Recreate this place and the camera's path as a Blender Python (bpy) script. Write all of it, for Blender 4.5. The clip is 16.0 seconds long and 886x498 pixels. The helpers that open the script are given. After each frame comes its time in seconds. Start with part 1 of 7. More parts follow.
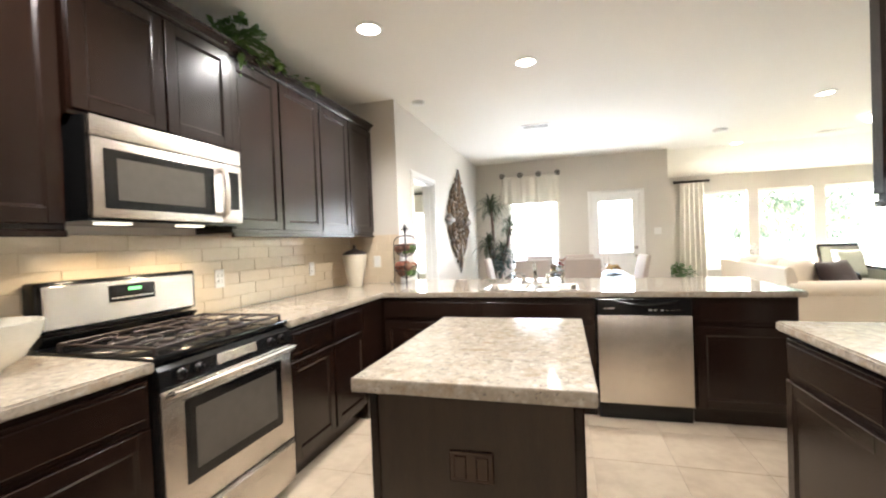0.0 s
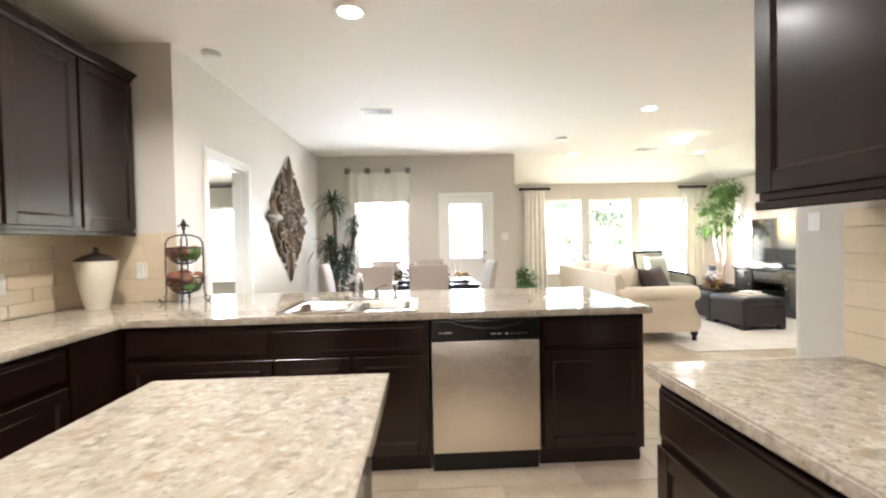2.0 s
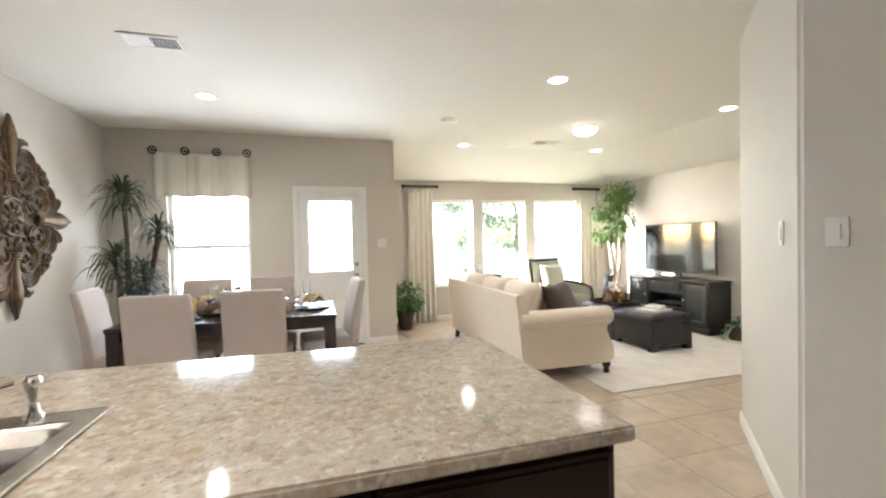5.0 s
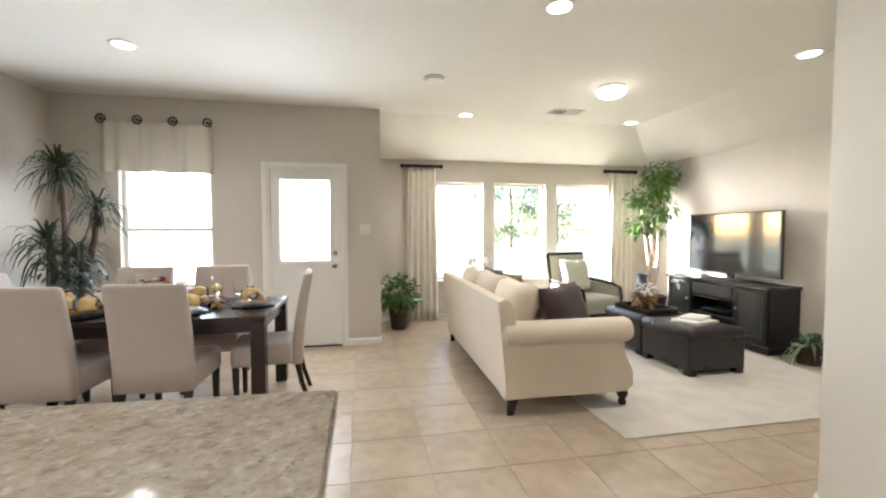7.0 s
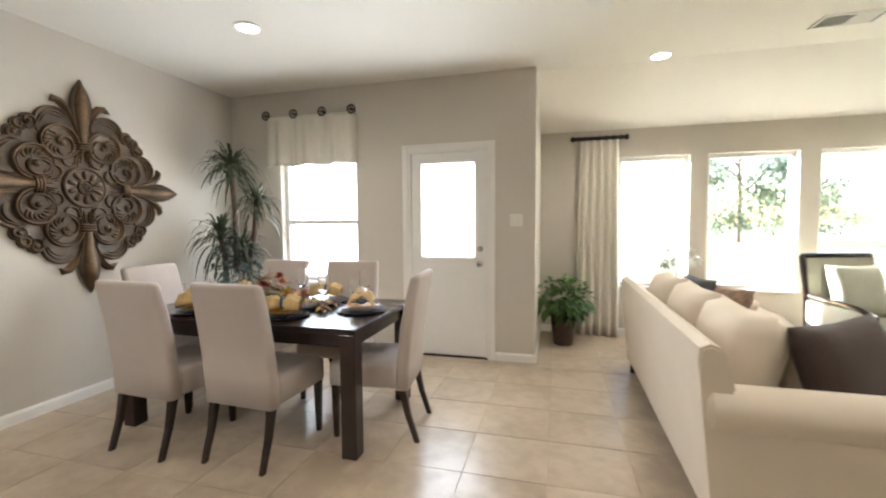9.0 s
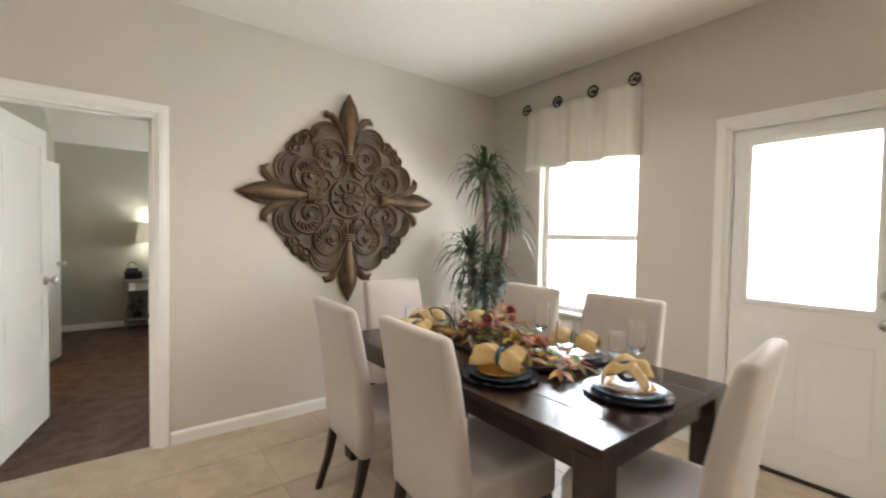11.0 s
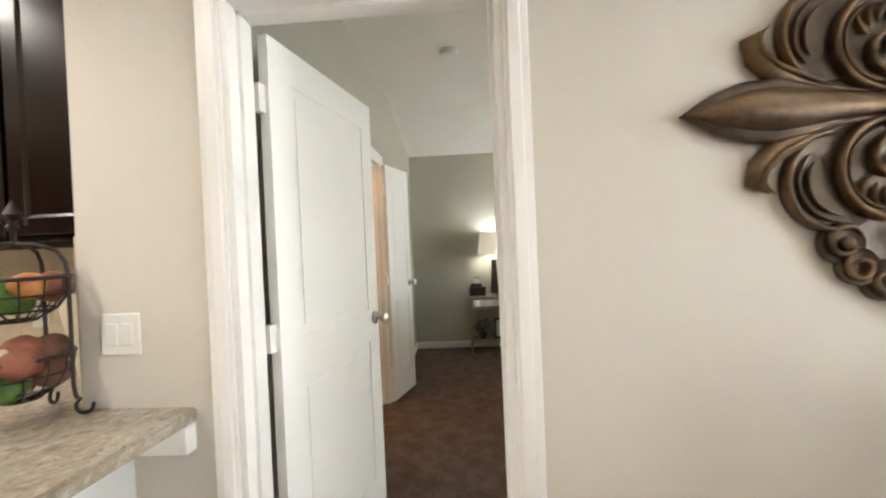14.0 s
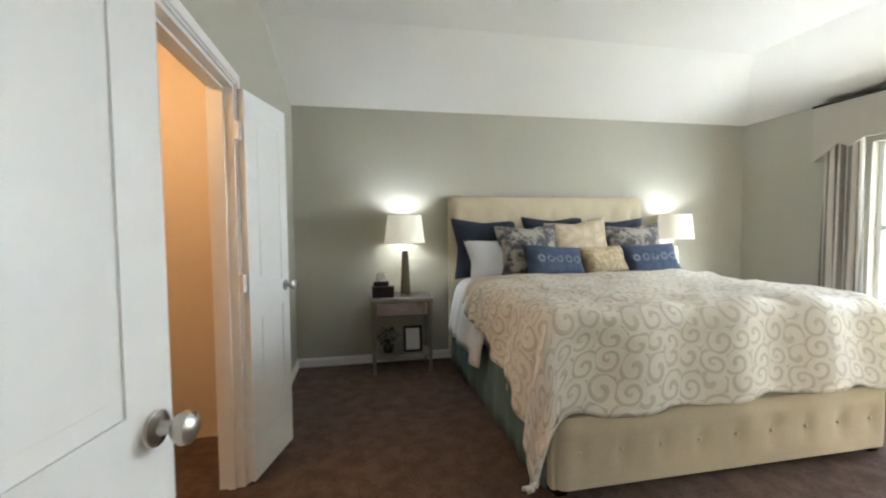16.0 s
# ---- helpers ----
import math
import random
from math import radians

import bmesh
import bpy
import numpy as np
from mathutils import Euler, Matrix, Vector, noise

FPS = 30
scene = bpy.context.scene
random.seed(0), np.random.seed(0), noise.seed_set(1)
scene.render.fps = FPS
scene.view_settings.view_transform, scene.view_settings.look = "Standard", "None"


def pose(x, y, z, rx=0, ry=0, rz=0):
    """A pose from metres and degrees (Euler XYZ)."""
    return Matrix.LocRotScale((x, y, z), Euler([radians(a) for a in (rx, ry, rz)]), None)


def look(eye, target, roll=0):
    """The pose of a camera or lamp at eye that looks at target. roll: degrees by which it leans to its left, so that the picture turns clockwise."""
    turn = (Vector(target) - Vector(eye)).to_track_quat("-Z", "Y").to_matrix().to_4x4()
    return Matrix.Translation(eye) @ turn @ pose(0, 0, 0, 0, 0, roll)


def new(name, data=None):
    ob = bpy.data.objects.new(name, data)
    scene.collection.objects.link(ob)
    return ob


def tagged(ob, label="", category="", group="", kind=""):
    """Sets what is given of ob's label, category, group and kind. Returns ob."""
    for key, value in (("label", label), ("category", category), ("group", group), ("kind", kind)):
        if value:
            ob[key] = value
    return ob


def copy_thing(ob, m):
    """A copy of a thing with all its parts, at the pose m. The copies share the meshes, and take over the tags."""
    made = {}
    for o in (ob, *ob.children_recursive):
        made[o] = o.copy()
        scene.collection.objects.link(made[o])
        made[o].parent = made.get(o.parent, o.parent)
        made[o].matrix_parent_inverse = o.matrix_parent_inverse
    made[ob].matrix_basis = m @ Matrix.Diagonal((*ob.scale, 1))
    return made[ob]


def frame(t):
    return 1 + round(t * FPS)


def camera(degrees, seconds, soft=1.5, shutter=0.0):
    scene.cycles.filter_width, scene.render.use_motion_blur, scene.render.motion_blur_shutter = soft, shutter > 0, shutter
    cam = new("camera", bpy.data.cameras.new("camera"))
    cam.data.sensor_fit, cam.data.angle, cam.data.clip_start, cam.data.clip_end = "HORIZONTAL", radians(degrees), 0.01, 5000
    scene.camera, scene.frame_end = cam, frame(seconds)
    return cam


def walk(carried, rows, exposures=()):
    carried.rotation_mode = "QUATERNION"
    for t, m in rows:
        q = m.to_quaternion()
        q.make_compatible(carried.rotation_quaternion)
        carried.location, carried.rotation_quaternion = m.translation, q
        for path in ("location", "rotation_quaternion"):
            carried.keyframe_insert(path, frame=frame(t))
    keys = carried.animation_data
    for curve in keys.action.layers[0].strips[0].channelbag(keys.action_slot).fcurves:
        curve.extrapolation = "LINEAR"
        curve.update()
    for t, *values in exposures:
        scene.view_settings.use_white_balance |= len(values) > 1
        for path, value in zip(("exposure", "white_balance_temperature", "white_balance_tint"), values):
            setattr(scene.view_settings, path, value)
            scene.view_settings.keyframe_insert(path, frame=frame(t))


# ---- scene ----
cam = camera(93.1, 16.0, soft=2.1, shutter=0.3)
PATH = [
    (0, (0.424, -0.194, 1.309), (-0.132, 1.727, 1.278), -2.2),
    (0.5, (0.408, -0.002, 1.316), (0.009, 1.957, 1.282), -2.7),
    (0.8, (0.417, 0.122, 1.314), (0.116, 2.099, 1.279), -3.0),
    (1, (0.459, 0.228, 1.322), (0.203, 2.211, 1.287), -2.9),
    (1.5, (0.54, 0.423, 1.304), (0.445, 2.42, 1.279), -2.4),
    (2, (0.61, 0.659, 1.311), (0.695, 2.656, 1.272), -1.2),
    (2.5, (0.695, 0.868, 1.32), (0.918, 2.855, 1.28), -0.2),
    (3, (0.789, 1.131, 1.325), (1.108, 3.105, 1.288), 0.5),
    (3.5, (0.861, 1.388, 1.33), (1.242, 3.351, 1.29), 1.1),
    (4, (0.921, 1.651, 1.325), (1.392, 3.595, 1.293), 1.1),
    (4.5, (1.042, 1.897, 1.348), (1.576, 3.824, 1.313), 0.0),
    (5, (1.144, 2.119, 1.382), (1.717, 4.034, 1.343), -1.2),
    (5.2, (1.185, 2.209, 1.354), (1.775, 4.12, 1.327), -1.4),
    (7.5, (2.188, 3.025, 1.348), (2.381, 5.013, 1.24), -0.1),
    (8, (2.354, 3.26, 1.328), (2.303, 5.255, 1.203), -0.7),
    (8.2, (2.377, 3.37, 1.333), (2.244, 5.361, 1.202), -0.7),
    (10.5, (2.127, 4.642, 1.35), (0.777, 6.116, 1.288), 0.8),
    (11, (1.937, 4.84, 1.358), (0.353, 6.06, 1.296), 1.0),
    (11.5, (1.642, 4.964, 1.331), (-0.127, 5.892, 1.261), 0.7),
    (12, (1.319, 5.019, 1.343), (-0.573, 5.663, 1.271), 0.2),
    (12.5, (0.977, 5.028, 1.352), (-0.993, 5.375, 1.31), -0.9),
    (13, (0.62, 4.991, 1.342), (-1.376, 5.1, 1.318), -1.5),
    (13.5, (0.274, 4.947, 1.333), (-1.726, 4.92, 1.311), -2.0),
    (14, (-0.05, 4.903, 1.34), (-2.046, 4.779, 1.319), -2.5),
    (14.5, (-0.368, 4.821, 1.323), (-2.363, 4.683, 1.282), -2.3),
    (15, (-0.744, 4.782, 1.351), (-2.741, 4.727, 1.281), -2.0),
    (15.5, (-1.05, 4.795, 1.349), (-3.043, 4.935, 1.261), -1.2),
    (16, (-1.302, 4.774, 1.337), (-3.261, 5.165, 1.236), -0.5),
]

EXPOSURES = [(0.0, 4.30, 5850, 10), (1.0, 4.26, 5850, 10), (2.0, 4.15, 5850, 10), (2.5, 4.10, 5840, 10), (4.0, 4.06, 5850, 10), (5.0, 3.74, 5900, 10), (7.5, 3.56, 5900, 10), (10.5, 3.42, 6250, 10), (12.0, 3.74, 6250, 10), (13.0, 3.84, 6200, 10), (13.5, 3.80, 6150, 10), (14.5, 3.48, 6250, 10), (15.0, 3.38, 6100, 10), (16.0, 3.58, 5700, 9)]
walk(cam, [(t, look(eye, target, roll)) for t, eye, target, roll in PATH], EXPOSURES)

# ---- world, sun and lamps ----
world = bpy.data.worlds.new("sky")
scene.world = world
world.use_nodes = True
wn = world.node_tree.nodes
sky = wn.new("ShaderNodeTexSky")
sky.sky_type, sky.sun_disc = "NISHITA", False
SUN_DIR = Vector((0.90, -0.43, -0.19)).normalized()
sky.sun_elevation = math.asin(-SUN_DIR.z)
sky.sun_rotation = math.atan2(-SUN_DIR.x, -SUN_DIR.y)
wn["Background"].inputs["Strength"].default_value = 0.15
world.node_tree.links.new(sky.outputs[0], wn["Background"].inputs["Color"])


def lamp(name, kind, energy, m, color=(1, 1, 1), **settings):
    data = bpy.data.lights.new(name, kind)
    data.energy, data.color = energy, color
    if "size" in settings:
        data.shape, data.size, data.size_y = "RECTANGLE", settings["size"][0], settings["size"][1]
    if "soft" in settings:
        data.shadow_soft_size = settings["soft"]
    if "angle" in settings:
        data.angle = settings["angle"]
    if "spot" in settings:
        data.spot_size, data.spot_blend = radians(settings["spot"]), 0.6
    ob = new(name, data)
    ob.matrix_world = m
    return ob


lamp("sun", "SUN", 5.0, Matrix.Translation((0, 12, 8)) @ SUN_DIR.to_track_quat("-Z", "Y").to_matrix().to_4x4(), (1, 0.95, 0.86), angle=radians(1.5))

# skylight in the openings of the dining window, the patio door and the bedroom window
for name, watts, x, y, z, w, h in (("dining_window_light", 3.6, -0.11, 8.03, 1.39, 0.80, 1.22), ("patio_door_light", 2.0, 1.32, 8.03, 1.47, 0.56, 0.93), ("bedroom_window_light", 4.2, -3.41, 9.40, 1.33, 1.5, 1.35)):
    lamp(name, "AREA", watts, pose(x, y, z, -90), (0.92, 0.96, 1.0), size=(w, h))

# ---- shapes ----
Z = 2.775            # flat ceiling
COUNTER = 0.915
XW, XK, YJ, YB = -1.185, -1.75, 3.78, 7.87
XC, YL, XR = 2.175, 9.15, 6.68
BX, BY0, BY1 = -5.49, 4.17, 9.22


def B():
    return bmesh.new()


def box(bm, x0, y0, z0, x1, y1, z1, bev=0.0, seg=2):
    r = bmesh.ops.create_cube(bm, size=1, matrix=Matrix.Translation(((x0 + x1) / 2, (y0 + y1) / 2, (z0 + z1) / 2)) @ Matrix.Diagonal((x1 - x0, y1 - y0, z1 - z0, 1)))
    if bev > 0:
        es = list({e for v in r["verts"] for e in v.link_edges})
        bmesh.ops.bevel(bm, geom=es, offset=bev, segments=seg, profile=0.5, affect="EDGES")
    return bm


def ring(bm, c, u, v, r, seg):
    return [bm.verts.new(c + u * (r * math.cos(2 * math.pi * k / seg)) + v * (r * math.sin(2 * math.pi * k / seg))) for k in range(seg)]


def tube(bm, pts, rad, seg=8, cap=True):
    """A round bar along pts; rad: one radius or one for each point."""
    pts = [Vector(p) for p in pts]
    rads = rad if isinstance(rad, (list, tuple)) else [rad] * len(pts)
    last, u = None, None
    for i, p in enumerate(pts):
        d = (pts[min(i + 1, len(pts) - 1)] - pts[max(i - 1, 0)]).normalized()
        if u is None:
            u = d.orthogonal().normalized()
        u = (u - d * u.dot(d)).normalized()
        now = ring(bm, p, u, d.cross(u), rads[i], seg)
        if last:
            for k in range(seg):
                bm.faces.new((last[k], last[(k + 1) % seg], now[(k + 1) % seg], now[k]))
        elif cap:
            bm.faces.new(now[::-1])
        last = now
    if cap:
        bm.faces.new(last)
    return bm


def lathe(bm, prof, c=(0, 0, 0), seg=24):
    """Turns (radius, height) pairs round the upright axis at c."""
    c, last = Vector(c), None
    for r, z in prof:
        now = ring(bm, c + Vector((0, 0, z)), Vector((1, 0, 0)), Vector((0, 1, 0)), max(r, 0.0004), seg)
        if last:
            for k in range(seg):
                bm.faces.new((last[k], last[(k + 1) % seg], now[(k + 1) % seg], now[k]))
        else:
            bm.faces.new(now[::-1])
        last = now
    bm.faces.new(last)
    return bm


def prism(bm, pts, axis, a, b):
    """A flat outline pushed along an axis from a to b."""
    def at(p, t):
        return {"x": (t, p[0], p[1]), "y": (p[0], t, p[1]), "z": (p[0], p[1], t)}[axis]
    lo = [bm.verts.new(at(p, a)) for p in pts]
    hi = [bm.verts.new(at(p, b)) for p in pts]
    n = len(pts)
    for k in range(n):
        bm.faces.new((lo[k], lo[(k + 1) % n], hi[(k + 1) % n], hi[k]))
    bm.faces.new(lo[::-1])
    bm.faces.new(hi)
    bmesh.ops.recalc_face_normals(bm, faces=bm.faces)
    return bm


def sheet(bm, f, nu, nv, thick=0.0):
    """A surface f(u, v) with u, v from 0 to 1."""
    g = [[bm.verts.new(f(i / nu, j / nv)) for j in range(nv + 1)] for i in range(nu + 1)]
    fs = []
    for i in range(nu):
        for j in range(nv):
            fs.append(bm.faces.new((g[i][j], g[i + 1][j], g[i + 1][j + 1], g[i][j + 1])))
    if thick:
        bmesh.ops.recalc_face_normals(bm, faces=fs)
        bmesh.ops.solidify(bm, geom=fs, thickness=thick)
    return bm


def cushion(bm, w, d, h, m=None, n=10, puff=0.5, pinch=0.07):
    """A stuffed pillow w by d, h thick in the middle, centred."""
    m = m or Matrix()
    top, bot = [], []
    for i in range(n + 1):
        a, b = [], []
        for j in range(n + 1):
            u, v = 2 * i / n - 1, 2 * j / n - 1
            t = h / 2 * max(0.0, (1 - u ** 4) * (1 - v ** 4)) ** puff
            s = 1 - pinch * (1 - abs(u)) * abs(v) ** 3
            q = 1 - pinch * (1 - abs(v)) * abs(u) ** 3
            wob = 0.012 * noise.noise(Vector((u * 1.7 + w * 9, v * 1.7, d)))
            x, y = u * w / 2 * q, v * d / 2 * s
            edge = i in (0, n) or j in (0, n)
            p = bm.verts.new(m @ Vector((x, y, t + wob)))
            a.append(p)
            b.append(p if edge else bm.verts.new(m @ Vector((x, y, -t + wob))))
        top.append(a)
        bot.append(b)
    for i in range(n):
        for j in range(n):
            bm.faces.new((top[i][j], top[i + 1][j], top[i + 1][j + 1], top[i][j + 1]))
            q = (bot[i][j + 1], bot[i + 1][j + 1], bot[i + 1][j], bot[i][j])
            if len({*q}) == 4 and {*q} != {top[i][j], top[i + 1][j], top[i + 1][j + 1], top[i][j + 1]}:
                bm.faces.new(q)
    return bm


def part(name, bm, material, parent=None, label="", smooth=False, kind="", m=None):
    me = bpy.data.meshes.new(name)
    bm.normal_update()
    bm.to_mesh(me)
    bm.free()
    me.materials.append(material)
    if smooth:
        me.shade_smooth()
        if smooth != "all":
            me.set_sharp_from_angle(angle=radians(42))
    ob = new(name, me)
    ob.parent = parent
    if m:
        ob.matrix_local = m
    return tagged(ob, label, kind=kind)


def thing(name, label, category, m=None, group=""):
    ob = new(name)
    ob.empty_display_size = 0.1
    if m:
        ob.matrix_world = m
    return tagged(ob, label, category, group)


def solid(name, bm, material, label, category="", kind="", smooth=False, group="", m=None):
    ob = part(name, bm, material, None, label, smooth, kind, m)
    return tagged(ob, category=category, group=group)


# ---- materials ----
def mat(name, c1, c2=None, scale=6.0, rough=0.5, metal=0.0, bump=0.0, bscale=None, coat=0.0, detail=4.0, stretch=None, rvar=0.08, spec=None, sheen=0.0, vary=0.0, fine=None, trans=0.0, sub=0.0, con=0.16):
    """A surface of two colours mixed by noise, with finer grain, relief and uneven gloss."""
    m = bpy.data.materials.new(name)
    m.use_nodes = True
    nt = m.node_tree
    n, li = nt.nodes, nt.links
    bs = n["Principled BSDF"]
    c2 = c2 or tuple(v * 0.85 for v in c1)
    tc = n.new("ShaderNodeTexCoord")
    mp = n.new("ShaderNodeMapping")
    li.new(tc.outputs["Object"], mp.inputs[0])
    if stretch:
        mp.inputs["Scale"].default_value = stretch
    if vary:
        oi = n.new("ShaderNodeObjectInfo")
        mul = n.new("ShaderNodeMath")
        mul.operation = "MULTIPLY"
        mul.inputs[1].default_value = 37.0
        li.new(oi.outputs["Random"], mul.inputs[0])
        li.new(mul.outputs[0], mp.inputs["Location"])
    big = n.new("ShaderNodeTexNoise")
    big.inputs["Scale"].default_value, big.inputs["Detail"].default_value = scale, detail
    li.new(mp.outputs[0], big.inputs["Vector"])
    small = n.new("ShaderNodeTexNoise")
    small.inputs["Scale"].default_value, small.inputs["Detail"].default_value = fine or scale * 11, 3.0
    li.new(mp.outputs[0], small.inputs["Vector"])
    both = n.new("ShaderNodeMix")
    both.inputs[0].default_value = 0.4
    li.new(big.outputs[0], both.inputs[2])
    li.new(small.outputs[0], both.inputs[3])
    ramp = n.new("ShaderNodeValToRGB")
    ramp.color_ramp.elements[0].position, ramp.color_ramp.elements[1].position = 0.5 - con, 0.5 + con
    ramp.color_ramp.elements[0].color, ramp.color_ramp.elements[1].color = (*c2, 1), (*c1, 1)
    li.new(both.outputs[0], ramp.inputs[0])
    out = ramp.outputs[0]
    if vary:
        hs = n.new("ShaderNodeHueSaturation")
        mr = n.new("ShaderNodeMapRange")
        mr.inputs["To Min"].default_value, mr.inputs["To Max"].default_value = 1 - vary, 1 + vary
        li.new(oi.outputs["Random"], mr.inputs[0])
        li.new(mr.outputs[0], hs.inputs["Value"])
        li.new(out, hs.inputs["Color"])
        out = hs.outputs[0]
    li.new(out, bs.inputs["Base Color"])
    mr2 = n.new("ShaderNodeMapRange")
    mr2.inputs["To Min"].default_value, mr2.inputs["To Max"].default_value = max(0.02, rough - rvar), min(1, rough + rvar)
    li.new(big.outputs[0], mr2.inputs[0])
    li.new(mr2.outputs[0], bs.inputs["Roughness"])
    bs.inputs["Metallic"].default_value = metal
    bs.inputs["Coat Weight"].default_value, bs.inputs["Coat Roughness"].default_value = coat, 0.12
    bs.inputs["Sheen Weight"].default_value = sheen
    bs.inputs["Transmission Weight"].default_value = trans
    if spec is not None:
        bs.inputs["Specular IOR Level"].default_value = spec
    if bump:
        bt = n.new("ShaderNodeTexNoise")
        bt.inputs["Scale"].default_value, bt.inputs["Detail"].default_value = bscale or scale * 8, 3.0
        li.new(mp.outputs[0], bt.inputs["Vector"])
        bp = n.new("ShaderNodeBump")
        bp.inputs["Strength"].default_value, bp.inputs["Distance"].default_value = bump, 0.004
        li.new(bt.outputs[0], bp.inputs["Height"])
        li.new(bp.outputs[0], bs.inputs["Normal"])
    return m


def glow(name, color, strength):
    m = bpy.data.materials.new(name)
    m.use_nodes = True
    bs = m.node_tree.nodes["Principled BSDF"]
    bs.inputs["Base Color"].default_value = (*color, 1)
    bs.inputs["Emission Color"].default_value = (*color, 1)
    bs.inputs["Emission Strength"].default_value = strength
    return m


def glass(name, color=(1, 1, 1), rough=0.0):
    m = bpy.data.materials.new(name)
    m.use_nodes = True
    bs = m.node_tree.nodes["Principled BSDF"]
    bs.inputs["Base Color"].default_value = (*color, 1)
    bs.inputs["Roughness"].default_value = rough
    bs.inputs["Transmission Weight"].default_value = 1.0
    bs.inputs["IOR"].default_value = 1.45
    return m


def granite_mat():
    """Polished cream granite with grey and brown grains."""
    m = mat("granite", (0.41, 0.352, 0.28), (0.31, 0.26, 0.20), 12.0, 0.09, rvar=0.04, fine=70)
    nt = m.node_tree
    n, li = nt.nodes, nt.links
    bs = n["Principled BSDF"]
    base = bs.inputs["Base Color"].links[0].from_socket
    tc = [x for x in n if x.type == "TEX_COORD"][0]
    for sc, col, lo, hi in ((26.0, (0.22, 0.185, 0.15), 0.52, 0.70), (40.0, (0.49, 0.44, 0.365), 0.50, 0.72), (17.0, (0.29, 0.21, 0.135), 0.54, 0.76), (90.0, (0.12, 0.105, 0.095), 0.60, 0.72)):
        t = n.new("ShaderNodeTexNoise")
        t.inputs["Scale"].default_value, t.inputs["Detail"].default_value, t.inputs["Roughness"].default_value = sc, 4.0, 0.6
        li.new(tc.outputs["Object"], t.inputs["Vector"])
        r = n.new("ShaderNodeValToRGB")
        r.color_ramp.elements[0].position, r.color_ramp.elements[1].position = lo, hi
        li.new(t.outputs[0], r.inputs[0])
        mx = n.new("ShaderNodeMix")
        mx.data_type = "RGBA"
        li.new(r.outputs[0], mx.inputs[0])
        li.new(base, mx.inputs[6])
        mx.inputs[7].default_value = (*col, 1)
        base = mx.outputs[2]
    li.new(base, bs.inputs["Base Color"])
    return m


PAINT = mat("wall_paint", (0.62, 0.575, 0.505), (0.60, 0.555, 0.485), 1.3, 0.62, bump=0.12, bscale=160, fine=60)
BED_PAINT = mat("bedroom_paint", (0.44, 0.42, 0.34), (0.42, 0.40, 0.32), 1.3, 0.65, bump=0.12, bscale=160, fine=60)
CEIL = mat("ceiling_paint", (0.80, 0.765, 0.69), (0.78, 0.745, 0.67), 1.6, 0.8, bump=0.25, bscale=90, fine=70)
TRIM = mat("white_trim", (0.84, 0.82, 0.78), (0.82, 0.80, 0.76), 2.0, 0.32, rvar=0.02)
DOORW = mat("white_door", (0.86, 0.85, 0.82), (0.83, 0.82, 0.79), 2.0, 0.36, bump=0.02, bscale=70)
KNEE = mat("knee_wall_paint", (0.74, 0.74, 0.72), (0.71, 0.71, 0.69), 2.0, 0.5, bump=0.1, bscale=140)
ESPRESSO = mat("espresso_wood", (0.0150, 0.0065, 0.0038), (0.009, 0.0040, 0.0025), 3.0, 0.25, coat=0.08, spec=0.36, stretch=(6, 6, 1.0), rvar=0.04)
GRANITE = granite_mat()
STEEL = mat("brushed_steel", (0.69, 0.635, 0.57), (0.66, 0.61, 0.545), 3.0, 0.24, 1.0, rvar=0.02, detail=1.0, bump=0.35, bscale=12, stretch=(1, 1, 60))
CHROME = mat("chrome", (0.78, 0.77, 0.75), (0.74, 0.73, 0.71), 8.0, 0.10, 1.0, rvar=0.03)
NICKEL = mat("satin_nickel", (0.55, 0.52, 0.48), (0.5, 0.47, 0.43), 12.0, 0.28, 1.0)
BLACK = mat("black_enamel", (0.008, 0.008, 0.008), (0.006, 0.006, 0.006), 5.0, 0.14, coat=0.03, spec=0.35, rvar=0.04)
IRON = mat("cast_iron", (0.045, 0.03, 0.025), (0.02, 0.014, 0.012), 18.0, 0.55, 0.3, bump=0.3, bscale=200)
DARKGLASS = mat("oven_glass", (0.10, 0.09, 0.075), (0.085, 0.076, 0.063), 2.0, 0.16, rvar=0.03, spec=0.3)
TILE = mat("floor_tile", (0.51, 0.42, 0.31), (0.40, 0.315, 0.225), 2.4, 0.30, bump=0.04, bscale=12, vary=0.04, rvar=0.02, fine=11, con=0.10)
GROUT = mat("grout", (0.50, 0.42, 0.32), (0.46, 0.38, 0.29), 20.0, 0.9, bump=0.4, bscale=200)
BSTILE = mat("backsplash_tile", (0.68, 0.57, 0.41), (0.63, 0.52, 0.365), 7.0, 0.22, bump=0.06, bscale=30, vary=0.02)
BSGROUT = mat("backsplash_grout", (0.60, 0.49, 0.335), (0.55, 0.445, 0.30), 30.0, 0.9)
CARPET = mat("brown_carpet", (0.155, 0.100, 0.074), (0.078, 0.049, 0.036), 9.0, con=0.11, rough=0.95, bump=0.9, bscale=330, fine=70, sheen=0.06, spec=0.1)
LCARPET = mat("light_rug", (0.72, 0.67, 0.60), (0.58, 0.53, 0.47), 5.0, 0.95, bump=0.8, bscale=300, fine=120, sheen=0.2, spec=0.1)
LINEN = mat("linen", (0.49, 0.425, 0.375), (0.445, 0.38, 0.335), 5.0, 0.85, bump=0.35, bscale=420, fine=300, sheen=0.25, spec=0.2)
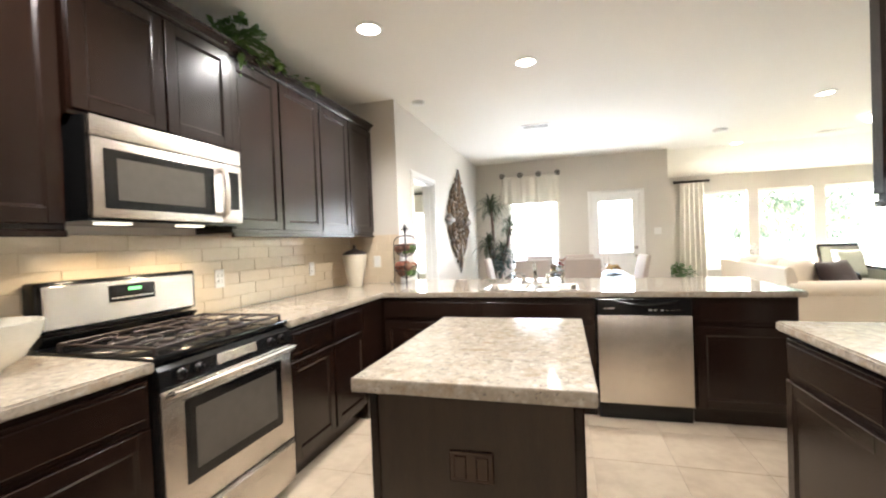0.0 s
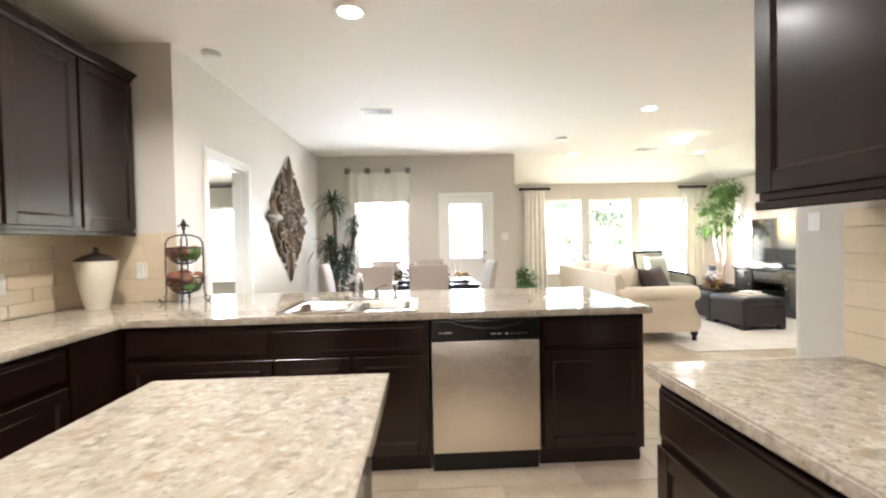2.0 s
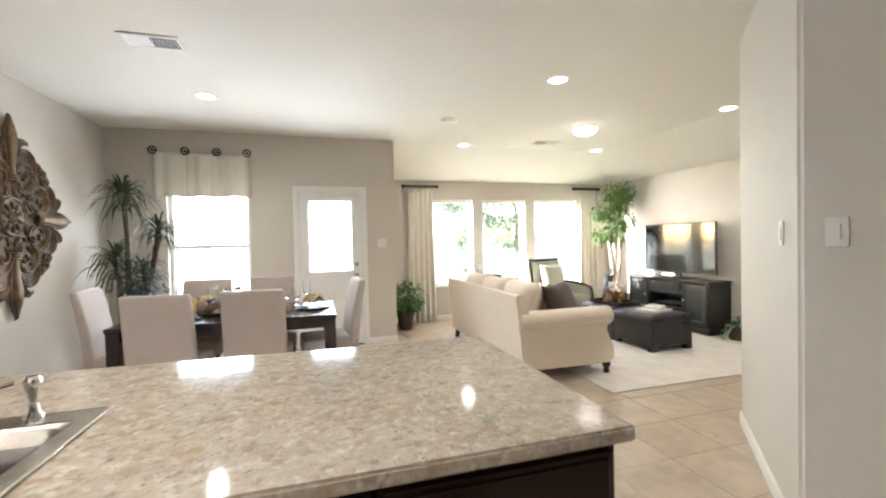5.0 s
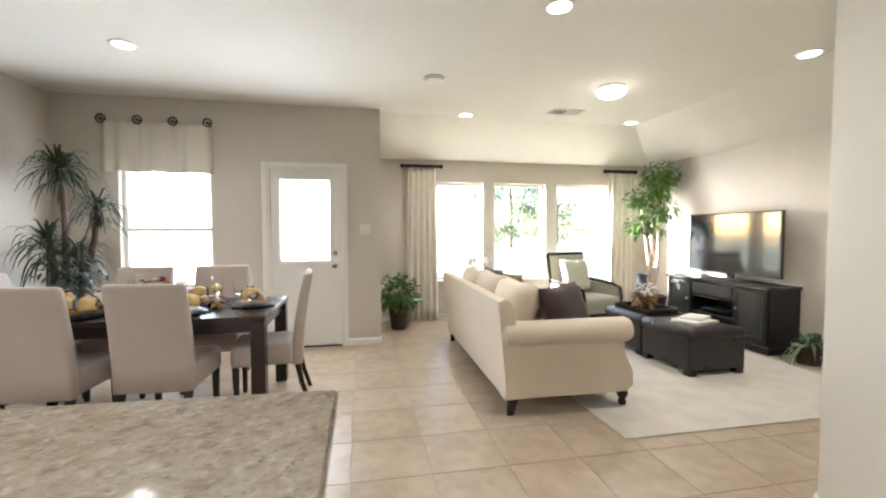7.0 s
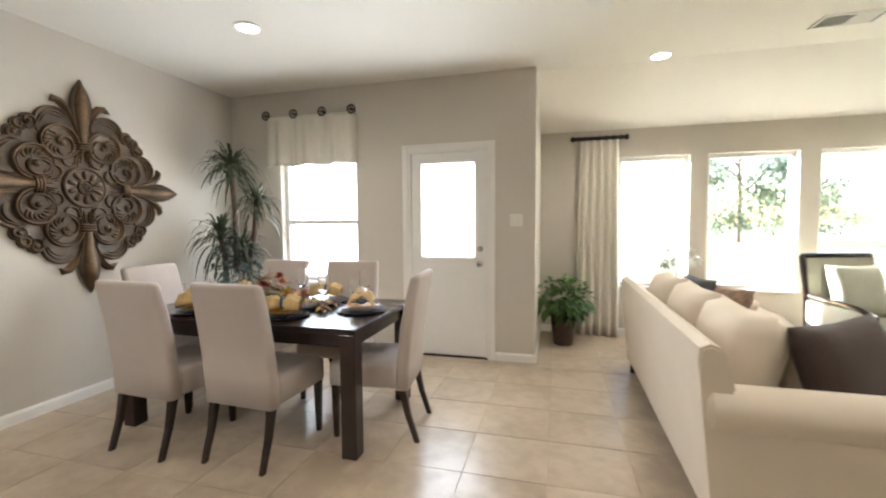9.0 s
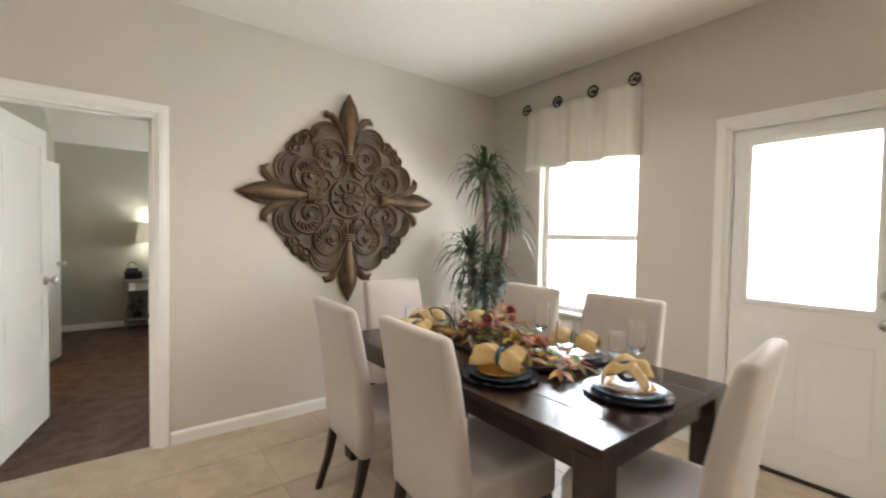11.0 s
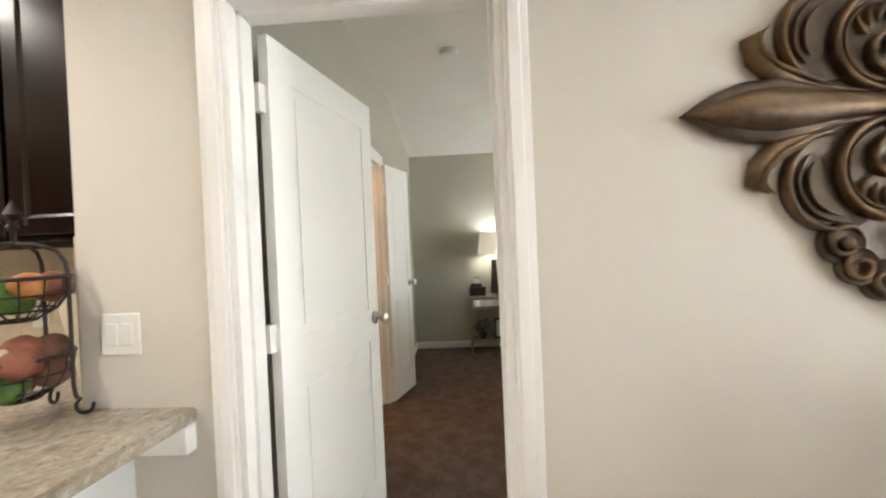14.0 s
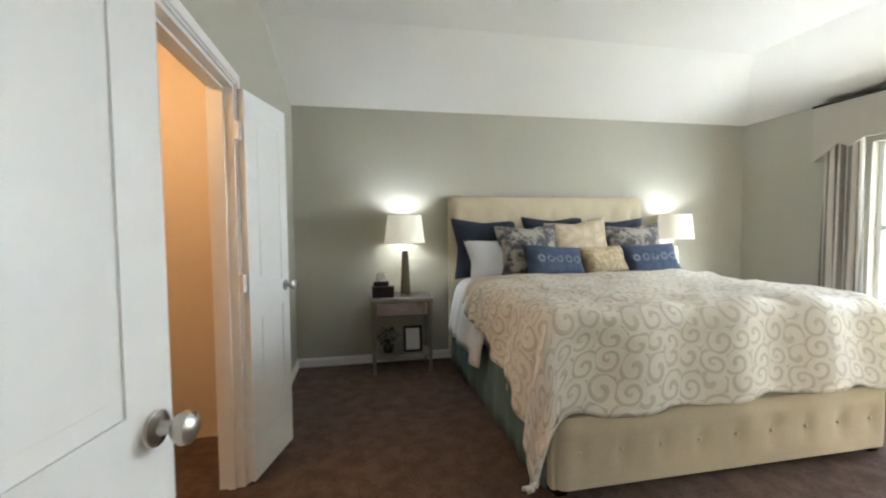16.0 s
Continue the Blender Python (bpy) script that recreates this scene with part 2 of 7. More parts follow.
CREAM = mat("cream_upholstery", (0.73, 0.635, 0.515), (0.68, 0.59, 0.47), 3.0, 0.85, bump=0.3, bscale=380, fine=260, sheen=0.2, spec=0.2)
DARKWOOD = mat("dark_table_wood", (0.026, 0.012, 0.008), (0.012, 0.006, 0.0045), 3.0, 0.22, coat=0.15, stretch=(1.0, 9, 9), bump=0.05, bscale=50)
LEATHER = mat("dark_leather", (0.017, 0.013, 0.015), (0.010, 0.008, 0.009), 5.0, 0.30, bump=0.25, bscale=160)
BLACKWOOD = mat("black_painted_wood", (0.009, 0.0085, 0.009), (0.006, 0.006, 0.006), 4.0, 0.34, stretch=(1, 1, 6), bump=0.06, bscale=60)
CURTAIN = mat("cream_curtain", (0.76, 0.72, 0.63), (0.72, 0.68, 0.59), 4.0, 0.9, bump=0.25, bscale=350, spec=0.1)
BRONZE = mat("aged_bronze", (0.112, 0.080, 0.052), (0.046, 0.034, 0.025), 7.0, 0.42, 0.55, bump=0.35, bscale=60, fine=45)
RODM = mat("rod_metal", (0.035, 0.024, 0.02), (0.02, 0.014, 0.012), 20.0, 0.5, 0.3, bump=0.2, bscale=120)
PLASTIC = mat("white_plastic", (0.78, 0.76, 0.71), (0.76, 0.74, 0.69), 8.0, 0.35)
VINYL = mat("window_vinyl", (0.80, 0.79, 0.76), (0.78, 0.77, 0.74), 5.0, 0.35)
PANE = glass("window_glass")
PLANTER = mat("dark_pot", (0.06, 0.035, 0.025), (0.03, 0.018, 0.014), 9.0, 0.5, bump=0.3, bscale=60)
LEAF_D = mat("dark_leaf", (0.062, 0.080, 0.030), (0.024, 0.038, 0.018), 8.0, 0.42, fine=40)
LEAF_B = mat("blue_leaf", (0.06, 0.10, 0.085), (0.030, 0.055, 0.050), 8.0, 0.45, fine=40)
LEAF_G = mat("green_leaf", (0.085, 0.18, 0.030), (0.035, 0.090, 0.018), 8.0, 0.40, fine=40)
FICUS = mat("ficus_leaf", (0.13, 0.23, 0.045), (0.060, 0.125, 0.026), 8.0, 0.42, fine=40)
BARK = mat("bark", (0.17, 0.10, 0.075), (0.08, 0.05, 0.04), 14.0, 0.85, bump=0.6, bscale=50)
# lighter bark for the ficus trunk: the sun's brightness is put into its colour
LIMB = mat("sunlit_bark", (0.55, 0.47, 0.38), (0.40, 0.33, 0.26), 14.0, 0.8, bump=0.4, bscale=50)
SOIL = mat("soil", (0.06, 0.04, 0.03), (0.03, 0.02, 0.015), 40.0, 0.95, bump=0.9, bscale=80)


# ---- structure ----
def wall_along(name, axis, face, back, a, b, top, holes, material, label):
    """A wall whose room face lies at `face`, from a to b, with openings (a0, a1, z0, z1) cut through."""
    bm = B()
    cuts = sorted(holes)
    edges = sorted({a, b, *[h[0] for h in cuts], *[h[1] for h in cuts]})
    lo, hi = min(face, back), max(face, back)

    def put(s0, s1, z0, z1):
        if s1 - s0 < 1e-4 or z1 - z0 < 1e-4:
            return
        if axis == "y":
            box(bm, lo, s0, z0, hi, s1, z1)
        else:
            box(bm, s0, lo, z0, s1, hi, z1)
    for s0, s1 in zip(edges, edges[1:]):
        inside = [h for h in cuts if h[0] <= s0 + 1e-6 and h[1] >= s1 - 1e-6]
        z = 0.0
        for h in inside:
            put(s0, s1, z, h[2])
            z = h[3]
        put(s0, s1, z, top)
    bmesh.ops.remove_doubles(bm, verts=bm.verts, dist=1e-5)
    return tagged(part(name, bm, material, None, label, kind="structure"), category="wall")


BD0, BD1, DH = 4.24, 5.013, 2.06          # bedroom door opening
PD0, PD1 = 0.925, 1.725                   # patio door opening
WIN = (-0.565, 0.345, 0.72, 2.06)         # dining window
LWINS = [(3.06, 3.81), (3.985, 4.85), (5.04, 5.93)]
LZ0, LZ1 = 0.59, 2.10
CD0, CD1 = -3.60, -2.70                   # closet door opening in the bedroom
BWIN = (-4.22, -2.60, 0.60, 2.06)         # bedroom window
LOW = 2.42                                # ceiling height at the outer walls

wall_along("wall_dining", "y", XW, XW - 0.12, YJ, YB + 0.14, Z, [(BD0, BD1, 0, DH)], PAINT, "warm greige painted wall with bedroom doorway")
wall_along("wall_dining_north", "x", YB, YB + 0.14, XW, XC, Z, [(WIN[0], WIN[1], WIN[2], WIN[3]), (PD0, PD1, 0, DH)], PAINT, "greige painted wall with window and patio door")
wall_along("wall_wing", "y", XC, XC - 0.14, YB + 0.14, YL + 0.14, Z, [], PAINT, "greige painted return wall")
wall_along("wall_living_north", "x", YL, YL + 0.14, XC, XR + 0.14, Z, [(a, b, LZ0, LZ1) for a, b in LWINS], PAINT, "greige painted wall with three windows")
wall_along("wall_east", "y", XR, XR + 0.14, 4.44, YL, Z, [], PAINT, "greige painted wall behind the television")
wall_along("wall_kitchen_west", "y", XK, XK - 0.12, -1.9, YJ, Z, [], PAINT, "greige painted kitchen wall above cabinets")
solid("wall_jog", box(B(), XK - 0.12, YJ, 0, XW - 0.12, YJ + 0.12, Z), PAINT, "greige painted return wall beside the cabinets", "wall", "structure")
solid("wall_kitchen_east", box(B(), 1.95, -1.9, 0, 2.09, 1.945, Z), PAINT, "greige painted kitchen wall", "wall", "structure")
solid("wall_kitchen_south", box(B(), XK - 0.12, -2.04, 0, 3.27, -1.9, Z), PAINT, "greige painted wall closing the kitchen", "wall", "structure")
EK, EF = (3.13, 3.41), (4.115, 4.44)
bm = B()
prism(bm, [(3.13, -1.9), EK, EF, (XR + 0.14, 4.44), (XR + 0.14, 4.30), (4.18, 4.30), (3.27, 3.35), (3.27, -1.9)], "z", 0, Z)
bmesh.ops.bevel(bm, geom=[e for e in bm.edges if abs(e.verts[0].co.z - e.verts[1].co.z) > 1 and (Vector(EK) - e.verts[0].co.xy).length < 0.01 or abs(e.verts[0].co.z - e.verts[1].co.z) > 1 and (Vector(EF) - e.verts[0].co.xy).length < 0.01], offset=0.02, segments=3, affect="EDGES")
solid("wall_angled", bm, PAINT, "greige painted angled wall with rounded corners", "wall", "structure")
# bedroom shell
wall_along("wall_bedroom_west", "y", BX, BX - 0.12, BY0 - 0.12, BY1 + 0.14, Z, [], BED_PAINT, "grey-green painted wall behind the bed")
wall_along("wall_bedroom_south", "x", BY0, BY0 - 0.12, BX, XK - 0.12, Z, [(CD0, CD1, 0, DH)], BED_PAINT, "grey-green painted wall with closet doorway")
solid("wall_bedroom_corner", box(B(), XK - 0.12, BY0 - 0.12, 0, XW - 0.12, BY0, Z), BED_PAINT, "grey-green painted wall stub beside the door", "wall", "structure")
wall_along("wall_bedroom_north", "x", BY1, BY1 + 0.14, BX, XW - 0.12, Z, [BWIN], BED_PAINT, "grey-green painted wall with window")
bm = B()
for a, b, z0, z1 in ((BY0, BD0, 0, Z), (BD0, BD1, DH, Z), (BD1, YB + 0.14, 0, Z), (YB + 0.14, BY1, 0, Z)):
    box(bm, XW - 0.135 if b < 8.1 else XW - 0.135, a, z0, XW - 0.1225, b, z1)
solid("wall_bedroom_east", bm, BED_PAINT, "grey-green painted wall around the bedroom door", "wall", "structure")
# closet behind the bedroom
# the glow of the warm closet light is mixed into this wall colour
WARM = mat("closet_warm_lit_paint", (0.70, 0.58, 0.44), (0.67, 0.55, 0.41), 1.5, 0.6, bump=0.1, bscale=150)
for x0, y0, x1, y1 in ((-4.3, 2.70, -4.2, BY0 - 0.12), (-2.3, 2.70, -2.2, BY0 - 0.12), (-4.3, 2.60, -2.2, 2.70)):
    solid("wall_closet", box(B(), x0, y0, 0, x1, y1, Z), WARM, "cream closet wall with warm light in its colour", "wall", "structure")

# ceilings
bm = B()
box(bm, XK - 0.12, -2.04, Z, XC, YB + 0.14, Z + 0.1)
X1, Y1 = 5.62, 8.0
v = {k: bm.verts.new(p) for k, p in {"a": (XC, -2.04, Z), "b": (X1, -2.04, Z), "c": (X1, Y1, Z), "d": (XC, Y1, Z), "e": (XC, YL + 0.14, LOW - 0.043), "f": (XR + 0.14, YL + 0.14, LOW - 0.043), "g": (XR + 0.14, -2.04, LOW - 0.043)}.items()}
for q in ("abcd", "dcfe", "bgfc"):
    bm.faces.new([v[k] for k in q])
solid("ceiling", bm, CEIL, "off-white textured ceiling sloping at the outer walls", "ceiling", "structure")
bm = B()
X2, Y2 = BX + 1.15, BY1 - 1.15
v = {k: bm.verts.new(p) for k, p in {"a": (XW - 0.06, BY0 - 0.12, Z), "b": (XW - 0.06, Y2, Z), "c": (X2, Y2, Z), "d": (X2, BY0 - 0.12, Z), "e": (XW - 0.06, BY1 + 0.1, 2.47), "f": (BX - 0.1, BY1 + 0.1, 2.47), "g": (BX - 0.1, BY0 - 0.12, 2.47)}.items()}
for q in ("abcd", "befc", "dcfg"):
    bm.faces.new([v[k] for k in q])
solid("ceiling_bedroom", bm, CEIL, "off-white bedroom ceiling sloping at the outer walls", "ceiling", "structure")
solid("ceiling_closet", box(B(), -4.3, 2.6, 2.5, -2.2, BY0 - 0.12, 2.56), CEIL, "white closet ceiling", "ceiling", "structure")
solid("roof", box(B(), BX - 0.5, -2.5, Z + 0.15, XR + 0.6, YL + 0.5, Z + 0.25), TRIM, "plain roof slab over the house", "roof", "structure")

# floors
solid("floor", box(B(), XK - 0.12, -2.04, -0.12, XR + 0.14, YL + 0.14, -0.004), GROUT, "tiled floor with recessed grout joints", "floor", "structure")
FLOOR = bpy.data.objects["floor"]
solid("floor_bedroom", box(B(), BX - 0.12, 2.6, -0.118, XW - 0.06, BY1 + 0.14, -0.002), CARPET, "brown plush bedroom carpet", "carpet", "structure")

# baseboards
def baseboard(name, p, q, inward, h=0.085, t=0.014):
    p, q, n = Vector((*p, 0)), Vector((*q, 0)), Vector((*inward, 0)).normalized()
    d = (q - p)
    prof = [(0.001, 0), (t, 0), (t, h - 0.02), (t * 0.55, h - 0.006), (0.3 * t, h), (0.001, h)]
    bm = B()
    lo = [bm.verts.new(p + n * a + Vector((0, 0, z))) for a, z in prof]
    hi = [bm.verts.new(p + d + n * a + Vector((0, 0, z))) for a, z in prof]
    for k in range(len(prof)):
        j = (k + 1) % len(prof)
        bm.faces.new((lo[k], lo[j], hi[j], hi[k]))
    bm.faces.new(lo[::-1])
    bm.faces.new(hi)
    bmesh.ops.recalc_face_normals(bm, faces=bm.faces)
    tagged(part(name, bm, TRIM, None, "white painted baseboard", kind="structure"), category="baseboard")


for p, q, n in (((XW, BD1 + 0.075), (XW, YB), (1, 0)), ((XW + 0.014, YB), (PD0 - 0.075, YB), (0, -1)), ((PD1 + 0.075, YB), (XC, YB), (0, -1)),
                ((XC, YB), (XC, YL), (1, 0)), ((XC + 0.014, YL), (XR, YL), (0, -1)), ((XR, 4.44), (XR, YL - 0.014), (-1, 0)),
                ((3.13, 2.0), (3.13, 3.40), (-1, 0)), ((3.14, 3.42), (4.11, 4.435), (-1, 1)), ((4.13, 4.44), (XR - 0.014, 4.44), (0, 1)),
                ((BX, BY0), (BX, BY1), (1, 0)), ((BX + 0.014, BY0), (CD0 - 0.075, BY0), (0, 1)), ((BX + 0.014, BY1), (XW - 0.15, BY1), (0, -1))):
    baseboard("baseboard", p, q, n)


# door and window frames
def casing(name, axis, face, out, a, b, top, w=0.07, label="white painted door casing"):
    """Moulded trim round an opening, standing proud of the wall face by steps."""
    bm = B()
    for k, (i, o, d) in enumerate(((0.0, w, 0.012), (0.012, w - 0.022, 0.019))):
        f0, f1 = sorted((face + out * 0.001, face + out * d))
        for s0, s1, z0, z1 in ((a - o, a - i, 0, top + o), (b + i, b + o, 0, top + o), (a - i, b + i, top + i, top + o)):
            if axis == "y":
                box(bm, f0, s0, z0, f1, s1, z1, 0.003, 1)
            else:
                box(bm, s0, f0, z0, s1, f1, z1, 0.003, 1)
    return tagged(part(name, bm, TRIM, None, label, kind="structure"), category="trim")


def jamb(name, axis, lo, hi, a, b, top, t=0.018):
    bm = B()
    for s0, s1, z0, z1 in ((a - 0.001, a + t, 0, top), (b - t, b + 0.001, 0, top), (a + t, b - t, top - t, top + 0.001)):
        if axis == "y":
            box(bm, lo, s0, z0, hi, s1, z1)
        else:
            box(bm, s0, lo, z0, s1, hi, z1)
    m = 0.5 * (lo + hi)
    for s0, s1, z0, z1 in ((a + t, a + t + 0.012, 0, top - t), (b - t - 0.012, b - t, 0, top - t), (a + t, b - t, top - t - 0.012, top - t)):
        if axis == "y":
            box(bm, m - 0.018, s0, z0, m + 0.018, s1, z1)
        else:
            box(bm, s0, m - 0.018, z0, s1, m + 0.018, z1)
    return tagged(part(name, bm, TRIM, None, "white painted door jamb with stop", kind="structure"), category="trim")


casing("trim_bedroom_door", "y", XW, 1, BD0, BD1, DH)
casing("trim_bedroom_door_inside", "y", XW - 0.135, -1, BD0, BD1, DH)
jamb("trim_bedroom_jamb", "y", XW - 0.136, XW + 0.002, BD0, BD1, DH)
casing("trim_patio_door", "x", YB, -1, PD0, PD1, DH)
jamb("trim_patio_jamb", "x", YB - 0.002, YB + 0.13, PD0, PD1, DH)
casing("trim_closet_door", "x", BY0, 1, CD0, CD1, DH)
jamb("trim_closet_jamb", "x", BY0 - 0.122, BY0 + 0.002, CD0, CD1, DH)


def panel_door(bm, w, h, t, panels):
    """A moulded leaf in x, z with y as its thickness; panels are (x0, x1, z0, z1, arch)."""
    box(bm, 0, -t / 2 + 0.004, 0, w, t / 2 - 0.004, h)
    for side in (-1, 1):
        y0, y1 = sorted((side * (t / 2 - 0.0039), side * t / 2))
        xs = sorted({0, w, *[p[0] for p in panels], *[p[1] for p in panels]})
        for x0, x1 in zip(xs, xs[1:]):
            z = 0
            for p in sorted([p for p in panels if p[0] <= x0 + 1e-6 and p[1] >= x1 - 1e-6], key=lambda q: q[2]):
                box(bm, x0, y0, z, x1, y1, p[2])
                z = p[3]
            box(bm, x0, y0, z, x1, y1, h)
        for x0, x1, z0, z1 in [p[:4] for p in panels]:
            m = 0.035
            yy0, yy1 = sorted((side * (t / 2 - 0.0045), side * (t / 2 - 0.0012)))
            box(bm, x0 + m, yy0, z0 + m, x1 - m, yy1, z1 - m, 0.0015, 2)
    return bm


def knob(parent, x, z, t, name="door_knob"):
    for s in (-1, 1):
        bm = B()
        lathe(bm, [(0.031, 0), (0.031, 0.006), (0.013, 0.010), (0.011, 0.030), (0.022, 0.038), (0.029, 0.050), (0.027, 0.062), (0.015, 0.070), (0.0, 0.071)], seg=20)
        bmesh.ops.transform(bm, matrix=Matrix.Translation((x, s * t / 2, z)) @ Matrix.Rotation(-s * math.pi / 2, 4, "X"), verts=bm.verts)
        part(name, bm, NICKEL, parent, "satin nickel knob", smooth=True)


def hinge(parent, z, y):
    bm = B()
    tube(bm, [(-0.004, y, z - 0.045), (-0.004, y, z + 0.045)], 0.006, 8)
    box(bm, -0.032, y - 0.024, z - 0.045, -0.001, y - 0.002, z + 0.045)
    part("hinge", bm, TRIM, parent)


def leaf_door(name, label, m, w, panels, h=2.03, t=0.035, knob_x=None, hinge_y=0.02, lev=False):
    d = tagged(thing(name, label, "door", m), kind="structure")
    part("door_leaf", panel_door(B(), w, h, t, panels), DOORW, d)
    knob(d, knob_x if knob_x else w - 0.047, 0.985, t)
    for z in (0.25, 1.05, 1.82):
        hinge(d, z, hinge_y)
    return d


def two_panel(w):
    return [(0.11, w - 0.11, 0.22, 0.88), (0.11, w - 0.11, 1.03, 1.90)]


a = math.degrees(math.atan2(0.155, -0.80))
leaf_door("door_1", "white panelled bedroom door standing open", pose(XW - 0.186, BD0 + 0.026, 0.012, 0, 0, a), 0.785, two_panel(0.785))
leaf_door("door_2", "white panelled closet door standing open", pose(CD0 - 0.004, BY0 + 0.03, 0.012, 0, 0, 164.5), 0.46, [(0.09, 0.37, 0.22, 0.88), (0.09, 0.37, 1.03, 1.90)], knob_x=0.41)

# patio door with a glazed upper half
pd = tagged(thing("door_3", "white patio door with large glazed panel", "door", pose(PD0 + 0.02, YB + 0.045, 0.012)), kind="structure")
PW = PD1 - PD0 - 0.04
GX0, GX1, GZ0, GZ1 = 0.09, PW - 0.10, 0.985, 1.94
bm = B()
for x0, x1, z0, z1 in ((0, GX0, 0, 2.03), (GX1, PW, 0, 2.03), (GX0, GX1, 0, GZ0), (GX0, GX1, GZ1, 2.03)):
    box(bm, x0, -0.022, z0, x1, 0.022, z1)
bmesh.ops.remove_doubles(bm, verts=bm.verts, dist=1e-5)
part("door_leaf", bm, DOORW, pd)
for x0, x1 in ((0.10, 0.35), (0.40, PW - 0.10)):
    bm = B()
    for i, (a, b) in enumerate(((0.0, -0.027), (0.03, -0.024))):
        box(bm, x0 + a, b, 0.20 + a, x1 - a, -0.0215, 0.80 - a, 0.004, 1)
    part("raised_panel", bm, DOORW, pd)
bm = B()
for x0, x1, z0, z1 in ((GX0 - 0.02, GX0 + 0.015, GZ0 - 0.02, GZ1 + 0.02), (GX1 - 0.015, GX1 + 0.02, GZ0 - 0.02, GZ1 + 0.02), (GX0 + 0.015, GX1 - 0.015, GZ0 - 0.02, GZ0 + 0.015), (GX0 + 0.015, GX1 - 0.015, GZ1 - 0.015, GZ1 + 0.02)):
    box(bm, x0, -0.031, z0, x1, 0.031, z1, 0.004, 1)
part("glazing_frame", bm, DOORW, pd)
p = part("pane", box(B(), GX0, -0.004, GZ0, GX1, 0.004, GZ1), PANE, pd)
p.visible_shadow = False
knob(pd, PW - 0.06, 0.935, 0.044)
for s in (-1,):
    bm = lathe(B(), [(0.030, 0), (0.030, 0.010), (0.024, 0.018), (0.0, 0.019)], seg=20)
    bmesh.ops.transform(bm, matrix=Matrix.Translation((PW - 0.06, -0.022, 1.08)) @ Matrix.Rotation(math.pi / 2, 4, "X"), verts=bm.verts)
    part("deadbolt", bm, NICKEL, pd, "satin nickel deadbolt", smooth=True)
part("threshold", box(B(), -0.02, -0.05, -0.011, PW + 0.02, 0.06, 0.004, 0.003, 1), IRON, pd, "dark metal threshold")


def window(name, axis, a, b, z0, z1, face, depth, meeting=True, sill=True, label=""):
    """A single-hung vinyl window set into an opening that runs along x."""
    w = tagged(thing(name, label or "white vinyl single-hung window", "window", pose(a, face, z0)), kind="structure")
    W, H, f = b - a, z1 - z0, 0.045
    y0, y1 = depth - 0.065, depth - 0.005
    bm = B()
    for x0, x1, q0, q1 in ((0, f, 0, H), (W - f, W, 0, H), (f, W - f, 0, f), (f, W - f, H - f, H)):
        box(bm, x0, y0, q0, x1, y1, q1, 0.004, 1)
    part("window_frame", bm, VINYL, w)
    if meeting:
        part("meeting_rail", box(B(), f, y0 - 0.004, H * 0.465, W - f, y1 - 0.01, H * 0.465 + 0.05, 0.004, 1), VINYL, w)
    for q0, q1 in (((f, H * 0.465), (H * 0.465 + 0.05, H - f)) if meeting else ((f, H - f),)):
        p = part("pane", box(B(), f - 0.005, y0 + 0.025, q0 - 0.004, W - f + 0.005, y0 + 0.031, q1 + 0.004), PANE, w)
        p.visible_shadow = False
    if sill:
        part("window_sill", box(B(), -0.03, -0.035, -0.022, W + 0.03, 0.06, 0.004, 0.006, 2), TRIM, w)
    return w


window("window_1", "x", *WIN[:2], *WIN[2:], YB, 0.14)
for i, (a, b) in enumerate(LWINS):
    window(f"window_{i + 2}", "x", a, b, LZ0, LZ1, YL, 0.14, meeting=False, label="white vinyl picture window")
window("window_5", "x", *BWIN[:2], *BWIN[2:], BY1, 0.14)


# ---- kitchen ----
def slab(bm, xs, ys, keep, z0, z1, bev=0.006):
    """A plate made of the cells of a grid for which keep(x, y) holds, with eased edges."""
    vs = {}

    def vert(i, j):
        if (i, j) not in vs:
            vs[i, j] = bm.verts.new((xs[i], ys[j], z0))
        return vs[i, j]
    fs = []
    for i in range(len(xs) - 1):
        for j in range(len(ys) - 1):
            if keep((xs[i] + xs[i + 1]) / 2, (ys[j] + ys[j + 1]) / 2):
                fs.append(bm.faces.new((vert(i, j), vert(i + 1, j), vert(i + 1, j + 1), vert(i, j + 1))))
    r = bmesh.ops.extrude_face_region(bm, geom=fs)
    bmesh.ops.translate(bm, vec=(0, 0, z1 - z0), verts=[g for g in r["geom"] if isinstance(g, bmesh.types.BMVert)])
    bmesh.ops.recalc_face_normals(bm, faces=bm.faces)
    bmesh.ops.dissolve_limit(bm, angle_limit=0.01, verts=bm.verts, edges=bm.edges)
    if bev:
        es = [e for e in bm.edges if len(e.link_faces) == 2 and e.calc_face_angle() > 0.5]
        bmesh.ops.bevel(bm, geom=es, offset=bev, segments=2, affect="EDGES")
    return bm


def rrect(cx, cy, w, d, r, z, n=4):
    out = []
    for k, (sx, sy) in enumerate(((1, 1), (-1, 1), (-1, -1), (1, -1))):
        for i in range(n + 1):
            a = math.pi / 2 * (k + i / n)
            out.append((cx + sx * (w / 2 - r) + r * math.cos(a), cy + sy * (d / 2 - r) + r * math.sin(a), z))
    return out


def loft(bm, rings, close=True, open_top=False):
    last = None
    for pts in rings:
        now = [bm.verts.new(p) for p in pts]
        if last:
            for k in range(len(now)):
                j = (k + 1) % len(now)
                bm.faces.new((last[k], last[j], now[j], now[k]))
        elif not open_top:
            bm.faces.new(now[::-1])
        last = now
    if close:
        bm.faces.new(last)
    bmesh.ops.recalc_face_normals(bm, faces=bm.faces)
    return bm


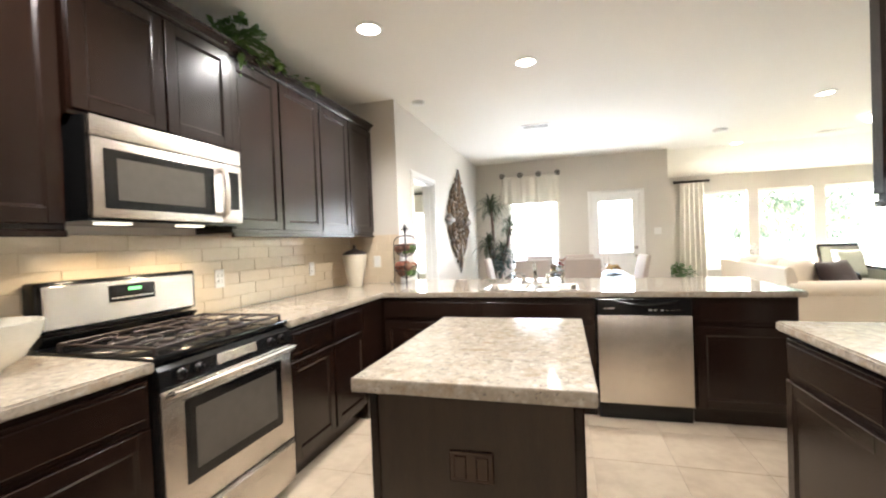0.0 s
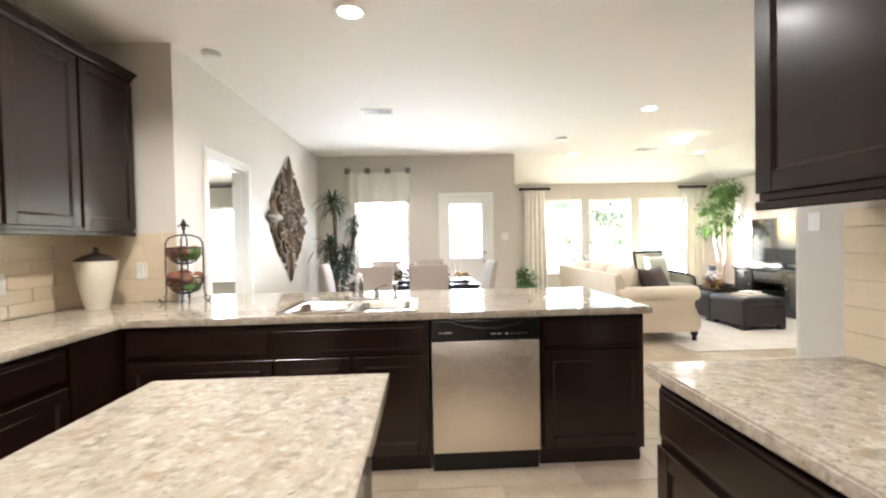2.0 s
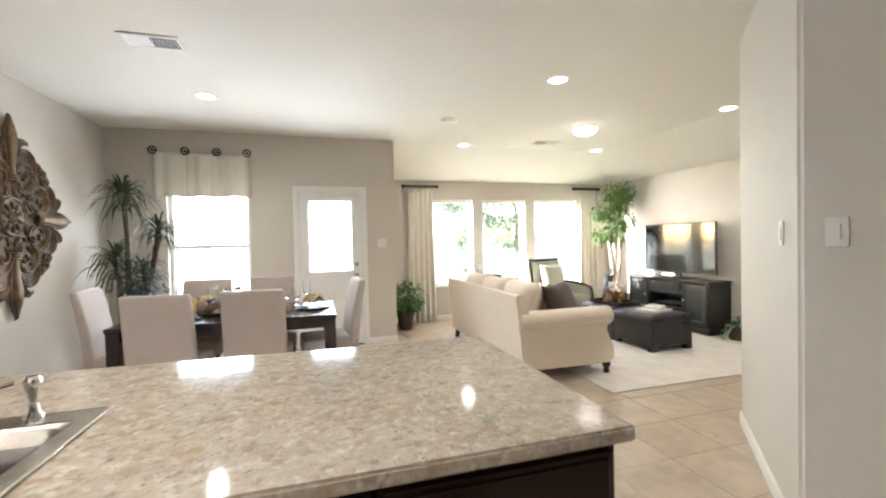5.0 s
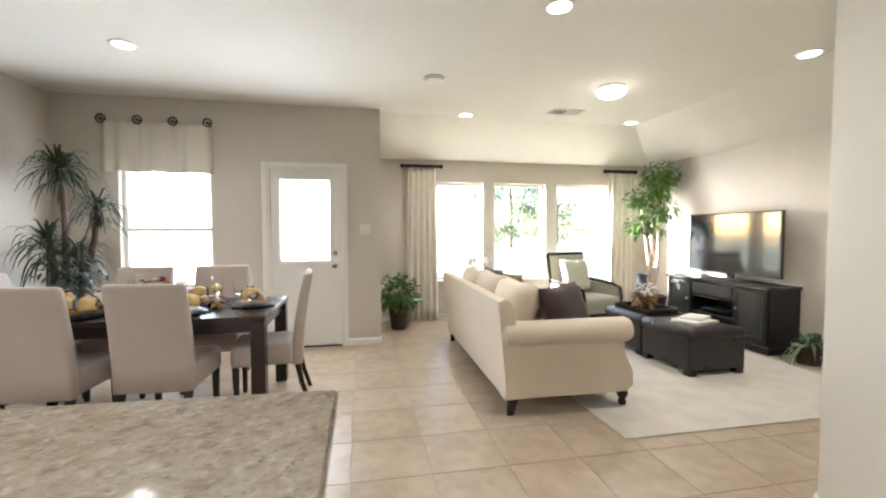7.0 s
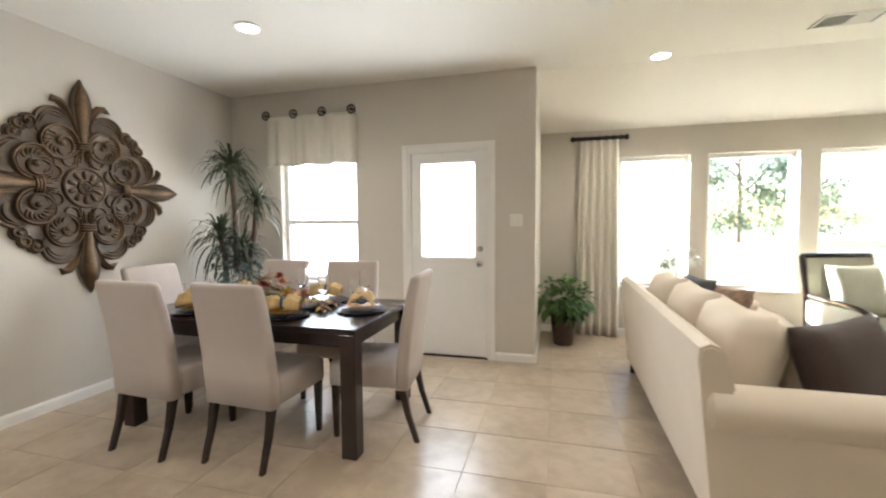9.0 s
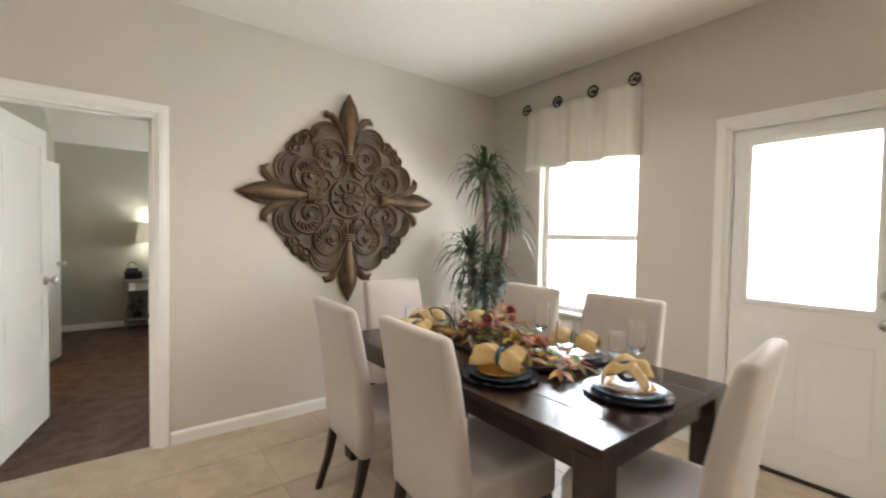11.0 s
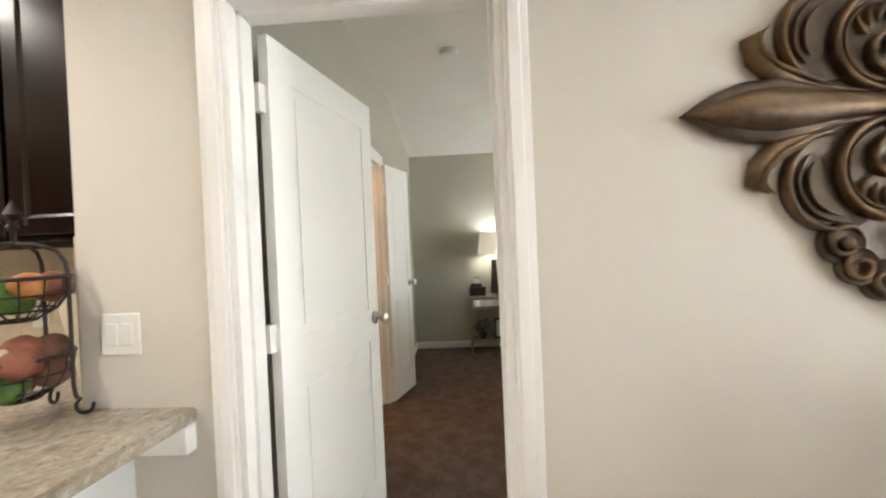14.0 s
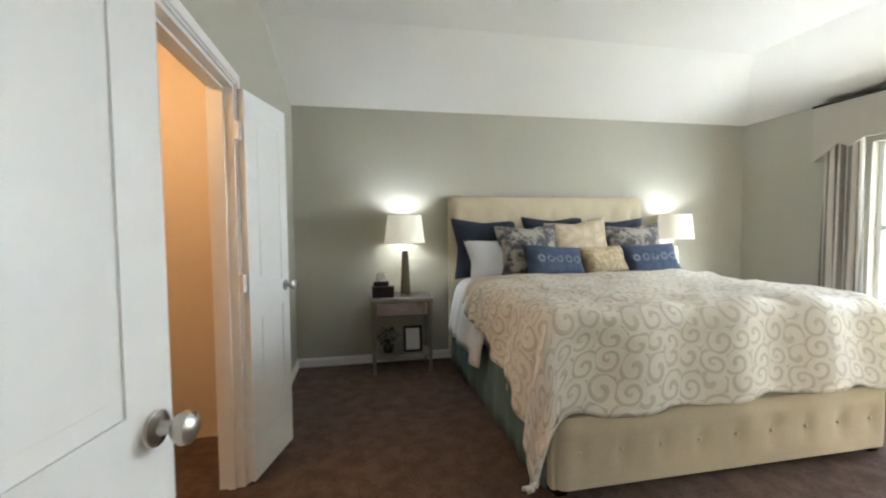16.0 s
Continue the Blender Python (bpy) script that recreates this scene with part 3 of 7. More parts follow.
def shaker(parent, x0, x1, z0, z1, material=None, y=-0.001, t=0.019, fr=0.055):
    """A framed door that faces -y: a recessed panel with a sloped edge, two stiles and two rails."""
    material = material or ESPRESSO
    a, b, s = y - t, y, 0.012
    bm = B()
    vo = [bm.verts.new((p[0], a + 0.002, p[1])) for p in ((x0 + fr, z0 + fr), (x1 - fr, z0 + fr), (x1 - fr, z1 - fr), (x0 + fr, z1 - fr))]
    vi = [bm.verts.new((p[0], a + 0.009, p[1])) for p in ((x0 + fr + s, z0 + fr + s), (x1 - fr - s, z0 + fr + s), (x1 - fr - s, z1 - fr - s), (x0 + fr + s, z1 - fr - s))]
    for k in range(4):
        bm.faces.new((vo[k], vo[(k + 1) % 4], vi[(k + 1) % 4], vi[k]))
    bm.faces.new(vi)
    vb = [bm.verts.new((p.co.x, b, p.co.z)) for p in vo]
    for k in range(4):
        bm.faces.new((vb[k], vb[(k + 1) % 4], vo[(k + 1) % 4], vo[k]))
    bm.faces.new(vb[::-1])
    bmesh.ops.recalc_face_normals(bm, faces=bm.faces)
    d = part("door", bm, material, parent)
    for nm, p0, p1, q0, q1 in (("stile", x0, x0 + fr, z0, z1), ("stile", x1 - fr, x1, z0, z1), ("rail", x0 + fr, x1 - fr, z0, z0 + fr), ("rail", x0 + fr, x1 - fr, z1 - fr, z1)):
        part(nm, box(B(), p0, a, q0, p1, b, q1, 0.0025, 1), material, d)
    return d


def drawer_front(x0, x1, z0, z1, y=-0.001, t=0.019):
    bm = box(B(), x0, y - t * 0.6, z0, x1, y, z1, 0.003, 1)
    box(bm, x0 + 0.014, y - t, z0 + 0.014, x1 - 0.014, y - t * 0.55, z1 - 0.014, 0.005, 2)
    return bm


def base_cabinet(m, w, d=0.60, doors=1, drawer=True, label="", h=COUNTER - 0.04, end_panel=None):
    c = thing("base_cabinet", label or "dark espresso wood base cabinet with framed door", "cabinet", m, "kitchen base cabinets")
    bm = box(B(), 0.001, 0, 0.10, w - 0.001, d, h)
    box(bm, 0.001, 0.05, 0, w - 0.001, d, 0.10)
    part("body", bm, ESPRESSO, c)
    top = h - 0.025
    if drawer:
        n = doors if w > 0.9 else 1
        for k in range(n):
            part("drawer_front", drawer_front(0.012 + k * w / n, (k + 1) * w / n - 0.012, top - 0.15, top), ESPRESSO, c)
        top -= 0.175
    for k in range(doors):
        shaker(c, 0.012 + k * w / doors, (k + 1) * w / doors - 0.012, 0.125, top)
    return c


def wall_cabinet(m, w, z0, z1, d=0.29, doors=1, label=""):
    c = thing("wall_cabinet", label or "dark espresso wood wall cabinet with framed doors", "cabinet", m, "kitchen wall cabinets")
    part("body", box(B(), 0.001, 0, z0, w - 0.001, d, z1, 0.002, 1), ESPRESSO, c)
    for k in range(doors):
        shaker(c, 0.010 + k * w / doors, (k + 1) * w / doors - 0.010, z0 + 0.022, z1 - 0.012, fr=0.06)
    part("light_rail", box(B(), 0.001, -0.015, z0 - 0.028, w - 0.001, 0.012, z0 - 0.001, 0.004, 1), ESPRESSO, c)
    return c


CF = -1.055           # front of the west base cabinets
CB = -XK + CF - 0.012
for y0, w, n in ((-0.86, 0.62, 1), (-0.24, 0.60, 1), (0.36, 0.61, 1), (1.765, 0.45, 1), (2.215, 0.44, 1)):
    base_cabinet(pose(CF, y0, 0, 0, 0, 90), w, CB, n)
solid("corner_cabinet", box(B(), XK + 0.013, 2.656, 0.0, CF + 0.02, 3.68, COUNTER - 0.04), ESPRESSO, "dark espresso wood blind corner cabinet", "cabinet")
PF = 3.005            # front of the peninsula cabinets
base_cabinet(pose(CF + 0.022, PF, 0), -0.235 - CF - 0.022, 0.60, 1)
base_cabinet(pose(-0.235, PF, 0), 0.855, 0.60, 2, label="dark espresso wood sink base cabinet with two doors")
base_cabinet(pose(1.25, PF, 0), 0.60, 0.60, 1)
RX = 1.325
for y0, w, n in ((1.915, 0.61, 1), (1.305, 0.76, 2), (0.545, 0.76, 2)):
    base_cabinet(pose(RX, y0, 0, 0, 0, -90), w, 0.61, n)

# peninsula back: half wall towards the dining side
solid("wall_knee", box(B(), XW + 0.001, 3.69, 0, 1.84, 3.925, COUNTER - 0.041), KNEE, "white painted half wall under the counter", "wall", "structure")
solid("baseboard_knee", box(B(), XW + 0.02, 3.926, 0, 1.84, 3.939, 0.085, 0.003, 1), TRIM, "white painted baseboard", "baseboard", "structure")

solid("counter_bracket", box(B(), XW + 0.001, 3.927, 0.795, XW + 0.045, 4.115, COUNTER - 0.0415, 0.004, 1), TRIM, "white painted cleat under the counter overhang", "bracket")

# counters
SX0, SX1, SY0, SY1 = -0.215, 0.545, 3.035, 3.535
bm = slab(B(), [XK + 0.011, XW + 0.001, -1.02, SX0, SX1, 1.89], [1.765, 2.97, SY0, SY1, YJ - 0.002, 4.15],
           lambda x, y: (x < -1.02 or y > 2.97) and (x > XW or y < YJ) and not (SX0 < x < SX1 and SY0 < y < SY1), COUNTER - 0.04, COUNTER, 0.007)
for v in bm.verts:
    if v.co.y > 4.1:
        v.co.y += -0.07 - 0.035 * v.co.x
solid("countertop", bm, GRANITE, "polished cream granite countertop with sink cutout", "countertop")
solid("countertop", slab(B(), [XK + 0.011, -1.02], [-0.88, 0.972], lambda x, y: True, COUNTER - 0.04, COUNTER, 0.007), GRANITE, "polished cream granite countertop beside the range", "countertop")
solid("countertop", slab(B(), [1.29, 1.938], [-0.88, 1.945], lambda x, y: True, COUNTER - 0.04, COUNTER, 0.007), GRANITE, "polished cream granite countertop along the wall", "countertop")
isl = thing("kitchen_island", "dark wood kitchen island with granite top", "island", pose(0.147, 1.42, 0))
part("body", box(B(), -0.295, -0.445, 0.0, 0.295, 0.445, COUNTER - 0.04, 0.004, 1), mat("island_panel", (0.055, 0.036, 0.024), (0.036, 0.023, 0.016), 2.5, 0.42, stretch=(8, 8, 1), bump=0.05, bscale=50), isl)
part("worktop", slab(B(), [-0.346, 0.346], [-0.503, 0.503], lambda x, y: True, COUNTER - 0.04, COUNTER + 0.002, 0.003), GRANITE, isl, "polished cream granite top")
for s in (-1, 1):
    part("corner_post", box(B(), s * 0.30 - 0.014, -0.452, 0, s * 0.30 + 0.014, -0.42, COUNTER - 0.041, 0.004, 1), ESPRESSO, isl)
OUTLETB = mat("brown_plastic", (0.075, 0.042, 0.027), (0.065, 0.036, 0.023), 9, 0.4)
o = part("outlet_plate", box(B(), -0.065, -0.452, 0.615, 0.065, -0.4455, 0.705, 0.004, 1), OUTLETB, isl, "brown double outlet plate")
for s in (-1, 1):
    part("socket", box(B(), s * 0.032 - 0.018, -0.456, 0.627, s * 0.032 + 0.018, -0.4515, 0.693, 0.003, 1), OUTLETB, o)

# sink
sk = thing("kitchen_sink", "stainless steel double-bowl drop-in sink", "sink", pose(0.165, 3.285, COUNTER))
bowls = ((-0.19, 0.335), (0.185, 0.325))
xs = sorted([-0.40, 0.40] + [c + s * w / 2 for c, w in bowls for s in (-1, 1)])
part("rim", slab(B(), xs, [-0.27, -0.225, 0.175, 0.27], lambda x, y: not (-0.225 < y < 0.175 and any(abs(x - c) < w / 2 for c, w in bowls)), 0.001, 0.010, 0.004), STEEL, sk, smooth=True)
for c, w in bowls:
    bm = loft(B(), [rrect(c, -0.025, w, 0.40, 0.002, 0.009), rrect(c, -0.025, w - 0.012, 0.388, 0.05, 0.000), rrect(c, -0.025, w - 0.03, 0.37, 0.05, -0.15), rrect(c, -0.025, w - 0.08, 0.32, 0.05, -0.175), rrect(c, -0.025, 0.09, 0.09, 0.04, -0.18)], open_top=True)
    bw = part("bowl", bm, STEEL, sk, smooth=True)
    part("drain", lathe(B(), [(0.042, -0.182), (0.042, -0.177), (0.03, -0.176), (0.028, -0.179), (0, -0.179)], (c, -0.025, 0)), CHROME, bw, smooth=True)
fa = thing("kitchen_faucet", "chrome kitchen faucet with arched spout", "faucet", pose(0.175, 3.515, COUNTER + 0.0105))
part("base_plate", loft(B(), [rrect(0, 0, 0.26, 0.055, 0.027, 0), rrect(0, 0, 0.26, 0.055, 0.027, 0.008), rrect(0, 0, 0.245, 0.04, 0.02, 0.014)]), CHROME, fa, smooth=True)
part("spout", tube(B(), [(0, 0, 0.01), (0, 0, 0.07), (0, -0.015, 0.125), (0, -0.06, 0.165), (0, -0.12, 0.175), (0, -0.165, 0.155), (0, -0.175, 0.125)], [0.022, 0.02, 0.017, 0.015, 0.014, 0.014, 0.015], 14), CHROME, fa, smooth=True)
for s in (-1, 1):
    bm = lathe(B(), [(0.022, 0.01), (0.024, 0.03), (0.017, 0.055), (0.02, 0.075), (0.0, 0.085)], (s * 0.10, 0, 0), 16)
    tube(bm, [(s * 0.10, 0, 0.07), (s * 0.125, 0.02, 0.085), (s * 0.165, 0.035, 0.092)], [0.009, 0.007, 0.008], 8)
    part("tap_handle", bm, CHROME, fa, smooth=True)
solid("side_sprayer", lathe(B(), [(0.022, 0), (0.022, 0.008), (0.013, 0.02), (0.012, 0.06), (0.019, 0.085), (0.021, 0.105), (0.014, 0.115), (0, 0.116)], seg=16), CHROME, "chrome side sprayer on the sink rim", "sprayer", smooth=True, m=pose(0.40, 3.515, COUNTER + 0.0105))

# dishwasher
dw = thing("dishwasher", "stainless steel dishwasher with black control panel", "dishwasher", pose(0.627, PF - 0.022, 0))
part("body", box(B(), 0.004, 0.03, 0.10, 0.612, 0.58, COUNTER - 0.042), BLACK, dw)
part("door", box(B(), 0.006, -0.012, 0.125, 0.610, 0.029, 0.752, 0.006, 2), STEEL, dw, smooth=True)
pn = part("control_panel", box(B(), 0.006, -0.016, 0.757, 0.610, 0.029, 0.868, 0.006, 2), BLACK, dw, "glossy black control panel")
part("handle", tube(B(), [(0.12 + 0.40 * k / 10, -0.022 - 0.014 * math.sin(math.pi * k / 10), 0.853 - 0.028 * math.sin(math.pi * k / 10)) for k in range(11)], 0.008, 8), BLACK, pn, smooth=True)
for k in range(6):
    part("button", box(B(), 0.34 + k * 0.035, -0.018, 0.785, 0.362 + k * 0.035, -0.0155, 0.793), NICKEL, pn)
part("badge", box(B(), 0.05, -0.0185, 0.795, 0.12, -0.0155, 0.805), NICKEL, pn)
part("toe_panel", box(B(), 0.006, 0.04, 0.0, 0.610, 0.06, 0.12), BLACK, dw)

# gas range
RF, RY0, RW = -1.035, 0.98, 0.775
rg = thing("gas_range", "stainless steel gas range with black cooktop", "range", pose(RF, RY0, 0, 0, 0, 90))
RD = RF - XK - 0.012
part("body", box(B(), 0.002, 0.02, 0.03, RW - 0.002, RD, 0.895), BLACK, rg)
part("cooktop", box(B(), 0, 0.0, 0.896, RW, RD - 0.06, 0.925, 0.008, 2), BLACK, rg, "glossy black enamel cooktop", smooth=True)
dr = part("oven_door", box(B(), 0.008, -0.02, 0.29, RW - 0.008, 0.019, 0.795, 0.006, 2), STEEL, rg, "brushed steel oven door", smooth=True)
part("window_border", box(B(), 0.10, -0.0235, 0.40, RW - 0.10, -0.0195, 0.735, 0.002, 1), BLACK, dr, "black glass border")
part("window", box(B(), 0.145, -0.026, 0.445, RW - 0.145, -0.0232, 0.69, 0.001, 1), DARKGLASS, dr, "dark oven glass")
bm = tube(B(), [(0.03, -0.02, 0.775), (0.035, -0.06, 0.785), (0.06, -0.068, 0.788), (RW - 0.06, -0.068, 0.788), (RW - 0.035, -0.06, 0.785), (RW - 0.03, -0.02, 0.775)], 0.014, 10)
part("handle", bm, STEEL, dr, smooth=True)
bm = prism(B(), [(-0.02, 0.80), (0.019, 0.80), (0.019, 0.893), (0.012, 0.893), (-0.012, 0.87)], "x", 0.004, RW - 0.004)
cp = part("knob_panel", bm, BLACK, rg, "black control strip")
part("strip", box(B(), 0.27, -0.0215, 0.825, RW - 0.27, -0.018, 0.868, 0.002, 1), STEEL, cp)
for x in (0.09, 0.175, RW - 0.175, RW - 0.09):
    bm = lathe(B(), [(0.024, 0), (0.022, 0.012), (0.017, 0.016), (0.015, 0.030), (0, 0.031)], seg=16)
    box(bm, -0.004, -0.015, 0.014, 0.004, 0.015, 0.036, 0.002, 1)
    bmesh.ops.transform(bm, matrix=Matrix.Translation((x, -0.017, 0.842)) @ Matrix.Rotation(math.pi / 2, 4, "X"), verts=bm.verts)
    part("burner_knob", bm, BLACK, rg, smooth=True)
d2 = part("drawer", box(B(), 0.008, -0.02, 0.06, RW - 0.008, 0.019, 0.278, 0.006, 2), STEEL, rg, smooth=True)
part("drawer_pull", box(B(), 0.02, -0.032, 0.245, RW - 0.02, -0.0185, 0.272, 0.006, 2), STEEL, d2, smooth=True)
bm = prism(B(), [(RD - 0.06, 0.926), (RD - 0.105, 0.97), (RD - 0.085, 0.975), (RD - 0.02, 0.975), (RD, 0.926)], "x", 0.012, RW - 0.012)
part("vent_riser", bm, BLACK, rg)
bg = part("backguard", box(B(), 0.0, RD - 0.085, 0.985, RW, RD, 1.205, 0.014, 3), BLACK, rg, "black backguard with steel face", smooth=True)
part("steel_face", box(B(), 0.022, RD - 0.092, 1.0, RW - 0.022, RD - 0.084, 1.188, 0.004, 1), STEEL, bg)
ds = part("display", box(B(), 0.285, RD - 0.096, 1.085, 0.515, RD - 0.0915, 1.165, 0.003, 1), BLACK, bg, "black clock display")
part("clock_digits", box(B(), 0.375, RD - 0.0972, 1.135, 0.44, RD - 0.0958, 1.15), glow("clock_glow", (0.2, 0.9, 0.25), 0.05), ds)
for k in range(10):
    part("key", box(B(), 0.295 + k * 0.0215, RD - 0.0968, 1.10, 0.309 + k * 0.0215, RD - 0.0958, 1.107), NICKEL, ds)
for ix in range(2):
    for iy in range(2):
        cx, cy = 0.20 + ix * 0.375, 0.16 + iy * 0.255
        part("burner", lathe(B(), [(0.055, 0.926), (0.055, 0.932), (0.038, 0.936), (0.036, 0.948), (0, 0.950)], (cx, cy, 0), 20), IRON, rg, smooth=True)
for ix in range(2):
    x0, x1, y0, y1, z = 0.03 + ix * 0.365, 0.38 + ix * 0.365, 0.03, 0.54, 0.952
    bm = B()
    for p, q in (((x0, y0), (x1, y0)), ((x0, y1), (x1, y1)), ((x0, y0), (x0, y1)), ((x1, y0), (x1, y1)), ((x0, (y0 + y1) / 2), (x1, (y0 + y1) / 2))):
        tube(bm, [(*p, z), (*q, z)], 0.007, 6)
    for cy in (0.16, 0.415):
        cx = (x0 + x1) / 2
        for a in range(4):
            ux, uy = math.cos(a * math.pi / 2), math.sin(a * math.pi / 2)
            ex, ey = (x1 - cx) * ux, 0.127 * uy
            tube(bm, [(cx + ux * 0.035, cy + uy * 0.035, z + 0.004), (cx + ex * 0.6, cy + ey * 0.6, z + 0.006), (cx + ex, cy + ey, z)], 0.006, 6)
    for px in (x0, x1):
        for py in (y0, y1):
            tube(bm, [(px, py, 0.924), (px, py, z)], 0.008, 6)
    part("grate", bm, IRON, rg, "brown-black cast iron grate", smooth=True)

# microwave and wall cabinets
UF, UZ = -1.46, 2.47
mw = thing("microwave", "stainless steel over-range microwave with dark window", "microwave", pose(-1.355, 1.015, 0, 0, 0, 90))
MW = 0.80
part("body", box(B(), 0.0, 0.03, 1.45, MW, -XK - 1.355 - 0.002, 1.875), BLACK, mw)
part("vent_grille", box(B(), 0.0, -0.004, 1.79, MW, 0.029, 1.873, 0.006, 2), STEEL, mw, smooth=True)
dr = part("door", box(B(), 0.0, -0.006, 1.462, 0.655, 0.029, 1.785, 0.006, 2), STEEL, mw, smooth=True)
part("window_border", box(B(), 0.045, -0.0095, 1.50, 0.60, -0.0055, 1.745, 0.003, 1), BLACK, dr)
part("window", box(B(), 0.095, -0.012, 1.535, 0.535, -0.0092, 1.71, 0.002, 1), DARKGLASS, dr, "dark reflective glass")
part("handle", tube(B(), [(0.655, -0.006, 1.50), (0.645, -0.04, 1.515), (0.64, -0.052, 1.56), (0.64, -0.055, 1.625), (0.64, -0.052, 1.69), (0.645, -0.04, 1.735), (0.655, -0.006, 1.75)], 0.015, 10), STEEL, dr, "curved steel handle", smooth=True)
cp = part("control_panel", box(B(), 0.657, -0.006, 1.462, MW, 0.029, 1.785, 0.006, 2), STEEL, mw, smooth=True)
part("keypad", box(B(), 0.685, -0.0095, 1.535, 0.775, -0.0055, 1.745, 0.002, 1), BLACK, cp, "black keypad")
part("underside_light", box(B(), 0.12, 0.12, 1.444, 0.25, 0.18, 1.4495), glow("hood_light", (1.0, 0.85, 0.6), 0.12), mw)
part("underside_light", box(B(), 0.52, 0.12, 1.444, 0.65, 0.18, 1.4495), bpy.data.materials["hood_light"], mw)
for y in (1.20, 1.60):
    lamp("hood_lamp", "SPOT", 0.9, pose(-1.50, y, 1.438), (1.0, 0.74, 0.44), spot=140, soft=0.04)
UD = UF - XK - 0.012
wall_cabinet(pose(UF, 0.07, 0, 0, 0, 90), 0.915, 1.415, UZ, UD, 2)
wall_cabinet(pose(UF, -0.85, 0, 0, 0, 90), 0.915, 1.415, UZ, UD, 2)
c = thing("wall_cabinet", "dark espresso wood cabinet above the microwave", "cabinet", pose(UF + 0.02, 0.995, 0, 0, 0, 90), "kitchen wall cabinets")
part("body", box(B(), 0.001, 0, 1.878, 0.853, UD + 0.02, UZ), ESPRESSO, c)
for k in range(2):
    shaker(c, 0.01 + k * 0.425, 0.42 + k * 0.425, 1.90, UZ - 0.012, fr=0.06)
for y0, w in ((1.85, 0.455), (2.305, 0.495), (2.80, 0.475), (3.275, 0.475)):
    wall_cabinet(pose(UF, y0, 0, 0, 0, 90), w, 1.415, UZ, UD, 1)
wall_cabinet(pose(1.63, 1.90, 0, 0, 0, -90), 0.61, 1.41, UZ, 0.307, 1)
wall_cabinet(pose(1.63, 1.29, 0, 0, 0, -90), 0.91, 1.41, UZ, 0.307, 2)
wall_cabinet(pose(1.63, 0.38, 0, 0, 0, -90), 0.91, 1.41, UZ, 0.307, 2)


def crown(p, q, n, name="crown_trim"):
    p, q, n = Vector(p), Vector(q), Vector(n)
    prof = [(-0.02, 0), (0.008, 0), (0.014, 0.012), (0.016, 0.022), (0.034, 0.042), (0.050, 0.050), (0.052, 0.062), (-0.02, 0.062)]
    bm = B()
    lo = [bm.verts.new(p + n * a + Vector((0, 0, z))) for a, z in prof]
    hi = [bm.verts.new(q + n * a + Vector((0, 0, z))) for a, z in prof]
    for k in range(len(prof)):
        j = (k + 1) % len(prof)
        bm.faces.new((lo[k], lo[j], hi[j], hi[k]))
    bm.faces.new(lo[::-1])
    bm.faces.new(hi)
    bmesh.ops.recalc_face_normals(bm, faces=bm.faces)
    solid(name, bm, ESPRESSO, "dark espresso crown moulding on the cabinets", "crown moulding", "structure")


crown((UF + 0.001, 1.852, UZ + 0.001), (UF + 0.001, 3.752, UZ + 0.001), (1, 0, 0))
crown((UF + 0.021, 0.98, UZ + 0.001), (UF + 0.021, 1.851, UZ + 0.001), (1, 0, 0))
crown((UF + 0.001, -0.85, UZ + 0.001), (UF + 0.001, 0.979, UZ + 0.001), (1, 0, 0))
crown((1.629, -0.53, UZ + 0.001), (1.629, 1.90, UZ + 0.001), (-1, 0, 0))


# wall plates
def plate(name, label, m, w=0.075, h=0.118, kind="switch", n=1):
    """A wall plate in x, z that faces -y."""
    t = thing(name, label, "switch" if kind == "switch" else "outlet", m)
    part("cover_plate", box(B(), -w / 2, -0.006, -h / 2, w / 2, -0.0005, h / 2, 0.003, 2), PLASTIC, t)
    for k in range(n):
        x = (k - (n - 1) / 2) * 0.046
        if kind == "switch":
            part("rocker", box(B(), x - 0.016, -0.010, -0.032, x + 0.016, -0.0055, 0.032, 0.002, 1), PLASTIC, t)
        else:
            for s in (-1, 1):
                part("socket", box(B(), x - 0.017, -0.0085, s * 0.021 - 0.014, x + 0.017, -0.0055, s * 0.021 + 0.014, 0.004, 1), PLASTIC, t)
    return t


plate("outlet", "white outlet on the tiled backsplash", pose(XK + 0.011, 2.02, 1.13, 0, 0, 90), kind="outlet")
plate("outlet", "white outlet on the tiled backsplash", pose(XK + 0.011, 3.06, 1.12, 0, 0, 90), kind="outlet")
plate("outlet", "white outlet on the tiled return wall", pose(-1.43, YJ - 0.011, 1.14), kind="outlet")
plate("light_switch", "white double rocker switch beside the bedroom door", pose(XW, 3.905, 1.125, 0, 0, 90), 0.118, n=2)
plate("light_switch", "white double rocker switch beside the patio door", pose(1.995, YB, 1.37), 0.118, n=2)
plate("light_switch", "white rocker switch on the greige wall", pose(3.13, 3.27, 1.385, 0, 0, -90), 0.082)
plate("light_switch", "white rocker switch on the angled wall", pose(3.315, 3.605, 1.385, 0, 0, -133.7), 0.075)
plate("outlet", "white outlet below the living room windows", pose(4.45, YL, 0.34), kind="outlet")

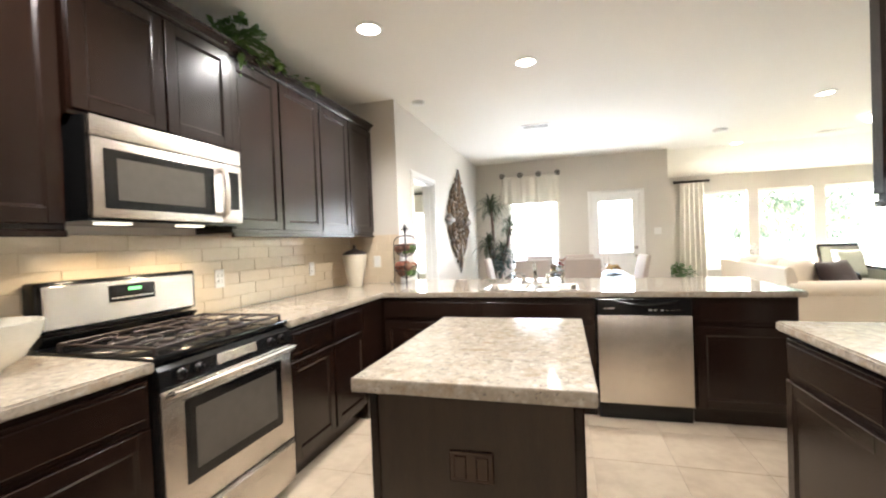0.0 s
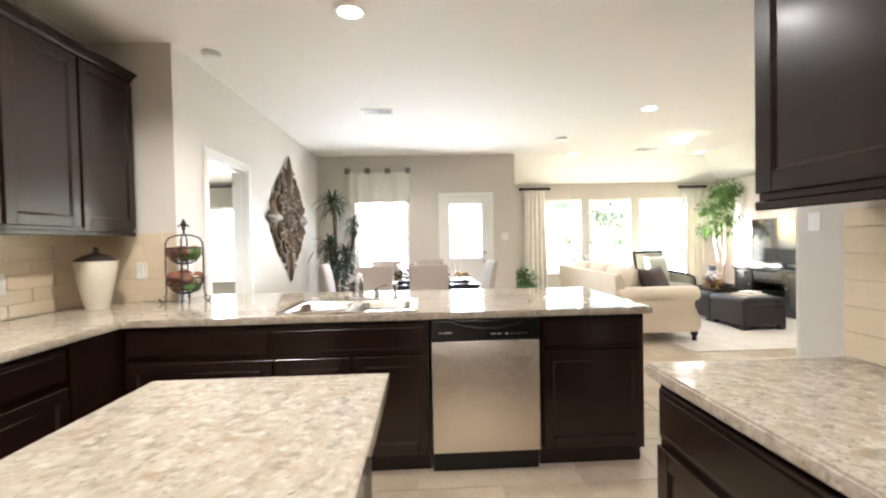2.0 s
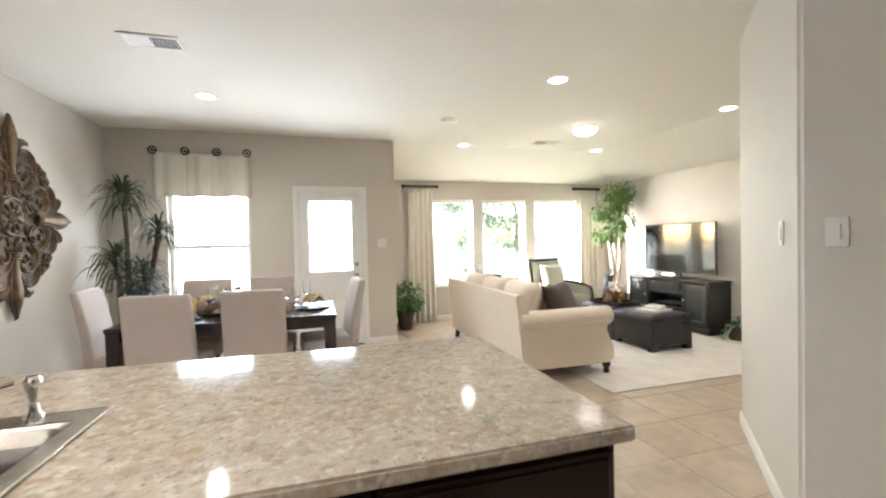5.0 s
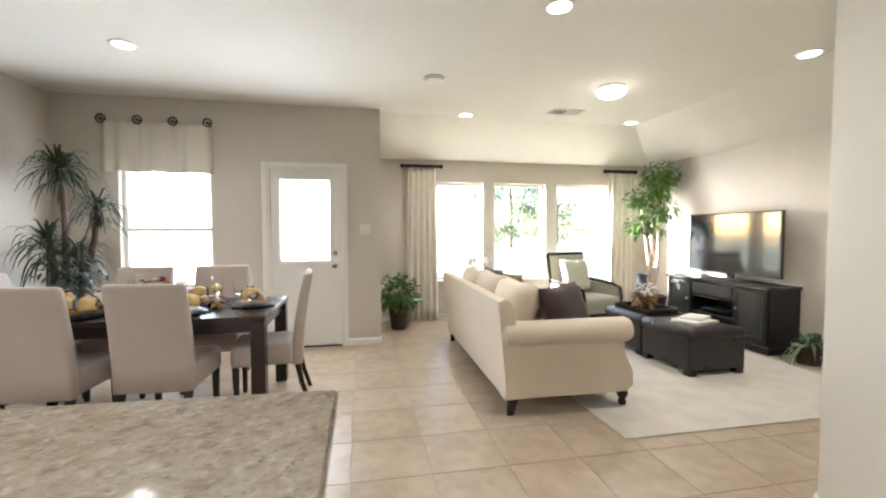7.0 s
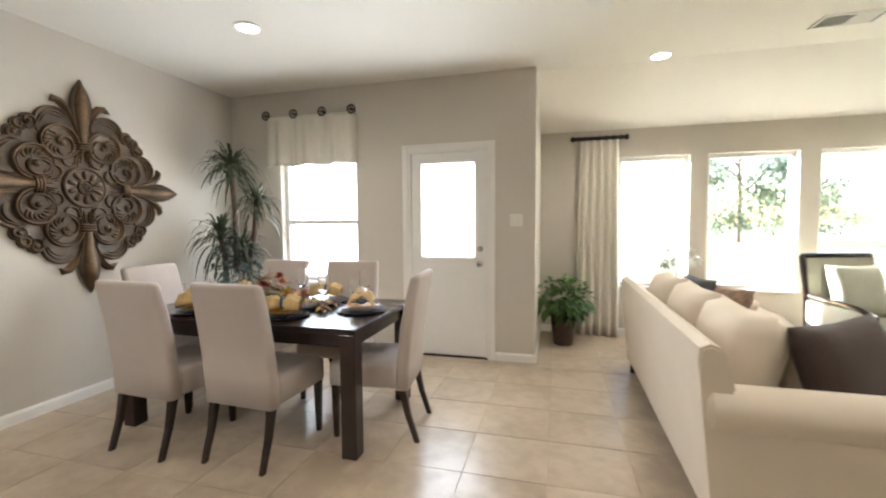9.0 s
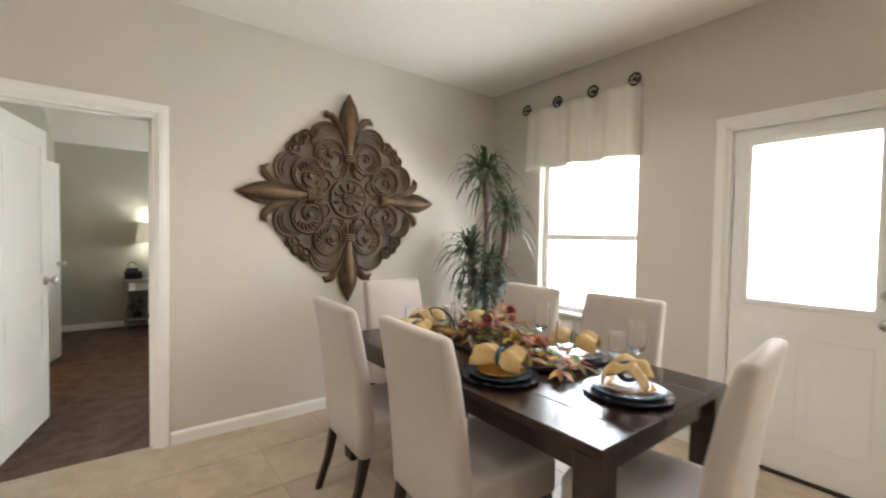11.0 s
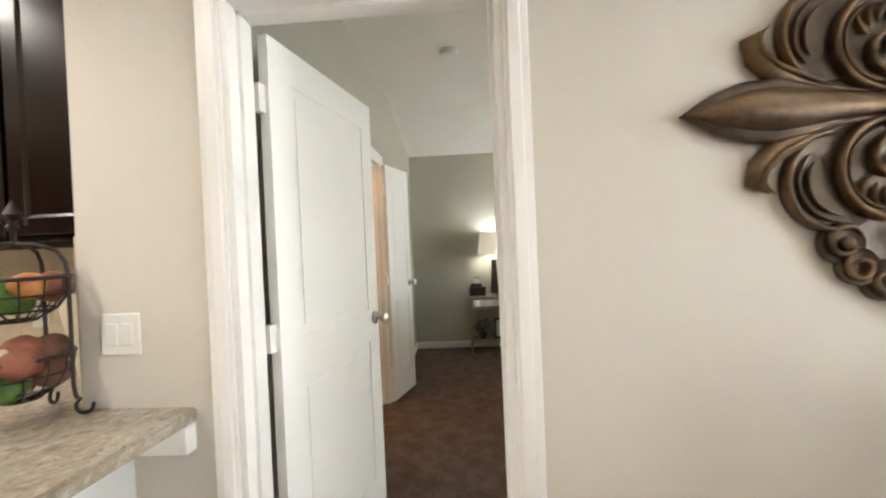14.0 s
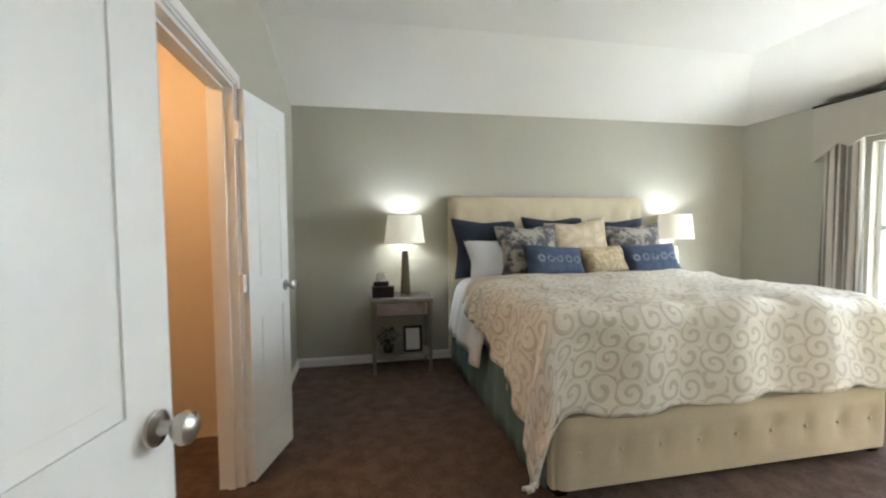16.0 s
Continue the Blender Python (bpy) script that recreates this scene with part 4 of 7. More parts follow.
# countertop decor
JAR = mat("cream_ceramic", (0.66, 0.60, 0.47), (0.58, 0.52, 0.40), 9.0, 0.4, bump=0.25, bscale=40)
j = thing("ceramic_jar", "tapered cream ceramic jar with dark lid", "jar", pose(-1.545, 3.50, COUNTER))
part("body", lathe(B(), [(0.062, 0), (0.066, 0.01), (0.088, 0.12), (0.11, 0.25), (0.116, 0.30), (0.114, 0.31), (0.10, 0.31)], seg=28), JAR, j, smooth=True)
part("lid", lathe(B(), [(0.118, 0.311), (0.112, 0.322), (0.07, 0.345), (0.03, 0.36), (0.012, 0.37), (0.018, 0.385), (0.012, 0.40), (0.0, 0.404)], seg=28), RODM, j, "dark bronze lid with finial", smooth=True)
CREAMB = mat("cream_bowl_glaze", (0.70, 0.66, 0.56), (0.62, 0.58, 0.48), 9.0, 0.25, bump=0.1, bscale=30)
solid("serving_bowl", lathe(B(), [(0.06, 0), (0.065, 0.012), (0.12, 0.05), (0.165, 0.12), (0.178, 0.175), (0.170, 0.175), (0.155, 0.12), (0.11, 0.06), (0.03, 0.03), (0, 0.03)], seg=32), CREAMB, "cream glazed serving bowl on the counter", "bowl", smooth=True, m=pose(-1.50, 0.72, COUNTER))

# two-tier wire fruit stand
fs = thing("fruit_stand", "two-tier black wire fruit basket stand", "fruit basket", pose(-1.09, 3.70, COUNTER) @ Matrix.Scale(1.13, 4))
WIRE = RODM


def hoop(bm, r, z, th=0.004, n=24):
    tube(bm, [(r * math.cos(2 * math.pi * k / n), r * math.sin(2 * math.pi * k / n), z) for k in range(n + 1)], th, 6, False)


for k in range(4):
    a = 2 * math.pi * k / 4 + 0.35
    c, q = math.cos(a), math.sin(a)
    pts = [(0.122 + 0.018 * math.cos(b), 0.023 + 0.018 * math.sin(b)) for b in [4.2 * math.pi / 2 - 0.42 * n for n in range(12)]] + [(0.106, 0.045), (0.102, 0.07), (0.102, 0.16), (0.102, 0.345), (0.098, 0.375), (0.082, 0.402), (0.045, 0.417), (0.006, 0.422)]
    part("upright", tube(B(), [(r * c, r * q, z) for r, z in pts], 0.0046, 6), WIRE, fs, smooth=True)
for z in (0.05, 0.235):
    for r, dz, th in ((0.100, 0.105, 0.005), (0.094, 0.065, 0.0025), (0.072, 0.030, 0.0025), (0.035, 0.006, 0.003)):
        bm = B()
        hoop(bm, r, z + dz, th)
        part("basket_hoop", bm, WIRE, fs, smooth=True)
    for k in range(14):
        a = 2 * math.pi * k / 14
        part("wire", tube(B(), [(r * math.cos(a), r * math.sin(a), z + dz) for r, dz in ((0.100, 0.105), (0.094, 0.065), (0.072, 0.030), (0.035, 0.006), (0.0, 0.002))], 0.0020, 5), WIRE, fs, smooth=True)
bm = lathe(B(), [(0.006, 0.42), (0.006, 0.45), (0.014, 0.46), (0.006, 0.475), (0.018, 0.49), (0.010, 0.505), (0.0, 0.525)], seg=12)
for s in (-1, 1):
    tube(bm, [(0, 0, 0.46), (s * 0.018, 0, 0.485), (s * 0.03, 0, 0.48), (s * 0.028, 0, 0.468)], 0.004, 6)
part("finial", bm, WIRE, fs, smooth=True)
FRUIT = {"green": mat("green_fruit", (0.10, 0.20, 0.03), (0.05, 0.11, 0.02), 9, 0.4, bump=0.2, bscale=40), "brown": mat("brown_fruit", (0.22, 0.10, 0.055), (0.09, 0.045, 0.028), 26, 0.7, bump=0.6, bscale=60), "orange": mat("orange_fruit", (0.48, 0.19, 0.05), (0.32, 0.11, 0.03), 14, 0.5, bump=0.3), "cream": mat("cream_fruit", (0.58, 0.48, 0.33), (0.42, 0.32, 0.20), 14, 0.7, bump=0.4), "russet": mat("russet_fruit", (0.30, 0.10, 0.05), (0.16, 0.05, 0.03), 20, 0.65, bump=0.5, bscale=50)}
rnd = random.Random(4)
BASKET = [("brown", -0.030, -0.030, 0.105, 0.042), ("green", 0.045, 0.020, 0.100, 0.040), ("green", 0.040, -0.045, 0.105, 0.036), ("brown", -0.03, 0.045, 0.110, 0.040), ("russet", 0.048, 0.055, 0.150, 0.040), ("brown", 0.040, -0.058, 0.150, 0.041), ("cream", 0.066, 0.004, 0.140, 0.028), ("cream", 0.030, -0.005, 0.158, 0.026), ("russet", -0.045, -0.045, 0.160, 0.042), ("brown", -0.045, 0.035, 0.162, 0.042), ("russet", 0.0, 0.015, 0.175, 0.034),
          ("brown", -0.040, -0.045, 0.310, 0.042), ("green", 0.048, 0.005, 0.308, 0.046), ("orange", 0.028, 0.062, 0.325, 0.034), ("russet", -0.045, 0.040, 0.315, 0.042), ("brown", 0.030, -0.060, 0.322, 0.036), ("green", 0.0, 0.0, 0.282, 0.032)]
for kind_, x, y, z, rr in BASKET:
    bm = B()
    bmesh.ops.create_icosphere(bm, subdivisions=3, radius=rr, matrix=Matrix.Translation((x, y, z)) @ Matrix.Rotation(rnd.uniform(0, 3), 4, "Z") @ Matrix.Diagonal((1.06, 0.96, 0.88, 1)))
    for v in bm.verts:
        d = v.co - Vector((x, y, z))
        ridge = 0.05 * math.cos(7 * math.atan2(d.y, d.x)) * math.hypot(d.x, d.y) if kind_ == "green" else 0.0
        v.co += d.normalized() * (ridge + rr * 0.13 * noise.noise(v.co * 38))
    solid("artificial_fruit", bm, FRUIT[kind_], kind_ + " decorative fruit in the wire basket", "fruit", smooth="all", group="fruit in the basket", m=pose(-1.09, 3.70, COUNTER) @ Matrix.Scale(1.13, 4))


# ---- ceiling fixtures ----
CAN_GLOW = glow("can_glow", (1.0, 0.88, 0.70), 2.2)


def downlight(x, y, watts, z=Z):
    t = thing("recessed_light", "white recessed ceiling downlight switched on", "ceiling light", pose(x, y, z), "recessed downlights")
    part("trim_ring", lathe(B(), [(0.098, -0.001), (0.098, -0.006), (0.085, -0.012), (0.074, -0.010), (0.074, -0.002)], seg=28), PLASTIC, t, smooth=True)
    part("lens", lathe(B(), [(0.0735, -0.002), (0.0735, -0.0055), (0.0, -0.0055)], seg=28), CAN_GLOW, t, "glowing frosted lens")
    lamp("downlight_lamp", "SPOT", watts, pose(x, y, z - 0.02), (1.0, 0.91, 0.80), spot=150, soft=0.06)


for x, y in ((-0.80, 2.43), (0.166, 3.36), (-0.80, 0.6), (1.0, 0.6), (3.2, 5.37), (0.187, 6.50), (3.22, 7.9), (5.45, 7.85), (5.5, 5.65)):
    downlight(x, y, (11.0 if y < 4 else 5.0) if x < 1.5 else 5.5)


def detector(name, x, y, r=0.07, z=Z, label="white round smoke detector on the ceiling"):
    t = thing(name, label, "smoke detector", pose(x, y, z))
    part("base", lathe(B(), [(r, -0.001), (r, -0.012), (r * 0.9, -0.02)], seg=28), PLASTIC, t, smooth=True)
    part("cover", lathe(B(), [(r * 0.88, -0.021), (r * 0.85, -0.032), (r * 0.6, -0.038), (0, -0.039)], seg=28), PLASTIC, t, smooth=True)


detector("smoke_detector", -0.98, 3.95)
detector("ceiling_speaker", 2.63, 6.75, 0.10, label="white round speaker grille on the ceiling")
detector("smoke_detector", -3.18, 4.815)


def vent(x, y, w, d, ang=0):
    t = thing("ceiling_vent", "white metal air vent in the ceiling", "vent", pose(x, y, Z, 0, 0, ang))
    bm = B()
    for x0, x1, y0, y1 in ((-w / 2, w / 2, -d / 2, -d / 2 + 0.025), (-w / 2, w / 2, d / 2 - 0.025, d / 2), (-w / 2, -w / 2 + 0.025, -d / 2 + 0.025, d / 2 - 0.025), (w / 2 - 0.025, w / 2, -d / 2 + 0.025, d / 2 - 0.025)):
        box(bm, x0, y0, -0.011, x1, y1, -0.001, 0.003, 1)
    part("frame", bm, PLASTIC, t)
    # no duct is modelled; a dark plate gives the shade between the slats
    part("backing", box(B(), -w / 2 + 0.02, -d / 2 + 0.02, -0.003, w / 2 - 0.02, d / 2 - 0.02, -0.001), IRON, t, "dark plate standing in for shade behind the slats")
    n = int((w - 0.05) / 0.022)
    for k in range(n):
        bm = box(B(), -0.0015, -d / 2 + 0.025, -0.008, 0.0015, d / 2 - 0.025, 0.008)
        sgn = 1 if k < n / 2 else -1
        bmesh.ops.transform(bm, matrix=Matrix.Translation((-w / 2 + 0.036 + k * 0.022, 0, -0.009)) @ Matrix.Rotation(sgn * 0.75, 4, "Y"), verts=bm.verts)
        part("slat", bm, PLASTIC, t)


vent(0.11, 5.42, 0.36, 0.20, 0)
vent(4.36, 7.55, 0.40, 0.22, 0)
dm = thing("dome_light", "frosted dome ceiling light switched on", "ceiling light", pose(4.40, 6.67, Z))
part("base_plate", lathe(B(), [(0.135, -0.001), (0.14, -0.02), (0.128, -0.032)], seg=32), NICKEL, dm, smooth=True)
part("shade", lathe(B(), [(0.148, -0.033), (0.144, -0.05), (0.12, -0.082), (0.072, -0.104), (0.0, -0.112)], seg=32), glow("dome_glow", (1.0, 0.90, 0.74), 0.4), dm, "glowing frosted glass bowl", smooth=True)
lamp("dome_lamp", "POINT", 0.2, pose(4.40, 6.67, Z - 0.40), (1.0, 0.92, 0.80), soft=0.15)

# ---- dining ----
def dining_chair_mesh(group_label):
    """An upholstered parsons chair that faces +y, its back at y = 0."""
    c = thing("dining_chair", group_label, "chair", None, "chairs round the dining table")
    W = 0.47
    # back: tall, leaning slightly, with a rounded top
    def back_ring(z, y, th, w, r=0.025):
        return [(p[0], p[1], z + (p[2] - z)) for p in rrect(0, y, w, th, r, z, 3)]
    rings = [back_ring(0.33, 0.045, 0.085, W), back_ring(0.50, 0.035, 0.085, W), back_ring(0.70, 0.012, 0.08, W), back_ring(0.88, -0.018, 0.072, W), back_ring(1.00, -0.045, 0.064, W - 0.004), back_ring(1.018, -0.05, 0.054, W - 0.014, 0.02), back_ring(1.026, -0.052, 0.034, W - 0.036, 0.015)]
    part("backrest", loft(B(), rings), LINEN, c, "linen upholstered backrest", smooth="all")
    bm = loft(B(), [rrect(0, 0.29, W - 0.01, 0.43, 0.02, 0.34, 3), rrect(0, 0.29, W, 0.44, 0.025, 0.36, 3), rrect(0, 0.29, W, 0.44, 0.03, 0.465, 3), rrect(0, 0.29, W - 0.02, 0.42, 0.04, 0.488, 3), rrect(0, 0.29, W - 0.10, 0.33, 0.05, 0.497, 3)])
    part("seat", bm, LINEN, c, "linen upholstered seat", smooth="all")
    for s in (-1, 1):
        part("leg", loft(B(), [rrect(s * 0.20, 0.475, 0.032, 0.032, 0.004, 0.0, 1), rrect(s * 0.20, 0.475, 0.045, 0.045, 0.004, 0.345, 1)]), DARKWOOD, c)
        part("leg", loft(B(), [rrect(s * 0.20, -0.045, 0.030, 0.032, 0.004, 0.0, 1), rrect(s * 0.20, 0.01, 0.036, 0.036, 0.004, 0.17, 1), rrect(s * 0.20, 0.045, 0.045, 0.045, 0.004, 0.345, 1)]), DARKWOOD, c)
    return c


chair = dining_chair_mesh("beige linen upholstered dining chair with dark legs")
chair.matrix_world = pose(0.00, 5.71, 0, 0, 0, -3)
for x, y, a in ((0.65, 5.74, -3), (1.48, 6.41, 96), (0.02, 7.06, 178), (0.66, 7.10, 183), (-0.72, 6.45, -88)):
    copy_thing(chair, pose(x, y, 0, 0, 0, a))

TX0, TX1, TY0, TY1 = -0.44, 1.29, 5.92, 6.86
tb = thing("dining_table", "dark stained wooden dining table with square legs", "table", pose((TX0 + TX1) / 2, (TY0 + TY1) / 2, 0))
TW, TD = (TX1 - TX0) / 2, (TY1 - TY0) / 2
for k in range(5):
    y0, y1 = -TD + k * TD * 2 / 5, -TD + (k + 1) * TD * 2 / 5
    part("plank", box(B(), -TW, y0 + 0.0012, 0.722, TW, y1 - 0.0012, 0.757, 0.003, 1), DARKWOOD, tb)
bm = B()
for s in (-1, 1):
    box(bm, -TW + 0.10, s * (TD - 0.05) - 0.012, 0.64, TW - 0.10, s * (TD - 0.05) + 0.012, 0.7215)
    box(bm, s * (TW - 0.05) - 0.012, -TD + 0.10, 0.64, s * (TW - 0.05) + 0.012, TD - 0.10, 0.7215)
part("apron", bm, DARKWOOD, tb)
for sx in (-1, 1):
    for sy in (-1, 1):
        part("leg", box(B(), sx * (TW - 0.055) - 0.048, sy * (TD - 0.055) - 0.048, 0, sx * (TW - 0.055) + 0.048, sy * (TD - 0.055) + 0.048, 0.7215, 0.006, 2), DARKWOOD, tb)

# place settings
CHARGER = mat("dark_charger", (0.02, 0.022, 0.03), (0.012, 0.013, 0.018), 20, 0.25, bump=0.2, bscale=60, coat=0.4)
BLUEPL = mat("blue_plate", (0.06, 0.11, 0.15), (0.035, 0.07, 0.10), 12, 0.2, coat=0.3)
ORANGE = mat("amber_plate", (0.42, 0.19, 0.03), (0.32, 0.13, 0.02), 10, 0.25, coat=0.3)
NAPKIN = mat("gold_napkin", (0.50, 0.35, 0.145), (0.38, 0.25, 0.095), 8, 0.85, bump=0.3, bscale=250)
TEAL = mat("teal_ribbon", (0.03, 0.10, 0.13), (0.02, 0.07, 0.09), 9, 0.6)
GLASSM = glass("drinking_glass")
TT = 0.757


def plate_prof(r, z, h):
    return [(r * 0.55, z), (r * 0.62, z + 0.001), (r * 0.9, z + h * 0.7), (r, z + h), (r, z + h + 0.003), (r * 0.88, z + h * 0.7 + 0.004), (r * 0.6, z + 0.006), (0, z + 0.005)]


def setting(x, y, a):
    s = thing("place_setting", "stacked dark, blue and amber plates on the table", "plates", pose(x, y, TT, 0, 0, a), "place settings")
    part("charger", lathe(B(), plate_prof(0.165, 0.0005, 0.012), seg=32), CHARGER, s, "dark charger plate", smooth=True)
    part("dinner_plate", lathe(B(), plate_prof(0.135, 0.013, 0.014), seg=32), BLUEPL, s, "blue glazed dinner plate", smooth=True)
    part("salad_plate", lathe(B(), plate_prof(0.105, 0.028, 0.010), seg=32), ORANGE, s, "amber salad plate", smooth=True)
    n = thing("napkin", "gold cloth napkin tied with teal ribbon", "napkin", pose(x, y, TT + 0.04, 0, 0, a + 20), "folded napkins")
    rr = random.Random(int(x * 100))
    def f(u, v):
        q = 2 * u - 1
        pinch = 0.030 + 0.060 * math.sin(math.pi * min(1.0, abs(q) * 1.25) * 0.72)
        ang = (v - 0.5) * math.pi * 1.25
        fold = 0.010 * math.sin(v * 22 + q * 2)
        return (q * 0.115, pinch * math.sin(ang) * 0.95, 0.012 + (pinch * 0.85 + fold) * max(0.0, math.cos(ang)) + 0.02 * (1 - abs(q)))
    part("cloth", sheet(B(), f, 14, 22, 0.003), NAPKIN, n, smooth="all")
    part("ribbon", tube(B(), [(0, 0.034 * math.cos(b), 0.048 + 0.034 * math.sin(b)) for b in [2 * math.pi * k / 14 for k in range(15)]], 0.010, 6), TEAL, n, "teal ribbon", smooth="all")


for x, y, a in ((0.02, 6.13, 0), (0.68, 6.13, 0), (1.10, 6.40, 90), (0.03, 6.66, 180), (0.68, 6.66, 180), (-0.24, 6.40, -90)):
    setting(x, y, a)


def goblet(x, y, tall):
    g = thing("wine_glass" if tall else "water_glass", "clear stemmed drinking glass on the table", "glass", pose(x, y, TT), "glasses on the table")
    h = 0.25 if tall else 0.18
    b = 0.105 if tall else 0.055
    outer = [(0.034, 0), (0.034, 0.002), (0.006, 0.006), (0.004, b * 0.5), (0.005, b), (0.028, b + 0.018), (0.040, b + 0.05), (0.038, h)]
    inner = [(0.0365, h), (0.0385, b + 0.05), (0.026, b + 0.022), (0.0, b + 0.010)]
    part("bowl_and_stem", lathe(B(), outer + inner, seg=20), GLASSM, g, smooth=True)


for x, y, t in ((0.86, 6.33, 1), (0.93, 6.62, 0), (0.24, 6.28, 1), (0.22, 6.55, 1), (-0.10, 6.62, 1), (1.03, 6.60, 1), (-0.12, 6.20, 0), (0.50, 6.62, 1)):
    goblet(x, y, t)


# centrepiece of leaves, flowers and gourds
def leafblade(bm, p, d, up, L, w, bend=0.3, n=3):
    """A single leaf blade from p along d, bending down; a folded strip."""
    d, up = Vector(d).normalized(), Vector(up)
    side = d.cross(up)
    side = side.normalized() if side.length > 1e-3 else d.orthogonal().normalized()
    prev = None
    for k in range(n + 1):
        t = k / n
        c = Vector(p) + d * (L * t) - Vector((0, 0, 1)) * (bend * L * t * t)
        ww = w * 0.5 * math.sin(math.pi * min(0.97, 0.10 + 0.87 * t)) if k < n else 0.0008
        nowp = (bm.verts.new(c + side * ww), bm.verts.new(c - up * (ww * 0.25)), bm.verts.new(c - side * ww))
        if prev:
            bm.faces.new((prev[0], prev[1], nowp[1], nowp[0]))
            bm.faces.new((prev[1], prev[2], nowp[2], nowp[1]))
        prev = nowp


AUT = [mat("red_leaf", (0.30, 0.020, 0.018), (0.16, 0.010, 0.012), 12, 0.6), mat("rust_leaf", (0.30, 0.12, 0.035), (0.18, 0.07, 0.02), 12, 0.7), mat("gold_leaf", (0.58, 0.37, 0.06), (0.40, 0.22, 0.03), 12, 0.7), mat("olive_leaf", (0.12, 0.18, 0.03), (0.06, 0.10, 0.02), 12, 0.6), mat("dried_leaf", (0.30, 0.22, 0.14), (0.18, 0.12, 0.075), 12, 0.8), mat("blush_petal", (0.55, 0.26, 0.16), (0.42, 0.17, 0.09), 12, 0.7)]
cpc = thing("centrepiece", "autumn floral centrepiece of red, gold and olive leaves", "flower arrangement", pose(0.40, 6.40, TT))
rnd = random.Random(11)
part("tray", loft(B(), [rrect(0, 0, 0.7, 0.22, 0.09, 0.0005), rrect(0, 0, 0.72, 0.24, 0.10, 0.018), rrect(0, 0, 0.70, 0.22, 0.09, 0.018), rrect(0, 0, 0.6, 0.15, 0.06, 0.006)]), RODM, cpc, "dark metal tray")
for mi, m_ in enumerate(AUT):
    bm = B()
    for k in range(74):
        x = rnd.uniform(-0.56, 0.50)
        hgt = 0.04 + 0.19 * math.exp(-(x / 0.20) ** 2) * rnd.random()
        a = rnd.uniform(0, 2 * math.pi)
        leafblade(bm, (x * 0.92, rnd.uniform(-0.09, 0.09), hgt), (math.cos(a), math.sin(a), rnd.uniform(0.0, 0.9)), (0, 0, 1), rnd.uniform(0.05, 0.12) * (1.5 if mi == 3 else 1), rnd.uniform(0.02, 0.045), 0.5)
    part(("red_leaves", "rust_leaves", "gold_leaves", "olive_leaves", "dried_leaves", "petals")[mi], bm, m_, cpc, kind="stuff")
for k, (x, y, z, c) in enumerate(((-0.05, -0.03, 0.15, 0), (0.07, 0.02, 0.17, 5), (-0.12, 0.04, 0.12, 5), (0.15, -0.04, 0.10, 2), (0.02, 0.06, 0.20, 0), (-0.20, -0.05, 0.10, 0), (0.24, 0.03, 0.09, 5), (-0.30, 0.03, 0.08, 2))):
    bm = B()
    for q in range(26):
        a, t = q * 2.4, q / 26
        leafblade(bm, (x, y, z), (math.cos(a) * (0.25 + t), math.sin(a) * (0.25 + t), 1.2 - t), (0, 0, 1), 0.05, 0.03, 0.1, 2)
    part("blossom", bm, AUT[c], cpc, kind="stuff")


# votive candle cups
WAX = mat("white_wax", (0.80, 0.77, 0.70), (0.76, 0.73, 0.66), 9, 0.5)
for x, y in ((-0.32, 6.62), (0.12, 6.42), (-0.02, 6.45)):
    v = thing("candle", "white pillar candle in a glass cup", "candle", pose(x, y, TT), "table candles")
    part("wax", lathe(B(), [(0.024, 0.004), (0.024, 0.12), (0.01, 0.118), (0, 0.118)], seg=16), WAX, v, smooth=True)
    part("cup", lathe(B(), [(0.034, 0), (0.036, 0.15), (0.0345, 0.15), (0.0325, 0.003), (0, 0.003)], seg=20), GLASSM, v, smooth=True)
bk = thing("wire_basket_handle", "dark bent-twig table ornament with a hoop handle", "ornament", pose(-0.15, 6.42, TT))
part("hoop", tube(B(), [(0.17 * math.cos(math.pi * k / 14), 0, 0.02 + 0.13 * math.sin(math.pi * k / 14)) for k in range(15)], 0.006, 6), RODM, bk, smooth=True)
part("base", loft(B(), [rrect(0, 0, 0.36, 0.12, 0.05, 0.0005), rrect(0, 0, 0.38, 0.14, 0.06, 0.035), rrect(0, 0, 0.35, 0.11, 0.05, 0.035), rrect(0, 0, 0.3, 0.08, 0.03, 0.012)]), RODM, bk)

# wall medallion
me = thing("wall_medallion", "large aged bronze scrollwork medallion on the wall", "wall decor", pose(XW + 0.004, 6.275, 1.64, 0, 0, 90))
GILT = mat("worn_gilding", (0.19, 0.118, 0.058), (0.058, 0.040, 0.027), 9.0, 0.40, 0.65, bump=0.3, bscale=60, fine=45)


def turned(bm, k, n0=0):
    """Turns the newest vertices of bm by k quarters about the medallion's middle."""
    bm.verts.ensure_lookup_table()
    bmesh.ops.rotate(bm, cent=(0, 0, 0), matrix=Matrix.Rotation(k * math.pi / 2, 3, "Y"), verts=bm.verts[n0:])
    return bm


